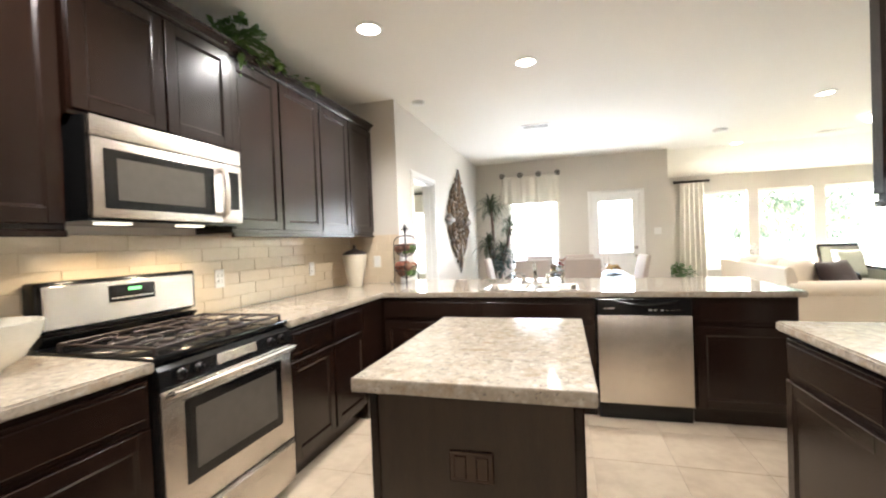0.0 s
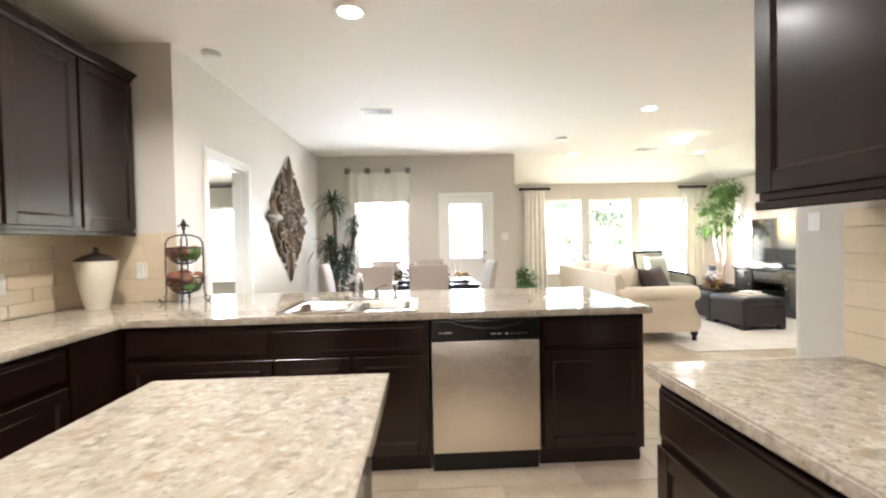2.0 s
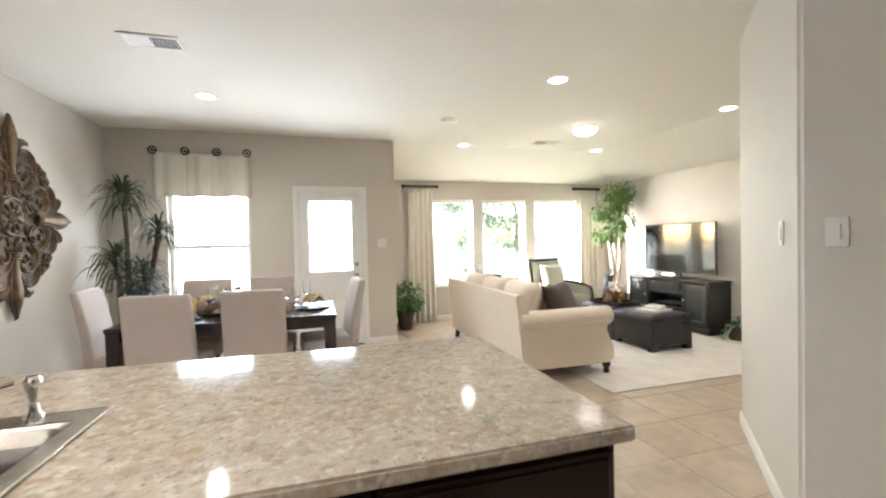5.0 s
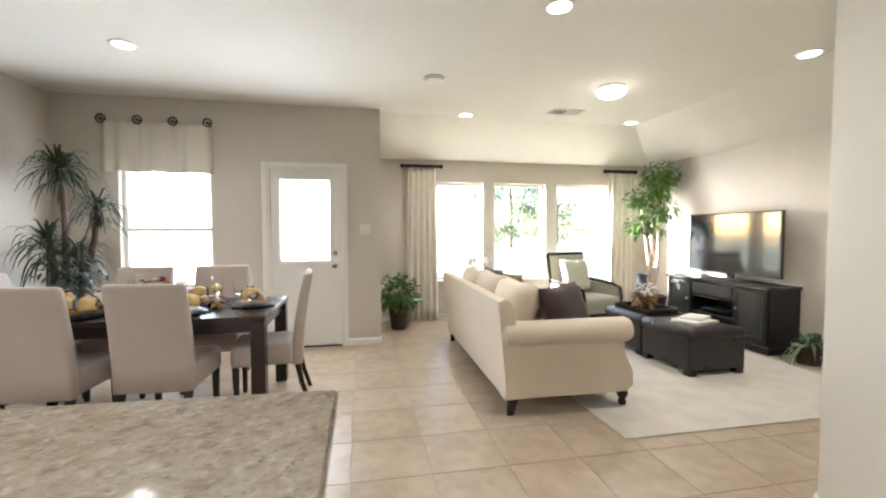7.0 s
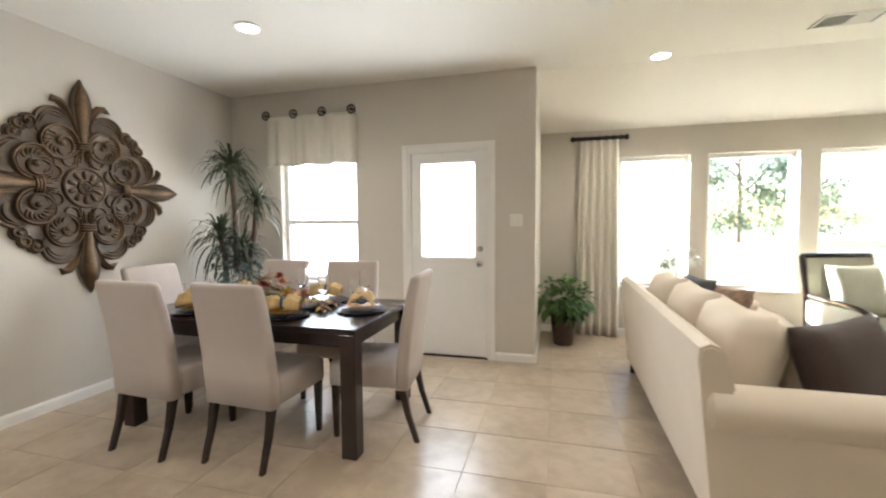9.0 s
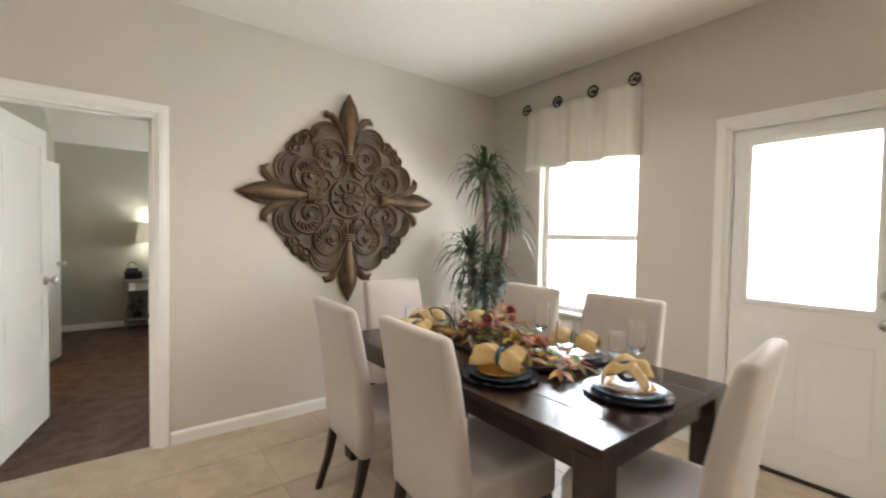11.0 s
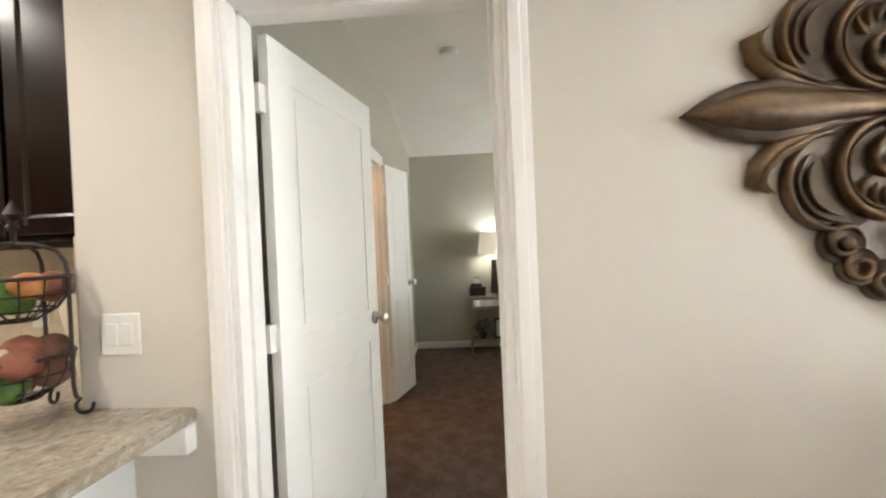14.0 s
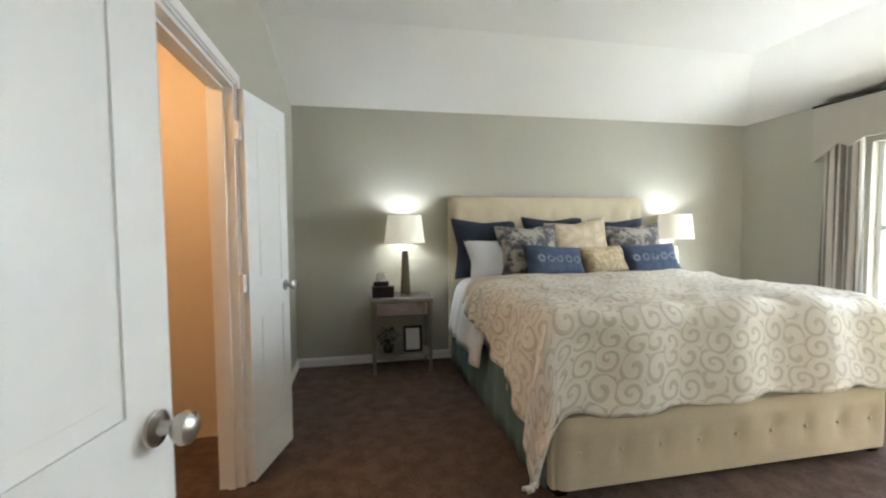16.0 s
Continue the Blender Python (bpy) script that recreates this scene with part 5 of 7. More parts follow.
def ridge(bm, pts, w, y0=-0.024, high=0.016):
    """A raised moulding with a rounded top along pts in x, z; w: its half width, tapered at both ends."""
    last, n = None, len(pts)
    for i, (x, z) in enumerate(pts):
        a, b = pts[max(i - 1, 0)], pts[min(i + 1, n - 1)]
        t = Vector((b[0] - a[0], b[1] - a[1])).normalized()
        e = min(1.0, 0.16 + 4.5 * min(i, n - 1 - i) / n)
        now = [bm.verts.new((x - t.y * w * e * q, y0 - high * e * h, z + t.x * w * e * q)) for q, h in ((-1, -0.4), (-0.75, 0.55), (0, 1.0), (0.75, 0.55), (1, -0.4))]
        if last:
            for k in range(4):
                bm.faces.new((last[k], last[k + 1], now[k + 1], now[k]))
        last = now


def arc(cx, cz, r, a0, a1, n=20, r1=None):
    """Points on a circle or spiral, angles in degrees, the radius going from r to r1."""
    r1 = r if r1 is None else r1
    return [(cx + (r + (r1 - r) * k / n) * math.cos(radians(a0 + (a1 - a0) * k / n)), cz + (r + (r1 - r) * k / n) * math.sin(radians(a0 + (a1 - a0) * k / n))) for k in range(n + 1)]


def disc(bm, x, z, r, y, n=26, dish=0.006):
    """A plate with a rolled rim, slightly dished."""
    last = None
    for q, h in ((r, 0.018), (r, 0.002), (r * 0.965, -0.003), (r * 0.90, 0.0), (r * 0.5, dish), (0.001, dish)):
        now = [bm.verts.new((x + q * math.cos(2 * math.pi * t / n), y + h, z + q * math.sin(2 * math.pi * t / n))) for t in range(n)]
        if last:
            for t in range(n):
                bm.faces.new((last[t], last[(t + 1) % n], now[(t + 1) % n], now[t]))
        last = now


def flip(pts, on):
    return [(z, x) for x, z in pts] if on else pts


BIG, LOBE, NUB, HOOK = (0.322, 0.158, 0.130), (0.450, 0.188, 0.124), (0.436, 0.340, 0.054), (0.200, 0.100, 0.050)


def quarter_sheet(bm):
    """The stepped plates of one quarter, mirrored about its diagonal."""
    for m in (0, 1):
        for (x, z, r), y in ((LOBE, -0.016), (BIG, -0.022), (NUB, -0.019), (HOOK, -0.014)):
            x, z = ((z, x) if m else (x, z))
            disc(bm, x, z, r, y - 0.0007 * m)
    disc(bm, 0.30, 0.30, 0.115, -0.0125)
    disc(bm, 0.400, 0.400, 0.048, -0.021)


def quarter_scrolls(bm):
    for m in (0, 1):
        (x, z, r), (lx, lz, lr) = BIG, LOBE
        ridge(bm, flip(arc(x, z, r - 0.006, -150, 190, 34, r - 0.010), m), 0.010, -0.026, 0.018)
        ridge(bm, flip(arc(x, z, r - 0.026, -130, 170, 30, r - 0.030), m), 0.004, -0.024, 0.010)
        ridge(bm, flip(arc(x - 0.008, z - 0.016, r - 0.040, 190, 500, 30, 0.016), m), 0.009, -0.026, 0.020)
        ridge(bm, flip(arc(lx - 0.026, lz - 0.006, lr - 0.036, -35, 85, 18), m), 0.004, -0.017, 0.009)
        for k in range(7):
            a = 20 + 24 * k
            ridge(bm, flip([(x + q * r * math.cos(radians(a + b)), z + q * r * math.sin(radians(a + b))) for q, b in ((0.36, 0), (0.5, 5), (0.64, 14), (0.76, 27))], m), 0.007, -0.024, 0.012)
        ridge(bm, flip(arc(lx, lz, lr - 0.007, -55, 115, 26), m), 0.010, -0.020, 0.016)
        ridge(bm, flip(arc(lx - 0.012, lz - 0.004, lr - 0.024, -45, 100, 22), m), 0.004, -0.018, 0.010)
        nx, nz, nr = NUB
        ridge(bm, flip(arc(nx, nz, nr - 0.006, -170, 240, 26, 0.014), m), 0.008, -0.022, 0.016)
        hx, hz, hr = HOOK
        ridge(bm, flip(arc(hx, hz, hr - 0.004, 60, 300, 20) , m), 0.008, -0.018, 0.016)
        ridge(bm, flip([(0.15, 0.045), (0.19, 0.040), (0.235, 0.050), (0.265, 0.085), (0.25, 0.12)], m), 0.006, -0.018, 0.014)
        for px, pz, pr in ((x - 0.008, z - 0.016, 0.021), (nx, nz, 0.017)):
            px, pz = ((pz, px) if m else (px, pz))
            bmesh.ops.create_icosphere(bm, subdivisions=2, radius=pr, matrix=Matrix.Translation((px, -0.032, pz)) @ Matrix.Diagonal((1, 0.7, 1, 1)))
    ridge(bm, arc(0.400, 0.400, 0.041, -80, 300, 22, 0.012), 0.008, -0.023, 0.015)


bm = B()
rim = []
for k in range(4):
    for q in range(20):
        a = k * math.pi / 2 + q * math.pi / 40
        d = 0.60 / (abs(math.cos(a)) + abs(math.sin(a))) * (1 + 0.02 * math.sin(q * 1.9))
        rim.append((d * math.cos(a), d * math.sin(a)))
part("backing", prism(bm, rim, "y", -0.012, -0.002), BRONZE, me)
for k in range(4):
    bm = B()
    quarter_sheet(bm)
    sh = part("scalloped_plate", turned(bm, -k), BRONZE, me, "dark bronze scalloped plate", smooth=True)
    bm = B()
    quarter_scrolls(bm)
    part("scrollwork", turned(bm, -k), GILT, sh, "bronze scrollwork with worn gilding", smooth="all")


def lily(bm, prof, base, bulge, wave):
    """A pointed pod along +z, half round, with a wavy edge."""
    last = None
    for i, (z, w) in enumerate(prof):
        ringp = [bm.verts.new(((w + wave * math.sin(i * 1.7)) * math.cos(q), base - bulge * w * math.sin(q), z)) for q in [math.pi * j / 10 for j in range(11)]]
        ringp += [bm.verts.new((0, -0.010, z))]
        if last:
            for j in range(12):
                bm.faces.new((last[j], last[(j + 1) % 12], ringp[(j + 1) % 12], ringp[j]))
        last = ringp


for k in range(4):
    bm = B()
    lily(bm, [(0.36, 0.030), (0.42, 0.044), (0.48, 0.066), (0.53, 0.080), (0.58, 0.083), (0.62, 0.078), (0.66, 0.080), (0.70, 0.068), (0.74, 0.048), (0.78, 0.026), (0.82, 0.003)], -0.020, 0.28, 0.003)
    lp = part("lily_point", turned(bm, k), BRONZE, me, "dark bronze lily point", smooth="all")
    bm = B()
    lily(bm, [(0.31, 0.026), (0.38, 0.028), (0.46, 0.036), (0.54, 0.050), (0.60, 0.056), (0.66, 0.050), (0.72, 0.034), (0.77, 0.016), (0.81, 0.003)], -0.034, 0.62, 0.0)
    part("inner_leaf", turned(bm, k), GILT, lp, "gilded bronze leaf", smooth="all")
    for q in (-1, 1):
        bm = B()
        horn = [(q * a, b) for a, b in ((0.045, 0.45), (0.068, 0.52), (0.100, 0.585), (0.138, 0.625), (0.178, 0.635), (0.205, 0.605))]
        ridge(bm, horn, 0.030, -0.014, 0.020)
        ridge(bm, [(a + q * 0.006, b - 0.004) for a, b in horn], 0.008, -0.030, 0.014)
        part("curl", turned(bm, k), GILT, lp, smooth="all")
        bm = B()
        for e in (0.35, 0.7, 1.05):
            ridge(bm, [(q * e * a, b) for a, b in ((0.030, 0.335), (0.034, 0.40), (0.045, 0.47), (0.062, 0.54), (0.070, 0.60))], 0.004, -0.040 + 0.010 * e, 0.008)
            ridge(bm, [(q * e * a, b) for a, b in ((0.030, 0.285), (0.038, 0.25), (0.050, 0.215), (0.062, 0.18))], 0.006, -0.020, 0.014)
        part("rib", turned(bm, k), GILT, lp, smooth="all")
    for z in (0.290, 0.310, 0.330):
        part("band", turned(tube(B(), [(-0.058, -0.028, z), (-0.03, -0.052, z), (0, -0.060, z), (0.03, -0.052, z), (0.058, -0.028, z)], 0.0095, 8), k), GILT, lp, smooth="all")
bm = B()
disc(bm, 0, 0, 0.160, -0.024, 40, 0.008)
part("rosette_plate", bm, BRONZE, me, smooth=True)
for r, w in ((0.148, 0.011), (0.052, 0.006)):
    bm = B()
    ridge(bm, arc(0, 0, r, 0, 360, 48), w, -0.026, 0.016)
    part("rosette_ring", bm, GILT, me, smooth="all")
bm = B()
for k in range(24):
    r, a = 0.042 * math.sqrt(k / 24), 2.4 * k
    bmesh.ops.create_icosphere(bm, subdivisions=1, radius=0.0075, matrix=Matrix.Translation((r * math.cos(a), -0.024, r * math.sin(a))))
part("seed_head", bm, BRONZE, me, smooth="all")
for k in range(10):
    a = 2 * math.pi * (k + 0.5) / 10
    bm = B()
    bmesh.ops.create_icosphere(bm, subdivisions=2, radius=0.03, matrix=Matrix.Translation((0.094 * math.cos(a), -0.026, 0.094 * math.sin(a))) @ Matrix.Rotation(-a, 4, "Y") @ Matrix.Diagonal((1.15, 0.6, 0.68, 1)))
    for v in bm.verts:
        r = math.hypot(v.co.x, v.co.z)
        t = (v.co.x * math.cos(a) + v.co.z * math.sin(a))
        c = Vector((math.cos(a) * t, v.co.y, math.sin(a) * t))
        v.co = c + (v.co - c) * (0.45 + 0.75 * min(1, max(0, (t - 0.06) / 0.07)))
    part("petal", bm, GILT, me, smooth="all")


# valance on a ring rod
va = thing("window_valance", "cream pleated valance hung from iron rosettes", "valance", pose(-0.165, YB, 0))
VX0, VX1 = -0.515, 0.525


def valance_sheet(u, v):
    x = VX0 + (VX1 - VX0) * u
    flare = 0.02 * (1 - v)
    pl = abs(math.sin(math.pi * 3 * u)) ** 0.5
    z = 1.975 + 0.51 * v + 0.022 * (1 - pl) * v - 0.012 * (1 - v) * (0.5 + 0.5 * math.cos(6 * math.pi * u))
    return (x * (1 + flare), -0.036 - 0.068 * pl - (0.010 + 0.014 * (1 - v)) * math.sin(u * 41), z)


part("cloth", sheet(B(), valance_sheet, 60, 10, 0.003), CURTAIN, va, smooth="all")
for x0, x1 in ((VX0 - 0.004, VX0 + 0.002), (VX1 - 0.002, VX1 + 0.004)):
    part("return", box(B(), x0, -0.05, 1.975, x1, -0.001, 2.47), CURTAIN, va)
part("rod", tube(B(), [(VX0 - 0.004, -0.034, 2.470), (VX1 + 0.004, -0.034, 2.470)], 0.006, 8), RODM, va)
for k in range(4):
    x = -0.505 + k * 0.337
    bm = B()
    tube(bm, [(x + 0.042 * math.cos(2 * math.pi * q / 20), -0.085, 2.512 + 0.042 * math.sin(2 * math.pi * q / 20)) for q in range(21)], 0.008, 6, False)
    for a in range(3):
        c, s = math.cos(a * math.pi / 3), math.sin(a * math.pi / 3)
        tube(bm, [(x - 0.04 * c, -0.085, 2.512 - 0.04 * s), (x + 0.04 * c, -0.085, 2.512 + 0.04 * s)], 0.005, 6)
    tube(bm, [(x, -0.085, 2.512), (x, -0.002, 2.512)], 0.009, 8)
    part("rosette", bm, RODM, va, "black iron rosette", smooth=True)


# ---- plants ----
def strap_head(bm, p, n, L, rnd, w=0.029, droop=0.9, low=-0.1):
    """A rosette of long narrow leaves that rise and arch over."""
    for k in range(n):
        a = 2.4 * k + rnd.uniform(-0.4, 0.4)
        el = rnd.uniform(low, 1.3)
        l = L * rnd.uniform(0.6, 1.1)
        d = Vector((math.cos(a) * math.cos(el), math.sin(a) * math.cos(el), math.sin(el)))
        side = Vector((-math.sin(a), math.cos(a), 0))
        hang = droop * rnd.uniform(0.7, 1.3)
        root = Vector(p) + Vector((0, 0, rnd.uniform(-0.05, 0.05)))
        prev = None
        for q in range(8):
            t = q / 7
            c = root + d * (l * t * (1 - 0.22 * t * t)) + Vector((0, 0, -hang * l * t ** 2.3 * (0.30 + 0.55 * math.cos(el))))
            ww = w * 0.5 * (0.6 + 0.4 * math.sin(math.pi * t)) * (1 - t ** 4) + 0.0006
            keel = Vector((0, 0, -0.25 * ww))
            now = (bm.verts.new(c + side * ww), bm.verts.new(c + keel), bm.verts.new(c - side * ww))
            if prev:
                bm.faces.new((prev[0], prev[1], now[1], now[0]))
                bm.faces.new((prev[1], prev[2], now[2], now[1]))
            prev = now


def leafy(bm, c, r, n, L, w, rnd, squash=0.8, bend=0.5):
    """Separate leaves strewn through a rounded, uneven volume."""
    for k in range(n):
        d = Vector((rnd.gauss(0, 1), rnd.gauss(0, 1), rnd.gauss(0, 1)))
        d.normalize()
        q = rnd.random() ** 0.45
        p = Vector(c) + Vector((d.x * r * q, d.y * r * q, d.z * r * q * squash))
        g = (d + Vector((rnd.uniform(-0.8, 0.8), rnd.uniform(-0.8, 0.8), rnd.uniform(-0.5, 0.7)))).normalized()
        leafblade(bm, p, g, (rnd.uniform(-0.3, 0.3), rnd.uniform(-0.3, 0.3), 1), L * rnd.uniform(0.6, 1.2), w * rnd.uniform(0.7, 1.2), bend, 2)


def pot(parent, r0, r1, h, material, label=""):
    p = part("pot", lathe(B(), [(r0, 0), (r0 * 1.02, 0.01), (r1 * 0.97, h * 0.86), (r1, h * 0.88), (r1 * 1.02, h), (r1 * 0.9, h), (r1 * 0.88, h * 0.9)], seg=28), material, parent, label, smooth=True)
    part("soil", lathe(B(), [(r1 * 0.87, h * 0.88), (r1 * 0.5, h * 0.91), (0, h * 0.92)], seg=20), SOIL, p)


rnd = random.Random(21)
dp = thing("potted_dracaena", "tall artificial dracaena with arching leaves in a dark pot", "potted plant", pose(-0.80, 7.42, 0))
pot(dp, 0.15, 0.20, 0.42, PLANTER, "dark brown pot")
HEADS = [((0.0, 0.03, 0.4), (-0.03, 0.05, 1.0), (-0.05, 0.03, 1.93), 96, 0.50, 0.72), ((0.05, -0.02, 0.4), (0.16, 0.0, 0.95), (0.30, -0.04, 1.55), 60, 0.42, 0.75), ((-0.04, -0.05, 0.4), (-0.08, -0.05, 0.8), (-0.08, -0.10, 1.22), 80, 0.47, 0.65), ((0.06, 0.05, 0.4), (0.12, 0.0, 0.8), (0.16, -0.08, 1.12), 48, 0.40, 0.65)]
for a, b, c, n, L, droop in HEADS:
    part("cane", tube(B(), [a, b, ((b[0] + c[0]) / 2 + 0.02, (b[1] + c[1]) / 2, (b[2] + c[2]) / 2), c], [0.036, 0.030, 0.027, 0.022], 9), BARK, dp, smooth=True)
    bm = B()
    strap_head(bm, c, n, L, rnd, 0.024, droop, 0.0)
    strap_head(bm, (c[0], c[1], c[2] - 0.12), n // 3, L * 0.85, rnd, 0.022, 1.0)
    part("leaf_head", bm, LEAF_D, dp, kind="stuff")
bm = B()
leafy(bm, (0.12, -0.12, 0.98), 0.24, 230, 0.080, 0.045, rnd, 1.1)
part("ivy", bm, LEAF_B, dp, "blue-green ivy leaves", kind="stuff")

gp = thing("potted_plant", "bushy green pothos in a brown pot on the floor", "potted plant", pose(2.45, 8.62, 0))
pot(gp, 0.10, 0.135, 0.28, PLANTER, "dark brown pot")
bm = B()
leafy(bm, (0, 0, 0.52), 0.29, 420, 0.10, 0.065, rnd, 0.85)
part("foliage", bm, LEAF_G, gp, kind="stuff")

fp = thing("ficus_tree", "tall artificial ficus tree with branching trunk coloured as if sunlit", "potted plant", pose(6.27, 8.45, 0) @ Matrix.Scale(1.05, 4))
pot(fp, 0.14, 0.19, 0.36, PLANTER, "dark basket pot")
TRUNKS = [[(0, 0, 0.33), (0.03, 0.0, 0.8), (-0.02, 0.03, 1.25), (0.06, 0.0, 1.7), (0.10, 0.02, 2.1)], [(0.02, 0.02, 0.33), (-0.05, 0.04, 0.9), (-0.14, 0.0, 1.3), (-0.22, -0.04, 1.6)], [(-0.02, -0.02, 0.33), (0.04, -0.06, 0.9), (0.0, -0.10, 1.35), (-0.1, -0.14, 1.7)]]
for tr in TRUNKS:
    part("trunk", tube(B(), tr, [0.026, 0.022, 0.018, 0.014, 0.008][:len(tr)], 8), LIMB, fp, smooth=True)
for c, r, n in (((0.12, 0.0, 2.10), 0.25, 420), ((0.02, -0.04, 1.90), 0.22, 180), ((-0.26, -0.02, 1.74), 0.19, 190), ((-0.30, -0.10, 1.36), 0.19, 170), ((0.02, -0.16, 1.60), 0.20, 150), ((-0.18, -0.22, 1.50), 0.15, 80), ((0.08, 0.02, 1.30), 0.14, 60)):
    bm = B()
    leafy(bm, c, r, n, 0.085, 0.04, rnd, 0.75, 0.7)
    for k in range(7):
        d = Vector((rnd.uniform(-1, 1), rnd.uniform(-1, 1), rnd.uniform(-0.3, 0.8))).normalized()
        tube(bm, [Vector(c) - Vector((0, 0, r * 0.6)), Vector(c) + d * r * 0.8], [0.006, 0.002], 5)
    part("crown", bm, FICUS, fp, kind="stuff")
fn = thing("potted_fern", "pale green fern in a low basket on the floor", "potted plant", pose(6.42, 6.28, 0))
pot(fn, 0.10, 0.14, 0.18, PLANTER)
bm = B()
strap_head(bm, (0, 0, 0.2), 50, 0.34, rnd, 0.035, 1.0)
part("foliage", bm, mat("fern_leaf", (0.16, 0.22, 0.12), (0.09, 0.14, 0.07), 9, 0.5), fn, kind="stuff")
# greenery above the wall cabinets
gc = thing("cabinet_top_greenery", "artificial green ferns and trailing ivy above the cabinets", "artificial plant", pose(-1.55, 2.05, UZ + 0.002))
bm = B()
strap_head(bm, (0.02, -0.10, 0.06), 110, 0.32, rnd, 0.026, 0.55, 0.1)
leafy(bm, (0.03, -0.02, 0.15), 0.16, 180, 0.09, 0.05, rnd, 0.9)
part("fern", bm, FICUS, gc, kind="stuff")
bm = B()
for k in range(60):
    t = k / 59
    p = Vector((0.08 + 0.05 * math.sin(9 * t) + 0.05 * t, 0.10 + 0.55 * t, 0.10 - 0.03 * t + rnd.uniform(-0.02, 0.03)))
    leafblade(bm, p, (rnd.uniform(-0.3, 1), rnd.uniform(-1, 1), rnd.uniform(-0.5, 0.4)), (0, 0, 1), 0.065, 0.05, 0.4, 2)
part("trailing_ivy", bm, mat("ivy_leaf", (0.20, 0.28, 0.07), (0.10, 0.17, 0.04), 10, 0.45), gc, kind="stuff")
part("planter", loft(B(), [rrect(0, 0, 0.12, 0.22, 0.03, 0), rrect(0, 0, 0.15, 0.26, 0.03, 0.09), rrect(0, 0, 0.12, 0.22, 0.03, 0.09), rrect(0, 0, 0.10, 0.2, 0.03, 0.05)]), PLANTER, gc)

# ---- living room ----
rug = solid("area_rug", box(B(), 3.62, 5.22, 0.0005, 6.15, 8.35, 0.012, 0.004, 1), LCARPET, "pale grey patterned area rug on the tile", "rug")

L, D = 2.22, 1.0
so = thing("sofa", "cream upholstered sofa with rolled arms and turned feet", "sofa", pose(2.985, 7.905, 0, 0, 0, -90.6) @ Matrix.Diagonal((1.015, 1.07, 1.0, 1)))
part("base", loft(B(), [rrect(L / 2, 0.49, L - 0.10, 0.86, 0.02, 0.13), rrect(L / 2, 0.49, L - 0.08, 0.88, 0.02, 0.15), rrect(L / 2, 0.49, L - 0.08, 0.88, 0.02, 0.33)]), CREAM, so)
bm = B()
prism(bm, [(0.01, 0.13), (0.16, 0.13), (0.13, 0.45), (0.045, 0.815), (0.025, 0.850), (-0.010, 0.862), (-0.045, 0.845), (-0.050, 0.80)], "x", 0.03, L - 0.008)
bmesh.ops.bevel(bm, geom=[e for e in bm.edges if e.calc_length() < 0.5 and abs(e.verts[0].co.x - e.verts[1].co.x) < 0.01], offset=0.012, segments=2, affect="EDGES")
part("back", bm, CREAM, so, smooth=True)
for s in (0, 1):
    x0, x1 = ((-0.005, 0.17) if s == 0 else (L - 0.17, L + 0.005))
    bm = B()
    prism(bm, [(0.0, 0.13), (0.90, 0.13), (0.955, 0.17), (0.955, 0.28), (0.91, 0.38), (0.88, 0.46), (0.90, 0.55), (0.90, 0.66), (0.0, 0.66)], "x", x0 + 0.02, x1 - 0.02)
    bmesh.ops.bevel(bm, geom=[e for e in bm.edges if abs(e.verts[0].co.x - e.verts[1].co.x) < 0.01], offset=0.01, segments=2, affect="EDGES")
    part("arm", bm, CREAM, so, smooth=True)
    xc = (x0 + x1) / 2 + (-0.02 if s == 0 else 0.02)
    rl = part("arm_roll", tube(B(), [(xc, -0.02, 0.60), (xc, 0.0, 0.60), (xc, 0.90, 0.60), (xc, 0.925, 0.60), (xc, 0.935, 0.60)], [0.07, 0.092, 0.095, 0.085, 0.05], 20), CREAM, so, "rolled cream arm", smooth=True)
for k in range(3):
    x0 = 0.17 + k * (L - 0.34) / 3
    w = (L - 0.34) / 3
    part("seat_cushion", loft(B(), [rrect(x0 + w / 2, 0.56, w - 0.03, 0.72, 0.05, 0.335), rrect(x0 + w / 2, 0.56, w - 0.005, 0.75, 0.06, 0.37), rrect(x0 + w / 2, 0.56, w - 0.005, 0.75, 0.06, 0.44), rrect(x0 + w / 2, 0.56, w - 0.04, 0.70, 0.06, 0.475), rrect(x0 + w / 2, 0.56, w - 0.25, 0.45, 0.06, 0.485)]), CREAM, so, smooth="all")
    part("back_cushion", cushion(B(), w - 0.01, 0.50, 0.24, Matrix.Translation((x0 + w / 2, 0.205, 0.70)) @ Matrix.Rotation(radians(76), 4, "X"), 10, 0.35), CREAM, so, smooth="all")
for x in (0.07, L - 0.07):
    for y in (0.07, 0.90):
        if y > 0.5:
            part("foot", lathe(B(), [(0.018, 0), (0.026, 0.012), (0.03, 0.035), (0.022, 0.055), (0.036, 0.08), (0.042, 0.105), (0.034, 0.129)], (x, y, 0), 16), DARKWOOD, so, "turned dark wood foot", smooth=True)
        else:
            part("foot", loft(B(), [rrect(x, y - 0.02, 0.04, 0.045, 0.006, 0), rrect(x, y, 0.06, 0.065, 0.006, 0.129)]), DARKWOOD, so, "tapered dark wood foot")
BROWN = mat("brown_velvet", (0.050, 0.028, 0.020), (0.030, 0.017, 0.012), 6, 0.8, bump=0.3, bscale=200, sheen=0.1)
PATT = mat("patterned_fabric", (0.40, 0.26, 0.16), (0.16, 0.12, 0.10), 22, 0.85, bump=0.2, bscale=200, fine=60)
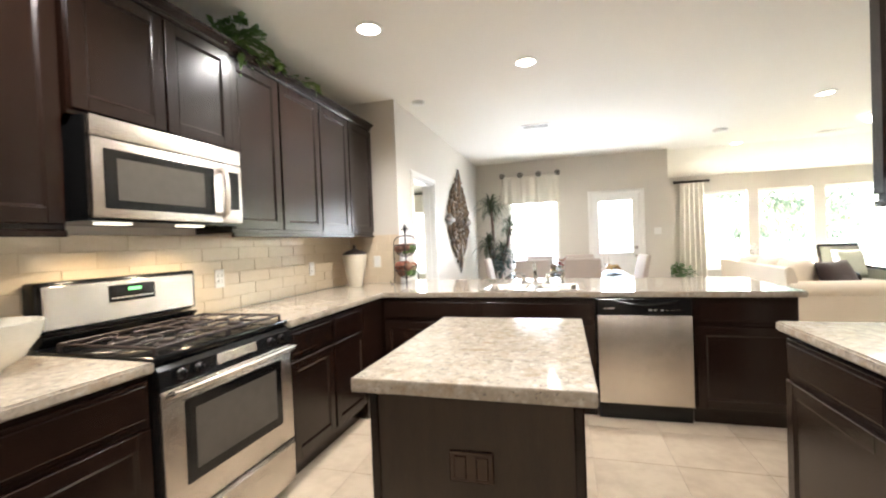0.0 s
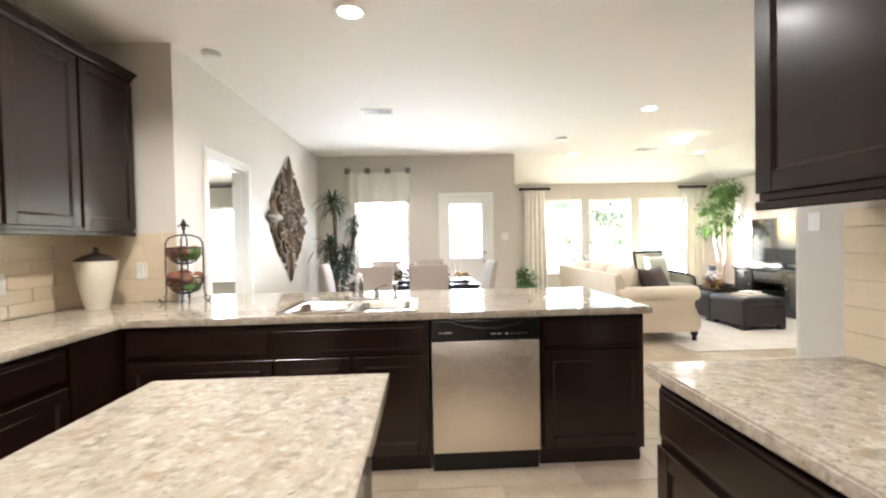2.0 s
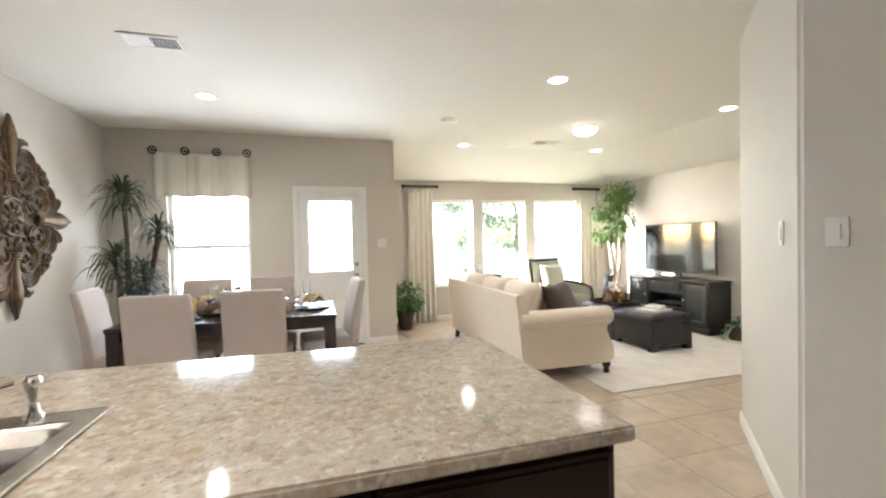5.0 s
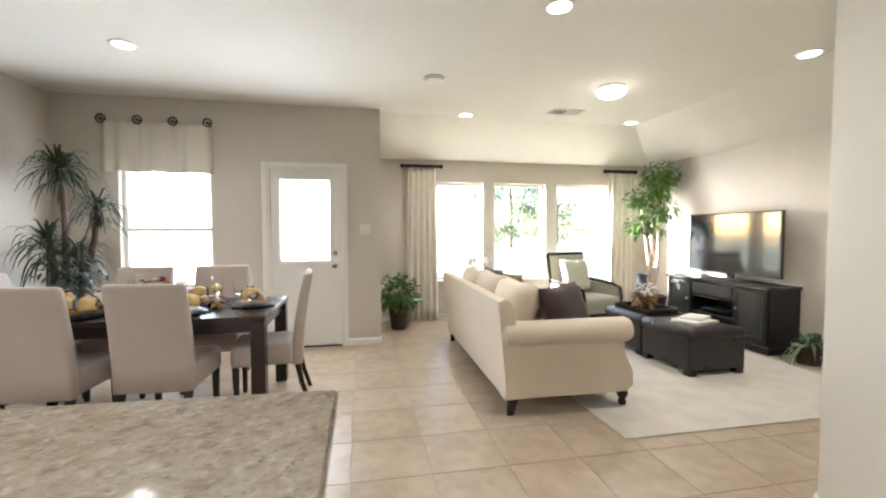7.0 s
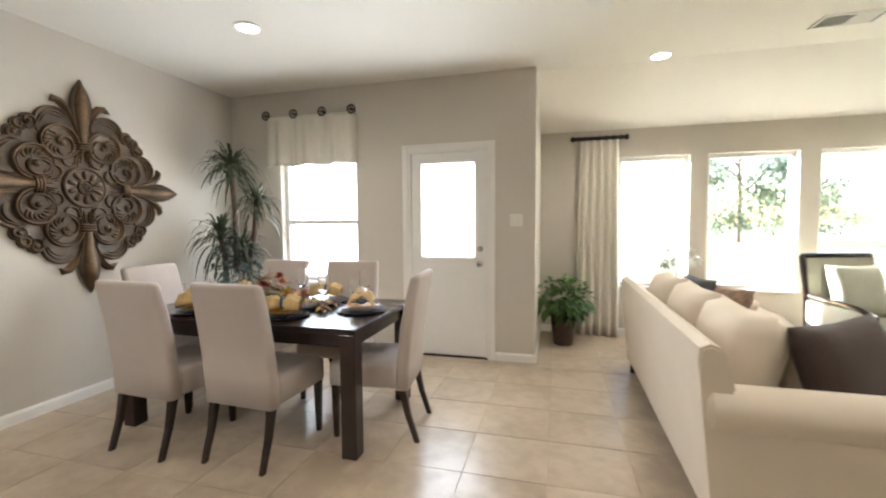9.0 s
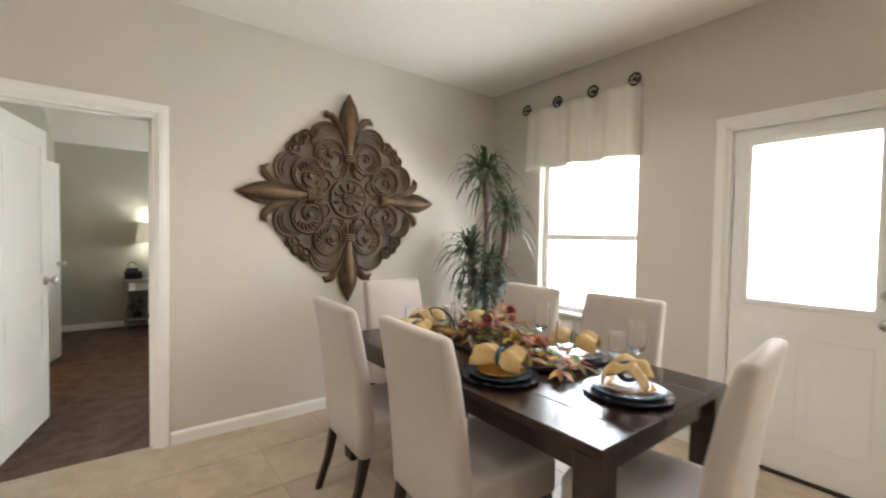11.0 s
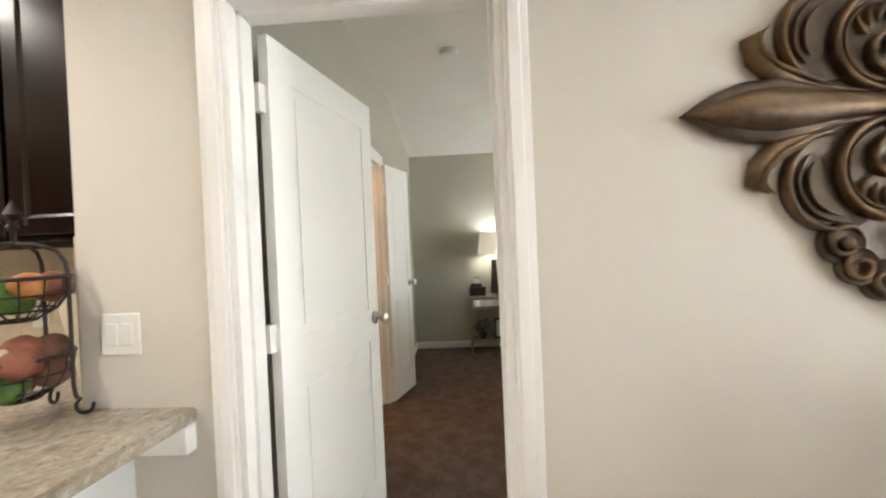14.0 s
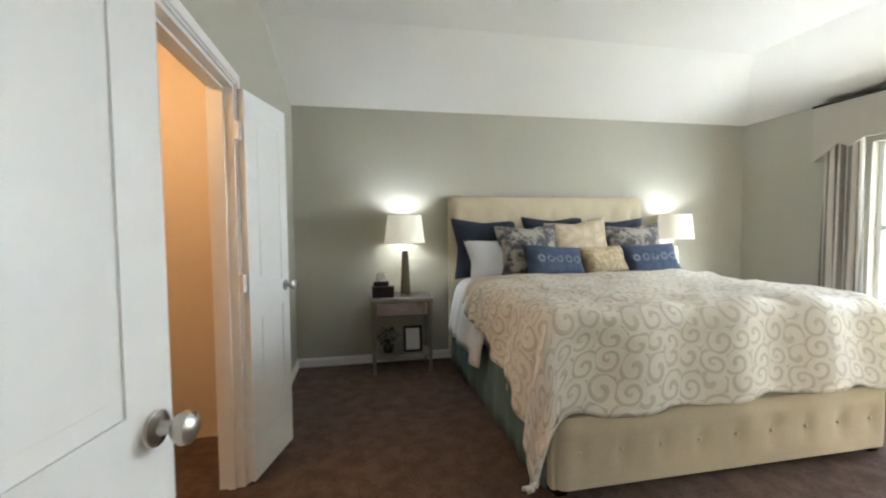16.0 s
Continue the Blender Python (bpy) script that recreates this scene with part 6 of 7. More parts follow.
GREYP = mat("charcoal_fabric", (0.10, 0.09, 0.09), (0.06, 0.055, 0.055), 10, 0.85, bump=0.2, bscale=200)
for nm, lab, x, y, z, w, h, rx, rz, m_ in (("throw_pillow", "dark brown velvet pillow on the sofa", 3.60, 5.99, 0.68, 0.66, 0.48, 68, 38, BROWN), ("throw_pillow", "charcoal pillow on the sofa", 3.38, 7.45, 0.72, 0.44, 0.42, 72, -80, GREYP), ("throw_pillow", "rust patterned pillow on the sofa", 3.50, 7.22, 0.70, 0.42, 0.40, 66, -72, PATT), ("throw_pillow", "cream pillow on the sofa", 3.40, 6.14, 0.70, 0.45, 0.42, 74, 78, CREAM)):
    solid(nm, cushion(B(), w, h, 0.17, None, 10, 0.5), m_, lab, "pillow", smooth="all", group="sofa pillows", m=pose(x, y, z, rx, 0, rz))

# two storage ottomans
for y0, lab in ((6.115, "dark leather storage ottoman with books on it"), (6.80, "dark leather storage ottoman with a tray on it")):
    ot = thing("storage_ottoman", lab, "ottoman", pose(5.18, y0 + 0.338, 0.012), "leather ottomans")
    part("body", loft(B(), [rrect(0, 0, 0.60, 0.665, 0.015, 0.06), rrect(0, 0, 0.60, 0.665, 0.015, 0.345)]), LEATHER, ot)
    part("lid", loft(B(), [rrect(0, 0, 0.615, 0.675, 0.02, 0.347), rrect(0, 0, 0.62, 0.68, 0.025, 0.365), rrect(0, 0, 0.62, 0.68, 0.03, 0.405), rrect(0, 0, 0.59, 0.65, 0.04, 0.425), rrect(0, 0, 0.4, 0.46, 0.05, 0.432)]), LEATHER, ot, smooth="all")
    for sx in (-1, 1):
        for sy in (-1, 1):
            part("foot", box(B(), sx * 0.255 - 0.04, sy * 0.29 - 0.04, 0, sx * 0.255 + 0.04, sy * 0.29 + 0.04, 0.0595, 0.004, 1), LEATHER, ot)
OT = 0.446
PAPER = mat("paper", (0.78, 0.76, 0.72), (0.72, 0.70, 0.66), 14, 0.6)
for k, (x, y, a, w, d) in enumerate(((5.20, 6.42, 12, 0.34, 0.26), (5.24, 6.46, 30, 0.26, 0.20))):
    bk = thing("book", "white covered book lying on the ottoman", "book", pose(x, y, OT + k * 0.026, 0, 0, a), "books on the ottoman")
    part("pages", box(B(), -w / 2 + 0.004, -d / 2 + 0.004, 0.003, w / 2 - 0.004, d / 2 - 0.004, 0.022), PAPER, bk)
    bm = box(B(), -w / 2, -d / 2, 0, w / 2, d / 2, 0.003)
    box(bm, -w / 2, -d / 2, 0.0222, w / 2, d / 2, 0.0252)
    box(bm, -w / 2 - 0.003, -d / 2, 0, -w / 2 + 0.001, d / 2, 0.0252)
    part("cover", bm, PLASTIC, bk)
ty = thing("serving_tray", "dark wooden tray with floral decor on the ottoman", "tray", pose(5.15, 7.10, OT, 0, 0, 5))
bm = B()
box(bm, -0.20, -0.27, 0.0, 0.20, 0.27, 0.012)
for x0, x1, y0, y1 in ((-0.20, -0.185, -0.27, 0.27), (0.185, 0.20, -0.27, 0.27), (-0.185, 0.185, -0.27, -0.255), (-0.185, 0.185, 0.255, 0.27)):
    box(bm, x0, y0, 0.0121, x1, y1, 0.055, 0.003, 1)
part("tray_body", bm, DARKWOOD, ty)
fl = thing("flower_arrangement", "white and rust flower arrangement on the tray", "flower arrangement", pose(5.17, 7.12, OT + 0.013))
part("vase", lathe(B(), [(0.05, 0), (0.07, 0.03), (0.075, 0.07), (0.05, 0.10), (0.042, 0.10), (0.06, 0.07), (0, 0.02)], seg=20), RODM, fl, smooth=True)
for m_, n, z, r in ((AUT[1], 60, 0.15, 0.14), (LEAF_D, 60, 0.13, 0.16), (AUT[0], 30, 0.15, 0.12), (PLASTIC, 60, 0.24, 0.09), (AUT[2], 30, 0.14, 0.14)):
    bm = B()
    leafy(bm, (0, 0, z), r, n, 0.07, 0.04, rnd, 0.6)
    part("bloom", bm, m_, fl, kind="stuff")

# television and stand
TVW = mat("tv_bezel", (0.012, 0.012, 0.013), (0.008, 0.008, 0.009), 9, 0.3)
SCREEN = mat("tv_screen", (0.010, 0.011, 0.013), (0.008, 0.009, 0.011), 2, 0.07, rvar=0.01, coat=0.5)
st = thing("tv_stand", "black wooden media console with panelled doors", "tv stand", pose(6.26, 8.10, 0, 0, 0, -90))
SW, SD, SH = 1.53, 0.40, 0.74
bm = B()
for x0, x1 in ((0, 0.03), (0.42, 0.45), (SW - 0.45, SW - 0.42), (SW - 0.03, SW)):
    part("side_panel", box(B(), x0, 0.0, 0.08, x1, SD, SH - 0.035), BLACKWOOD, st)
box(bm, 0.03, SD - 0.02, 0.08, SW - 0.03, SD, SH - 0.035)
box(bm, 0.03, 0.0, 0.08, SW - 0.03, SD - 0.02, 0.11)
box(bm, 0.45, 0.0, 0.50, SW - 0.45, SD - 0.02, 0.52)
box(bm, 0.45, 0.0, 0.28, SW - 0.45, SD - 0.02, 0.30)
part("shelves", bm, BLACKWOOD, st)
part("top", box(B(), -0.02, -0.025, SH - 0.034, SW + 0.02, SD, SH, 0.006, 2), BLACKWOOD, st)
part("plinth", box(B(), -0.012, -0.015, 0.0, SW + 0.012, SD, 0.0795, 0.006, 1), BLACKWOOD, st)
for x0 in (0.02, SW - 0.44):
    d_ = shaker(st, x0, x0 + 0.42, 0.11, SH - 0.05, BLACKWOOD)
    kb = lathe(B(), [(0.010, 0), (0.008, 0.012), (0.015, 0.022), (0.0, 0.03)], seg=12)
    bmesh.ops.transform(kb, matrix=Matrix.Translation((x0 + (0.37 if x0 < 0.5 else 0.05), -0.02, 0.45)) @ Matrix.Rotation(math.pi / 2, 4, "X"), verts=kb.verts)
    part("door_knob", kb, NICKEL, d_, smooth=True)
part("drawer_front", drawer_front(0.46, SW - 0.46, 0.535, 0.69), BLACKWOOD, st)
mp = thing("media_player", "black media player on the console shelf", "electronics", pose(6.30, 7.34, 0.301))
part("case", box(B(), 0, -0.20, 0, 0.28, 0.20, 0.06, 0.004, 1), TVW, mp)
part("front_panel", box(B(), -0.004, -0.19, 0.01, -0.0005, 0.19, 0.05), BLACK, mp)
tv = thing("television", "large black flat-screen television with glossy screen", "television", pose(6.44, 7.26, SH, 0, 0, -90))
part("screen", box(B(), -0.63, -0.004, 0.10, 0.63, 0.0, 0.815), SCREEN, tv, "glossy dark screen")
bm = B()
for x0, x1, z0, z1 in ((-0.65, -0.63, 0.08, 0.835), (0.63, 0.65, 0.08, 0.835), (-0.63, 0.63, 0.08, 0.10), (-0.63, 0.63, 0.815, 0.835)):
    box(bm, x0, -0.012, z0, x1, 0.03, z1, 0.003, 1)
box(bm, -0.63, 0.001, 0.10, 0.63, 0.03, 0.815)
part("bezel", bm, TVW, tv)
part("neck", box(B(), -0.05, 0.0, 0.015, 0.05, 0.03, 0.0795, 0.004, 1), TVW, tv)
part("foot_plate", box(B(), -0.25, -0.10, 0.0005, 0.25, 0.12, 0.015, 0.006, 1), TVW, tv)
solid("remote_control", box(B(), -0.02, -0.08, 0, 0.02, 0.08, 0.018, 0.006, 2), TVW, "black remote control on the console", "remote control", m=pose(6.33, 6.75, SH + 0.0005, 0, 0, 25))
solid("floor_vase", lathe(B(), [(0.07, 0), (0.10, 0.05), (0.125, 0.28), (0.10, 0.52), (0.06, 0.66), (0.075, 0.74), (0.06, 0.74), (0.05, 0.66), (0, 0.3)], seg=28), mat("slate_glaze", (0.06, 0.07, 0.085), (0.035, 0.04, 0.05), 7, 0.3, bump=0.2), "tall slate-blue glazed floor vase", "vase", smooth=True, m=pose(5.78, 8.02, 0.0125))

# armchair by the windows
SAGE = mat("sage_upholstery", (0.36, 0.35, 0.28), (0.31, 0.30, 0.24), 7, 0.85, bump=0.3, bscale=300, sheen=0.2)
ac = thing("armchair", "sage upholstered armchair with dark wood frame", "armchair", pose(5.05, 8.82, 0, 0, 0, 14))
AW, AD = 0.68, 0.78
bm = B()
for s in (-1, 1):
    box(bm, s * AW / 2 - 0.025, -AD + 0.03, 0.12, s * AW / 2 + 0.025, -0.05, 0.20, 0.006, 1)
box(bm, -AW / 2 + 0.025, -AD + 0.03, 0.12, AW / 2 - 0.025, -AD + 0.07, 0.20, 0.006, 1)
box(bm, -AW / 2 + 0.025, -0.10, 0.12, AW / 2 - 0.025, -0.05, 0.20, 0.006, 1)
part("seat_rail", bm, DARKWOOD, ac)
for s in (-1, 1):
    part("leg", loft(B(), [rrect(s * 0.33, -AD + 0.05, 0.032, 0.032, 0.004, 0), rrect(s * 0.33, -AD + 0.05, 0.045, 0.045, 0.004, 0.12)]), DARKWOOD, ac)
    part("leg", loft(B(), [rrect(s * 0.33, -0.03, 0.032, 0.032, 0.004, 0), rrect(s * 0.33, -0.07, 0.045, 0.045, 0.004, 0.12)]), DARKWOOD, ac)
    part("arm_rail", tube(B(), [(s * 0.345, -AD + 0.06, 0.20), (s * 0.345, -AD + 0.02, 0.42), (s * 0.345, -AD + 0.05, 0.54), (s * 0.345, -AD + 0.20, 0.585), (s * 0.345, -0.10, 0.62)], [0.022, 0.022, 0.024, 0.026, 0.024], 8), DARKWOOD, ac, smooth=True)
    part("arm_panel", box(B(), s * 0.345 - 0.022, -AD + 0.07, 0.201, s * 0.345 + 0.022, -0.08, 0.57, 0.008, 1), SAGE, ac)
bm = B()
for s in (-1, 1):
    tube(bm, [(s * 0.335, -0.07, 0.2), (s * 0.335, -0.04, 0.6), (s * 0.335, 0.03, 1.0)], 0.024, 8)
tube(bm, [(-0.335, 0.03, 1.0), (0.335, 0.03, 1.0)], 0.026, 8)
part("back_frame", bm, DARKWOOD, ac, smooth=True)
bm = prism(B(), [(-0.10, 0.2), (-0.06, 0.2), (0.04, 0.98), (-0.01, 0.98)], "x", -0.315, 0.315)
part("back_panel", bm, SAGE, ac)
part("seat_cushion", loft(B(), [rrect(0, -0.42, 0.62, 0.66, 0.04, 0.205), rrect(0, -0.42, 0.64, 0.69, 0.05, 0.24), rrect(0, -0.42, 0.64, 0.69, 0.05, 0.38), rrect(0, -0.42, 0.60, 0.64, 0.06, 0.42), rrect(0, -0.42, 0.4, 0.44, 0.06, 0.432)]), SAGE, ac, smooth="all")
solid("throw_pillow", cushion(B(), 0.50, 0.50, 0.17, None, 10, 0.5), mat("pale_sage_fabric", (0.45, 0.45, 0.36), (0.39, 0.39, 0.31), 9, 0.85, bump=0.2, bscale=240), "pale sage square pillow on the armchair", "pillow", smooth="all", m=pose(5.09, 8.60, 0.685, 74, 0, 14))

# side table with white blossoms
stb = thing("side_table", "small dark wood side table beside the sofa", "side table", pose(3.55, 8.42, 0))
part("tabletop", lathe(B(), [(0.25, 0.555), (0.255, 0.56), (0.255, 0.575), (0.25, 0.58), (0, 0.58)], seg=28), DARKWOOD, stb, smooth=True)
part("column", lathe(B(), [(0.16, 0.0125), (0.15, 0.03), (0.05, 0.05), (0.03, 0.12), (0.045, 0.28), (0.03, 0.45), (0.06, 0.554)], seg=20), DARKWOOD, stb, smooth=True)
orc = thing("orchid", "white orchid blossoms in a small pale pot", "flower arrangement", pose(3.55, 8.42, 0.5805))
part("pot", lathe(B(), [(0.05, 0), (0.07, 0.02), (0.075, 0.12), (0.065, 0.12), (0, 0.10)], seg=20), JAR, orc, smooth=True)
bm = B()
for s in (-1, 1):
    tube(bm, [(0, 0, 0.1), (s * 0.04, 0, 0.28), (s * 0.14, 0.02, 0.40)], 0.004, 6)
part("stem", bm, LEAF_G, orc)
bm = B()
leafy(bm, (-0.11, 0, 0.40), 0.09, 40, 0.06, 0.045, rnd)
leafy(bm, (0.12, 0, 0.42), 0.09, 40, 0.06, 0.045, rnd)
part("blossoms", bm, PLASTIC, orc, kind="stuff")


# curtains
def curtain(name, label, x0, x1, y, z0, z1, waves, amp, material, rod=None, stripes=None):
    c = thing(name, label, "curtain", pose((x0 + x1) / 2, y, 0))
    w = x1 - x0
    def f(u, v):
        a = amp * (0.6 + 0.4 * (1 - v)) * math.sin(u * waves * 2 * math.pi + 0.4 * math.sin(3 * v))
        return ((u - 0.5) * w * (1 - 0.10 * v + 0.03 * math.sin(5 * v)), a, z0 + (z1 - z0) * v)
    part("cloth", sheet(B(), f, waves * 10, 14, 0.003), material, c, smooth="all")
    if rod:
        r0, r1, rz = rod
        bm = tube(B(), [(r0, 0, rz), (r1, 0, rz)], 0.022, 10)
        for e, s in ((r0, -1), (r1, 1)):
            tube(bm, [(e, 0, rz), (e + s * 0.02, 0, rz), (e + s * 0.035, 0, rz), (e + s * 0.05, 0, rz)], [0.022, 0.034, 0.032, 0.010], 10)
        tube(bm, [((r0 + r1) / 2, 0, rz), ((r0 + r1) / 2, 0.10, rz)], 0.008, 6)
        rd = part("curtain_rod", bm, RODM, c, "dark turned curtain rod", smooth=True)
        for k in range(7):
            xx = r0 + (r1 - r0) * (k + 0.5) / 7
            part("ring", tube(B(), [(xx, 0.030 * math.cos(2 * math.pi * q / 14), rz + 0.030 * math.sin(2 * math.pi * q / 14)) for q in range(15)], 0.005, 5, False), RODM, rd)
    return c


curtain("curtain_panel", "cream pleated curtain panel on a dark rod", 2.60, 3.07, 9.03, 0.01, 2.285, 5, 0.052, CURTAIN, (-0.27, 0.27, 2.31))
curtain("curtain_panel", "cream pleated curtain panel on a dark rod", 5.86, 6.32, 9.03, 0.01, 2.285, 5, 0.052, CURTAIN, (-0.25, 0.25, 2.31))
solid("motion_sensor".replace("motion_", "alarm_"), box(B(), -0.03, -0.03, -0.05, 0.03, -0.001, 0.05, 0.008, 2), PLASTIC, "small white alarm sensor high on the wall", "sensor", m=pose(6.45, YL, 2.17))


# ---- bedroom ----
TUFT = mat("tufted_linen", (0.60, 0.51, 0.35), (0.54, 0.455, 0.31), 6, 0.85, bump=0.3, bscale=300, sheen=0.2)
NAVY = mat("navy_fabric", (0.035, 0.045, 0.075), (0.022, 0.030, 0.052), 8, 0.85, bump=0.25, bscale=240)
BLUEF = mat("blue_woven_fabric", (0.085, 0.115, 0.18), (0.045, 0.062, 0.105), 18, 0.85, bump=0.3, bscale=160, fine=60)
GREYF = mat("grey_print_fabric", (0.40, 0.365, 0.31), (0.075, 0.072, 0.078), 9, 0.6, bump=0.2, bscale=200, fine=24, con=0.06)
GOLDF = mat("gold_damask_fabric", (0.56, 0.45, 0.28), (0.36, 0.27, 0.14), 30, 0.75, con=0.07, bump=0.3, bscale=120)
CREAMF = mat("cream_satin_fabric", (0.70, 0.60, 0.44), (0.50, 0.40, 0.26), 12, 0.5, con=0.08, bump=0.2, bscale=90)
WHITEF = mat("white_sheet", (0.76, 0.76, 0.77), (0.70, 0.70, 0.72), 5, 0.85, bump=0.4, bscale=16)
SKIRT = mat("teal_skirt", (0.16, 0.24, 0.235), (0.12, 0.19, 0.185), 5, 0.85, bump=0.25, bscale=200)
PLAINQ = mat("cream_quilt_lining", (0.68, 0.59, 0.48), (0.62, 0.53, 0.43), 4, 0.8, bump=0.35, bscale=14, fine=120)


def swirl_mat():
    """Cream woven bedcover with large grey-beige spiral scrolls."""
    m = mat("swirl_quilt", (0.80, 0.75, 0.66), (0.75, 0.69, 0.60), 5, 0.75, fine=220)
    nt = m.node_tree
    n, li = nt.nodes, nt.links
    bs = n["Principled BSDF"]
    tc = [x for x in n if x.type == "TEX_COORD"][0]
    vo = n.new("ShaderNodeTexVoronoi")
    vo.inputs["Scale"].default_value = 7.0
    vo.inputs["Randomness"].default_value = 0.45
    li.new(tc.outputs["UV"], vo.inputs["Vector"])
    vs = n.new("ShaderNodeVectorMath")
    vs.operation = "SCALE"
    vs.inputs[3].default_value = 7.0
    li.new(tc.outputs["UV"], vs.inputs[0])
    vp = n.new("ShaderNodeVectorMath")
    vp.operation = "SCALE"
    vp.inputs[3].default_value = 7.0
    li.new(vo.outputs["Position"], vp.inputs[0])
    df = n.new("ShaderNodeVectorMath")
    df.operation = "SUBTRACT"
    li.new(vs.outputs[0], df.inputs[0])
    li.new(vp.outputs[0], df.inputs[1])
    sp = n.new("ShaderNodeSeparateXYZ")
    li.new(df.outputs[0], sp.inputs[0])
    at = n.new("ShaderNodeMath")
    at.operation = "ARCTAN2"
    li.new(sp.outputs[1], at.inputs[0])
    li.new(sp.outputs[0], at.inputs[1])
    mu = n.new("ShaderNodeMath")
    mu.operation = "MULTIPLY_ADD"
    mu.inputs[1].default_value = 17.0
    li.new(vo.outputs["Distance"], mu.inputs[0])
    li.new(at.outputs[0], mu.inputs[2])
    si = n.new("ShaderNodeMath")
    si.operation = "SINE"
    li.new(mu.outputs[0], si.inputs[0])
    rp = n.new("ShaderNodeValToRGB")
    rp.color_ramp.elements[0].position, rp.color_ramp.elements[1].position = 0.30, 0.62
    li.new(si.outputs[0], rp.inputs[0])
    base = bs.inputs["Base Color"].links[0].from_socket
    mx = n.new("ShaderNodeMix")
    mx.data_type = "RGBA"
    li.new(rp.outputs[0], mx.inputs[0])
    li.new(base, mx.inputs[6])
    mx.inputs[7].default_value = (0.61, 0.55, 0.455, 1)
    li.new(mx.outputs[2], bs.inputs["Base Color"])
    bp = n.new("ShaderNodeBump")
    bp.inputs["Strength"].default_value, bp.inputs["Distance"].default_value = 0.5, 0.006
    li.new(rp.outputs[0], bp.inputs["Height"])
    li.new(bp.outputs[0], bs.inputs["Normal"])
    return m


SWIRL = swirl_mat()
BY, BH = 6.73, 0.66            # bed's middle line and top
bed = thing("bed", "king bed with tufted cream upholstered frame", "bed", pose(-5.47, BY, 0))
# local: x from the headboard to the foot, y across
HW = 1.075


def tufted(x0, x1, z0, z1, nx, nz, front, thick, bm):
    """An upholstered panel in y, z with dimples where buttons sit; its face looks along +x."""
    n, mz = nx * 8, nz * 8
    def f(u, v):
        y, z = x0 + (x1 - x0) * u, z0 + (z1 - z0) * v
        du = abs((u * nx) % 1 - 0.5)
        dv = abs((v * nz) % 1 - 0.5)
        dimple = math.exp(-((du / 0.16) ** 2 + (dv / 0.16) ** 2))
        edge = min(u, 1 - u, v * 0.6 + 0.02, 1 - v)
        e = min(1.0, edge / 0.03)
        return (front + thick * (0.35 + 0.65 * math.sqrt(max(0, 1 - (1 - e) ** 2))) - 0.028 * dimple, y, z)
    return sheet(bm, f, n, mz)


bm = box(B(), 0.0, -HW, 0.05, 0.09, HW, 1.64, 0.015, 2)
hb = part("headboard", bm, TUFT, bed, "tufted cream headboard")
part("tufting", tufted(-HW + 0.03, HW - 0.03, 0.60, 1.625, 9, 3, 0.085, 0.04, B()), TUFT, hb, smooth="all")
for k in range(9):
    for j in range(3):
        bm = B()
        bmesh.ops.create_icosphere(bm, subdivisions=1, radius=0.013, matrix=Matrix.Translation((0.108, -HW + 0.03 + (k + 0.5) * (2 * HW - 0.06) / 9, 0.60 + (j + 0.5) * 1.025 / 3)) @ Matrix.Diagonal((0.6, 1, 1, 1)))
        part("button", bm, TUFT, hb, smooth="all")
FX = 2.28
fb = part("footboard", box(B(), FX - 0.03, -HW + 0.02, 0.04, FX + 0.035, HW - 0.02, 0.40, 0.015, 2), TUFT, bed, "tufted cream footboard")
part("tufting", tufted(-HW + 0.05, HW - 0.05, 0.05, 0.395, 9, 1, FX + 0.03, 0.035, B()), TUFT, fb, smooth="all")
for k in range(9):
    bm = B()
    bmesh.ops.create_icosphere(bm, subdivisions=1, radius=0.013, matrix=Matrix.Translation((FX + 0.047, -HW + 0.05 + (k + 0.5) * (2 * HW - 0.10) / 9, 0.222)) @ Matrix.Diagonal((0.6, 1, 1, 1)))
    part("button", bm, TUFT, fb, smooth="all")
for s in (-1, 1):
    part("side_rail", box(B(), 0.09, s * (HW - 0.06) - 0.02, 0.10, FX - 0.03, s * (HW - 0.06) + 0.02, 0.33, 0.008, 1), TUFT, bed)
part("leg", box(B(), FX - 0.04, -HW + 0.05, 0.0, FX + 0.02, -HW + 0.11, 0.04), DARKWOOD, bed)
part("leg", box(B(), FX - 0.04, HW - 0.11, 0.0, FX + 0.02, HW - 0.05, 0.04), DARKWOOD, bed)
mt = solid("mattress", loft(B(), [rrect(1.17, 0, 2.14, 1.94, 0.06, 0.331), rrect(1.17, 0, 2.16, 1.97, 0.07, 0.36), rrect(1.17, 0, 2.16, 1.97, 0.07, 0.79), rrect(1.17, 0, 2.12, 1.93, 0.07, 0.815)]), WHITEF, "white sheeted mattress on the bed frame", "mattress", smooth=True, m=pose(-5.47, BY, 0))


def skirt(u, v):
    x = 0.12 + 2.13 * u
    return (x, -HW + 0.030 - 0.010 * math.sin(u * 60) - 0.008 * math.sin(u * 23 + 1) - 0.02 * (1 - v), 0.012 + 0.43 * v)


bs_ = solid("bed_skirt", sheet(B(), skirt, 150, 5, 0.003), SKIRT, "teal pleated bed skirt hanging at the side", "bed skirt", smooth="all", m=pose(-5.47, BY, 0))


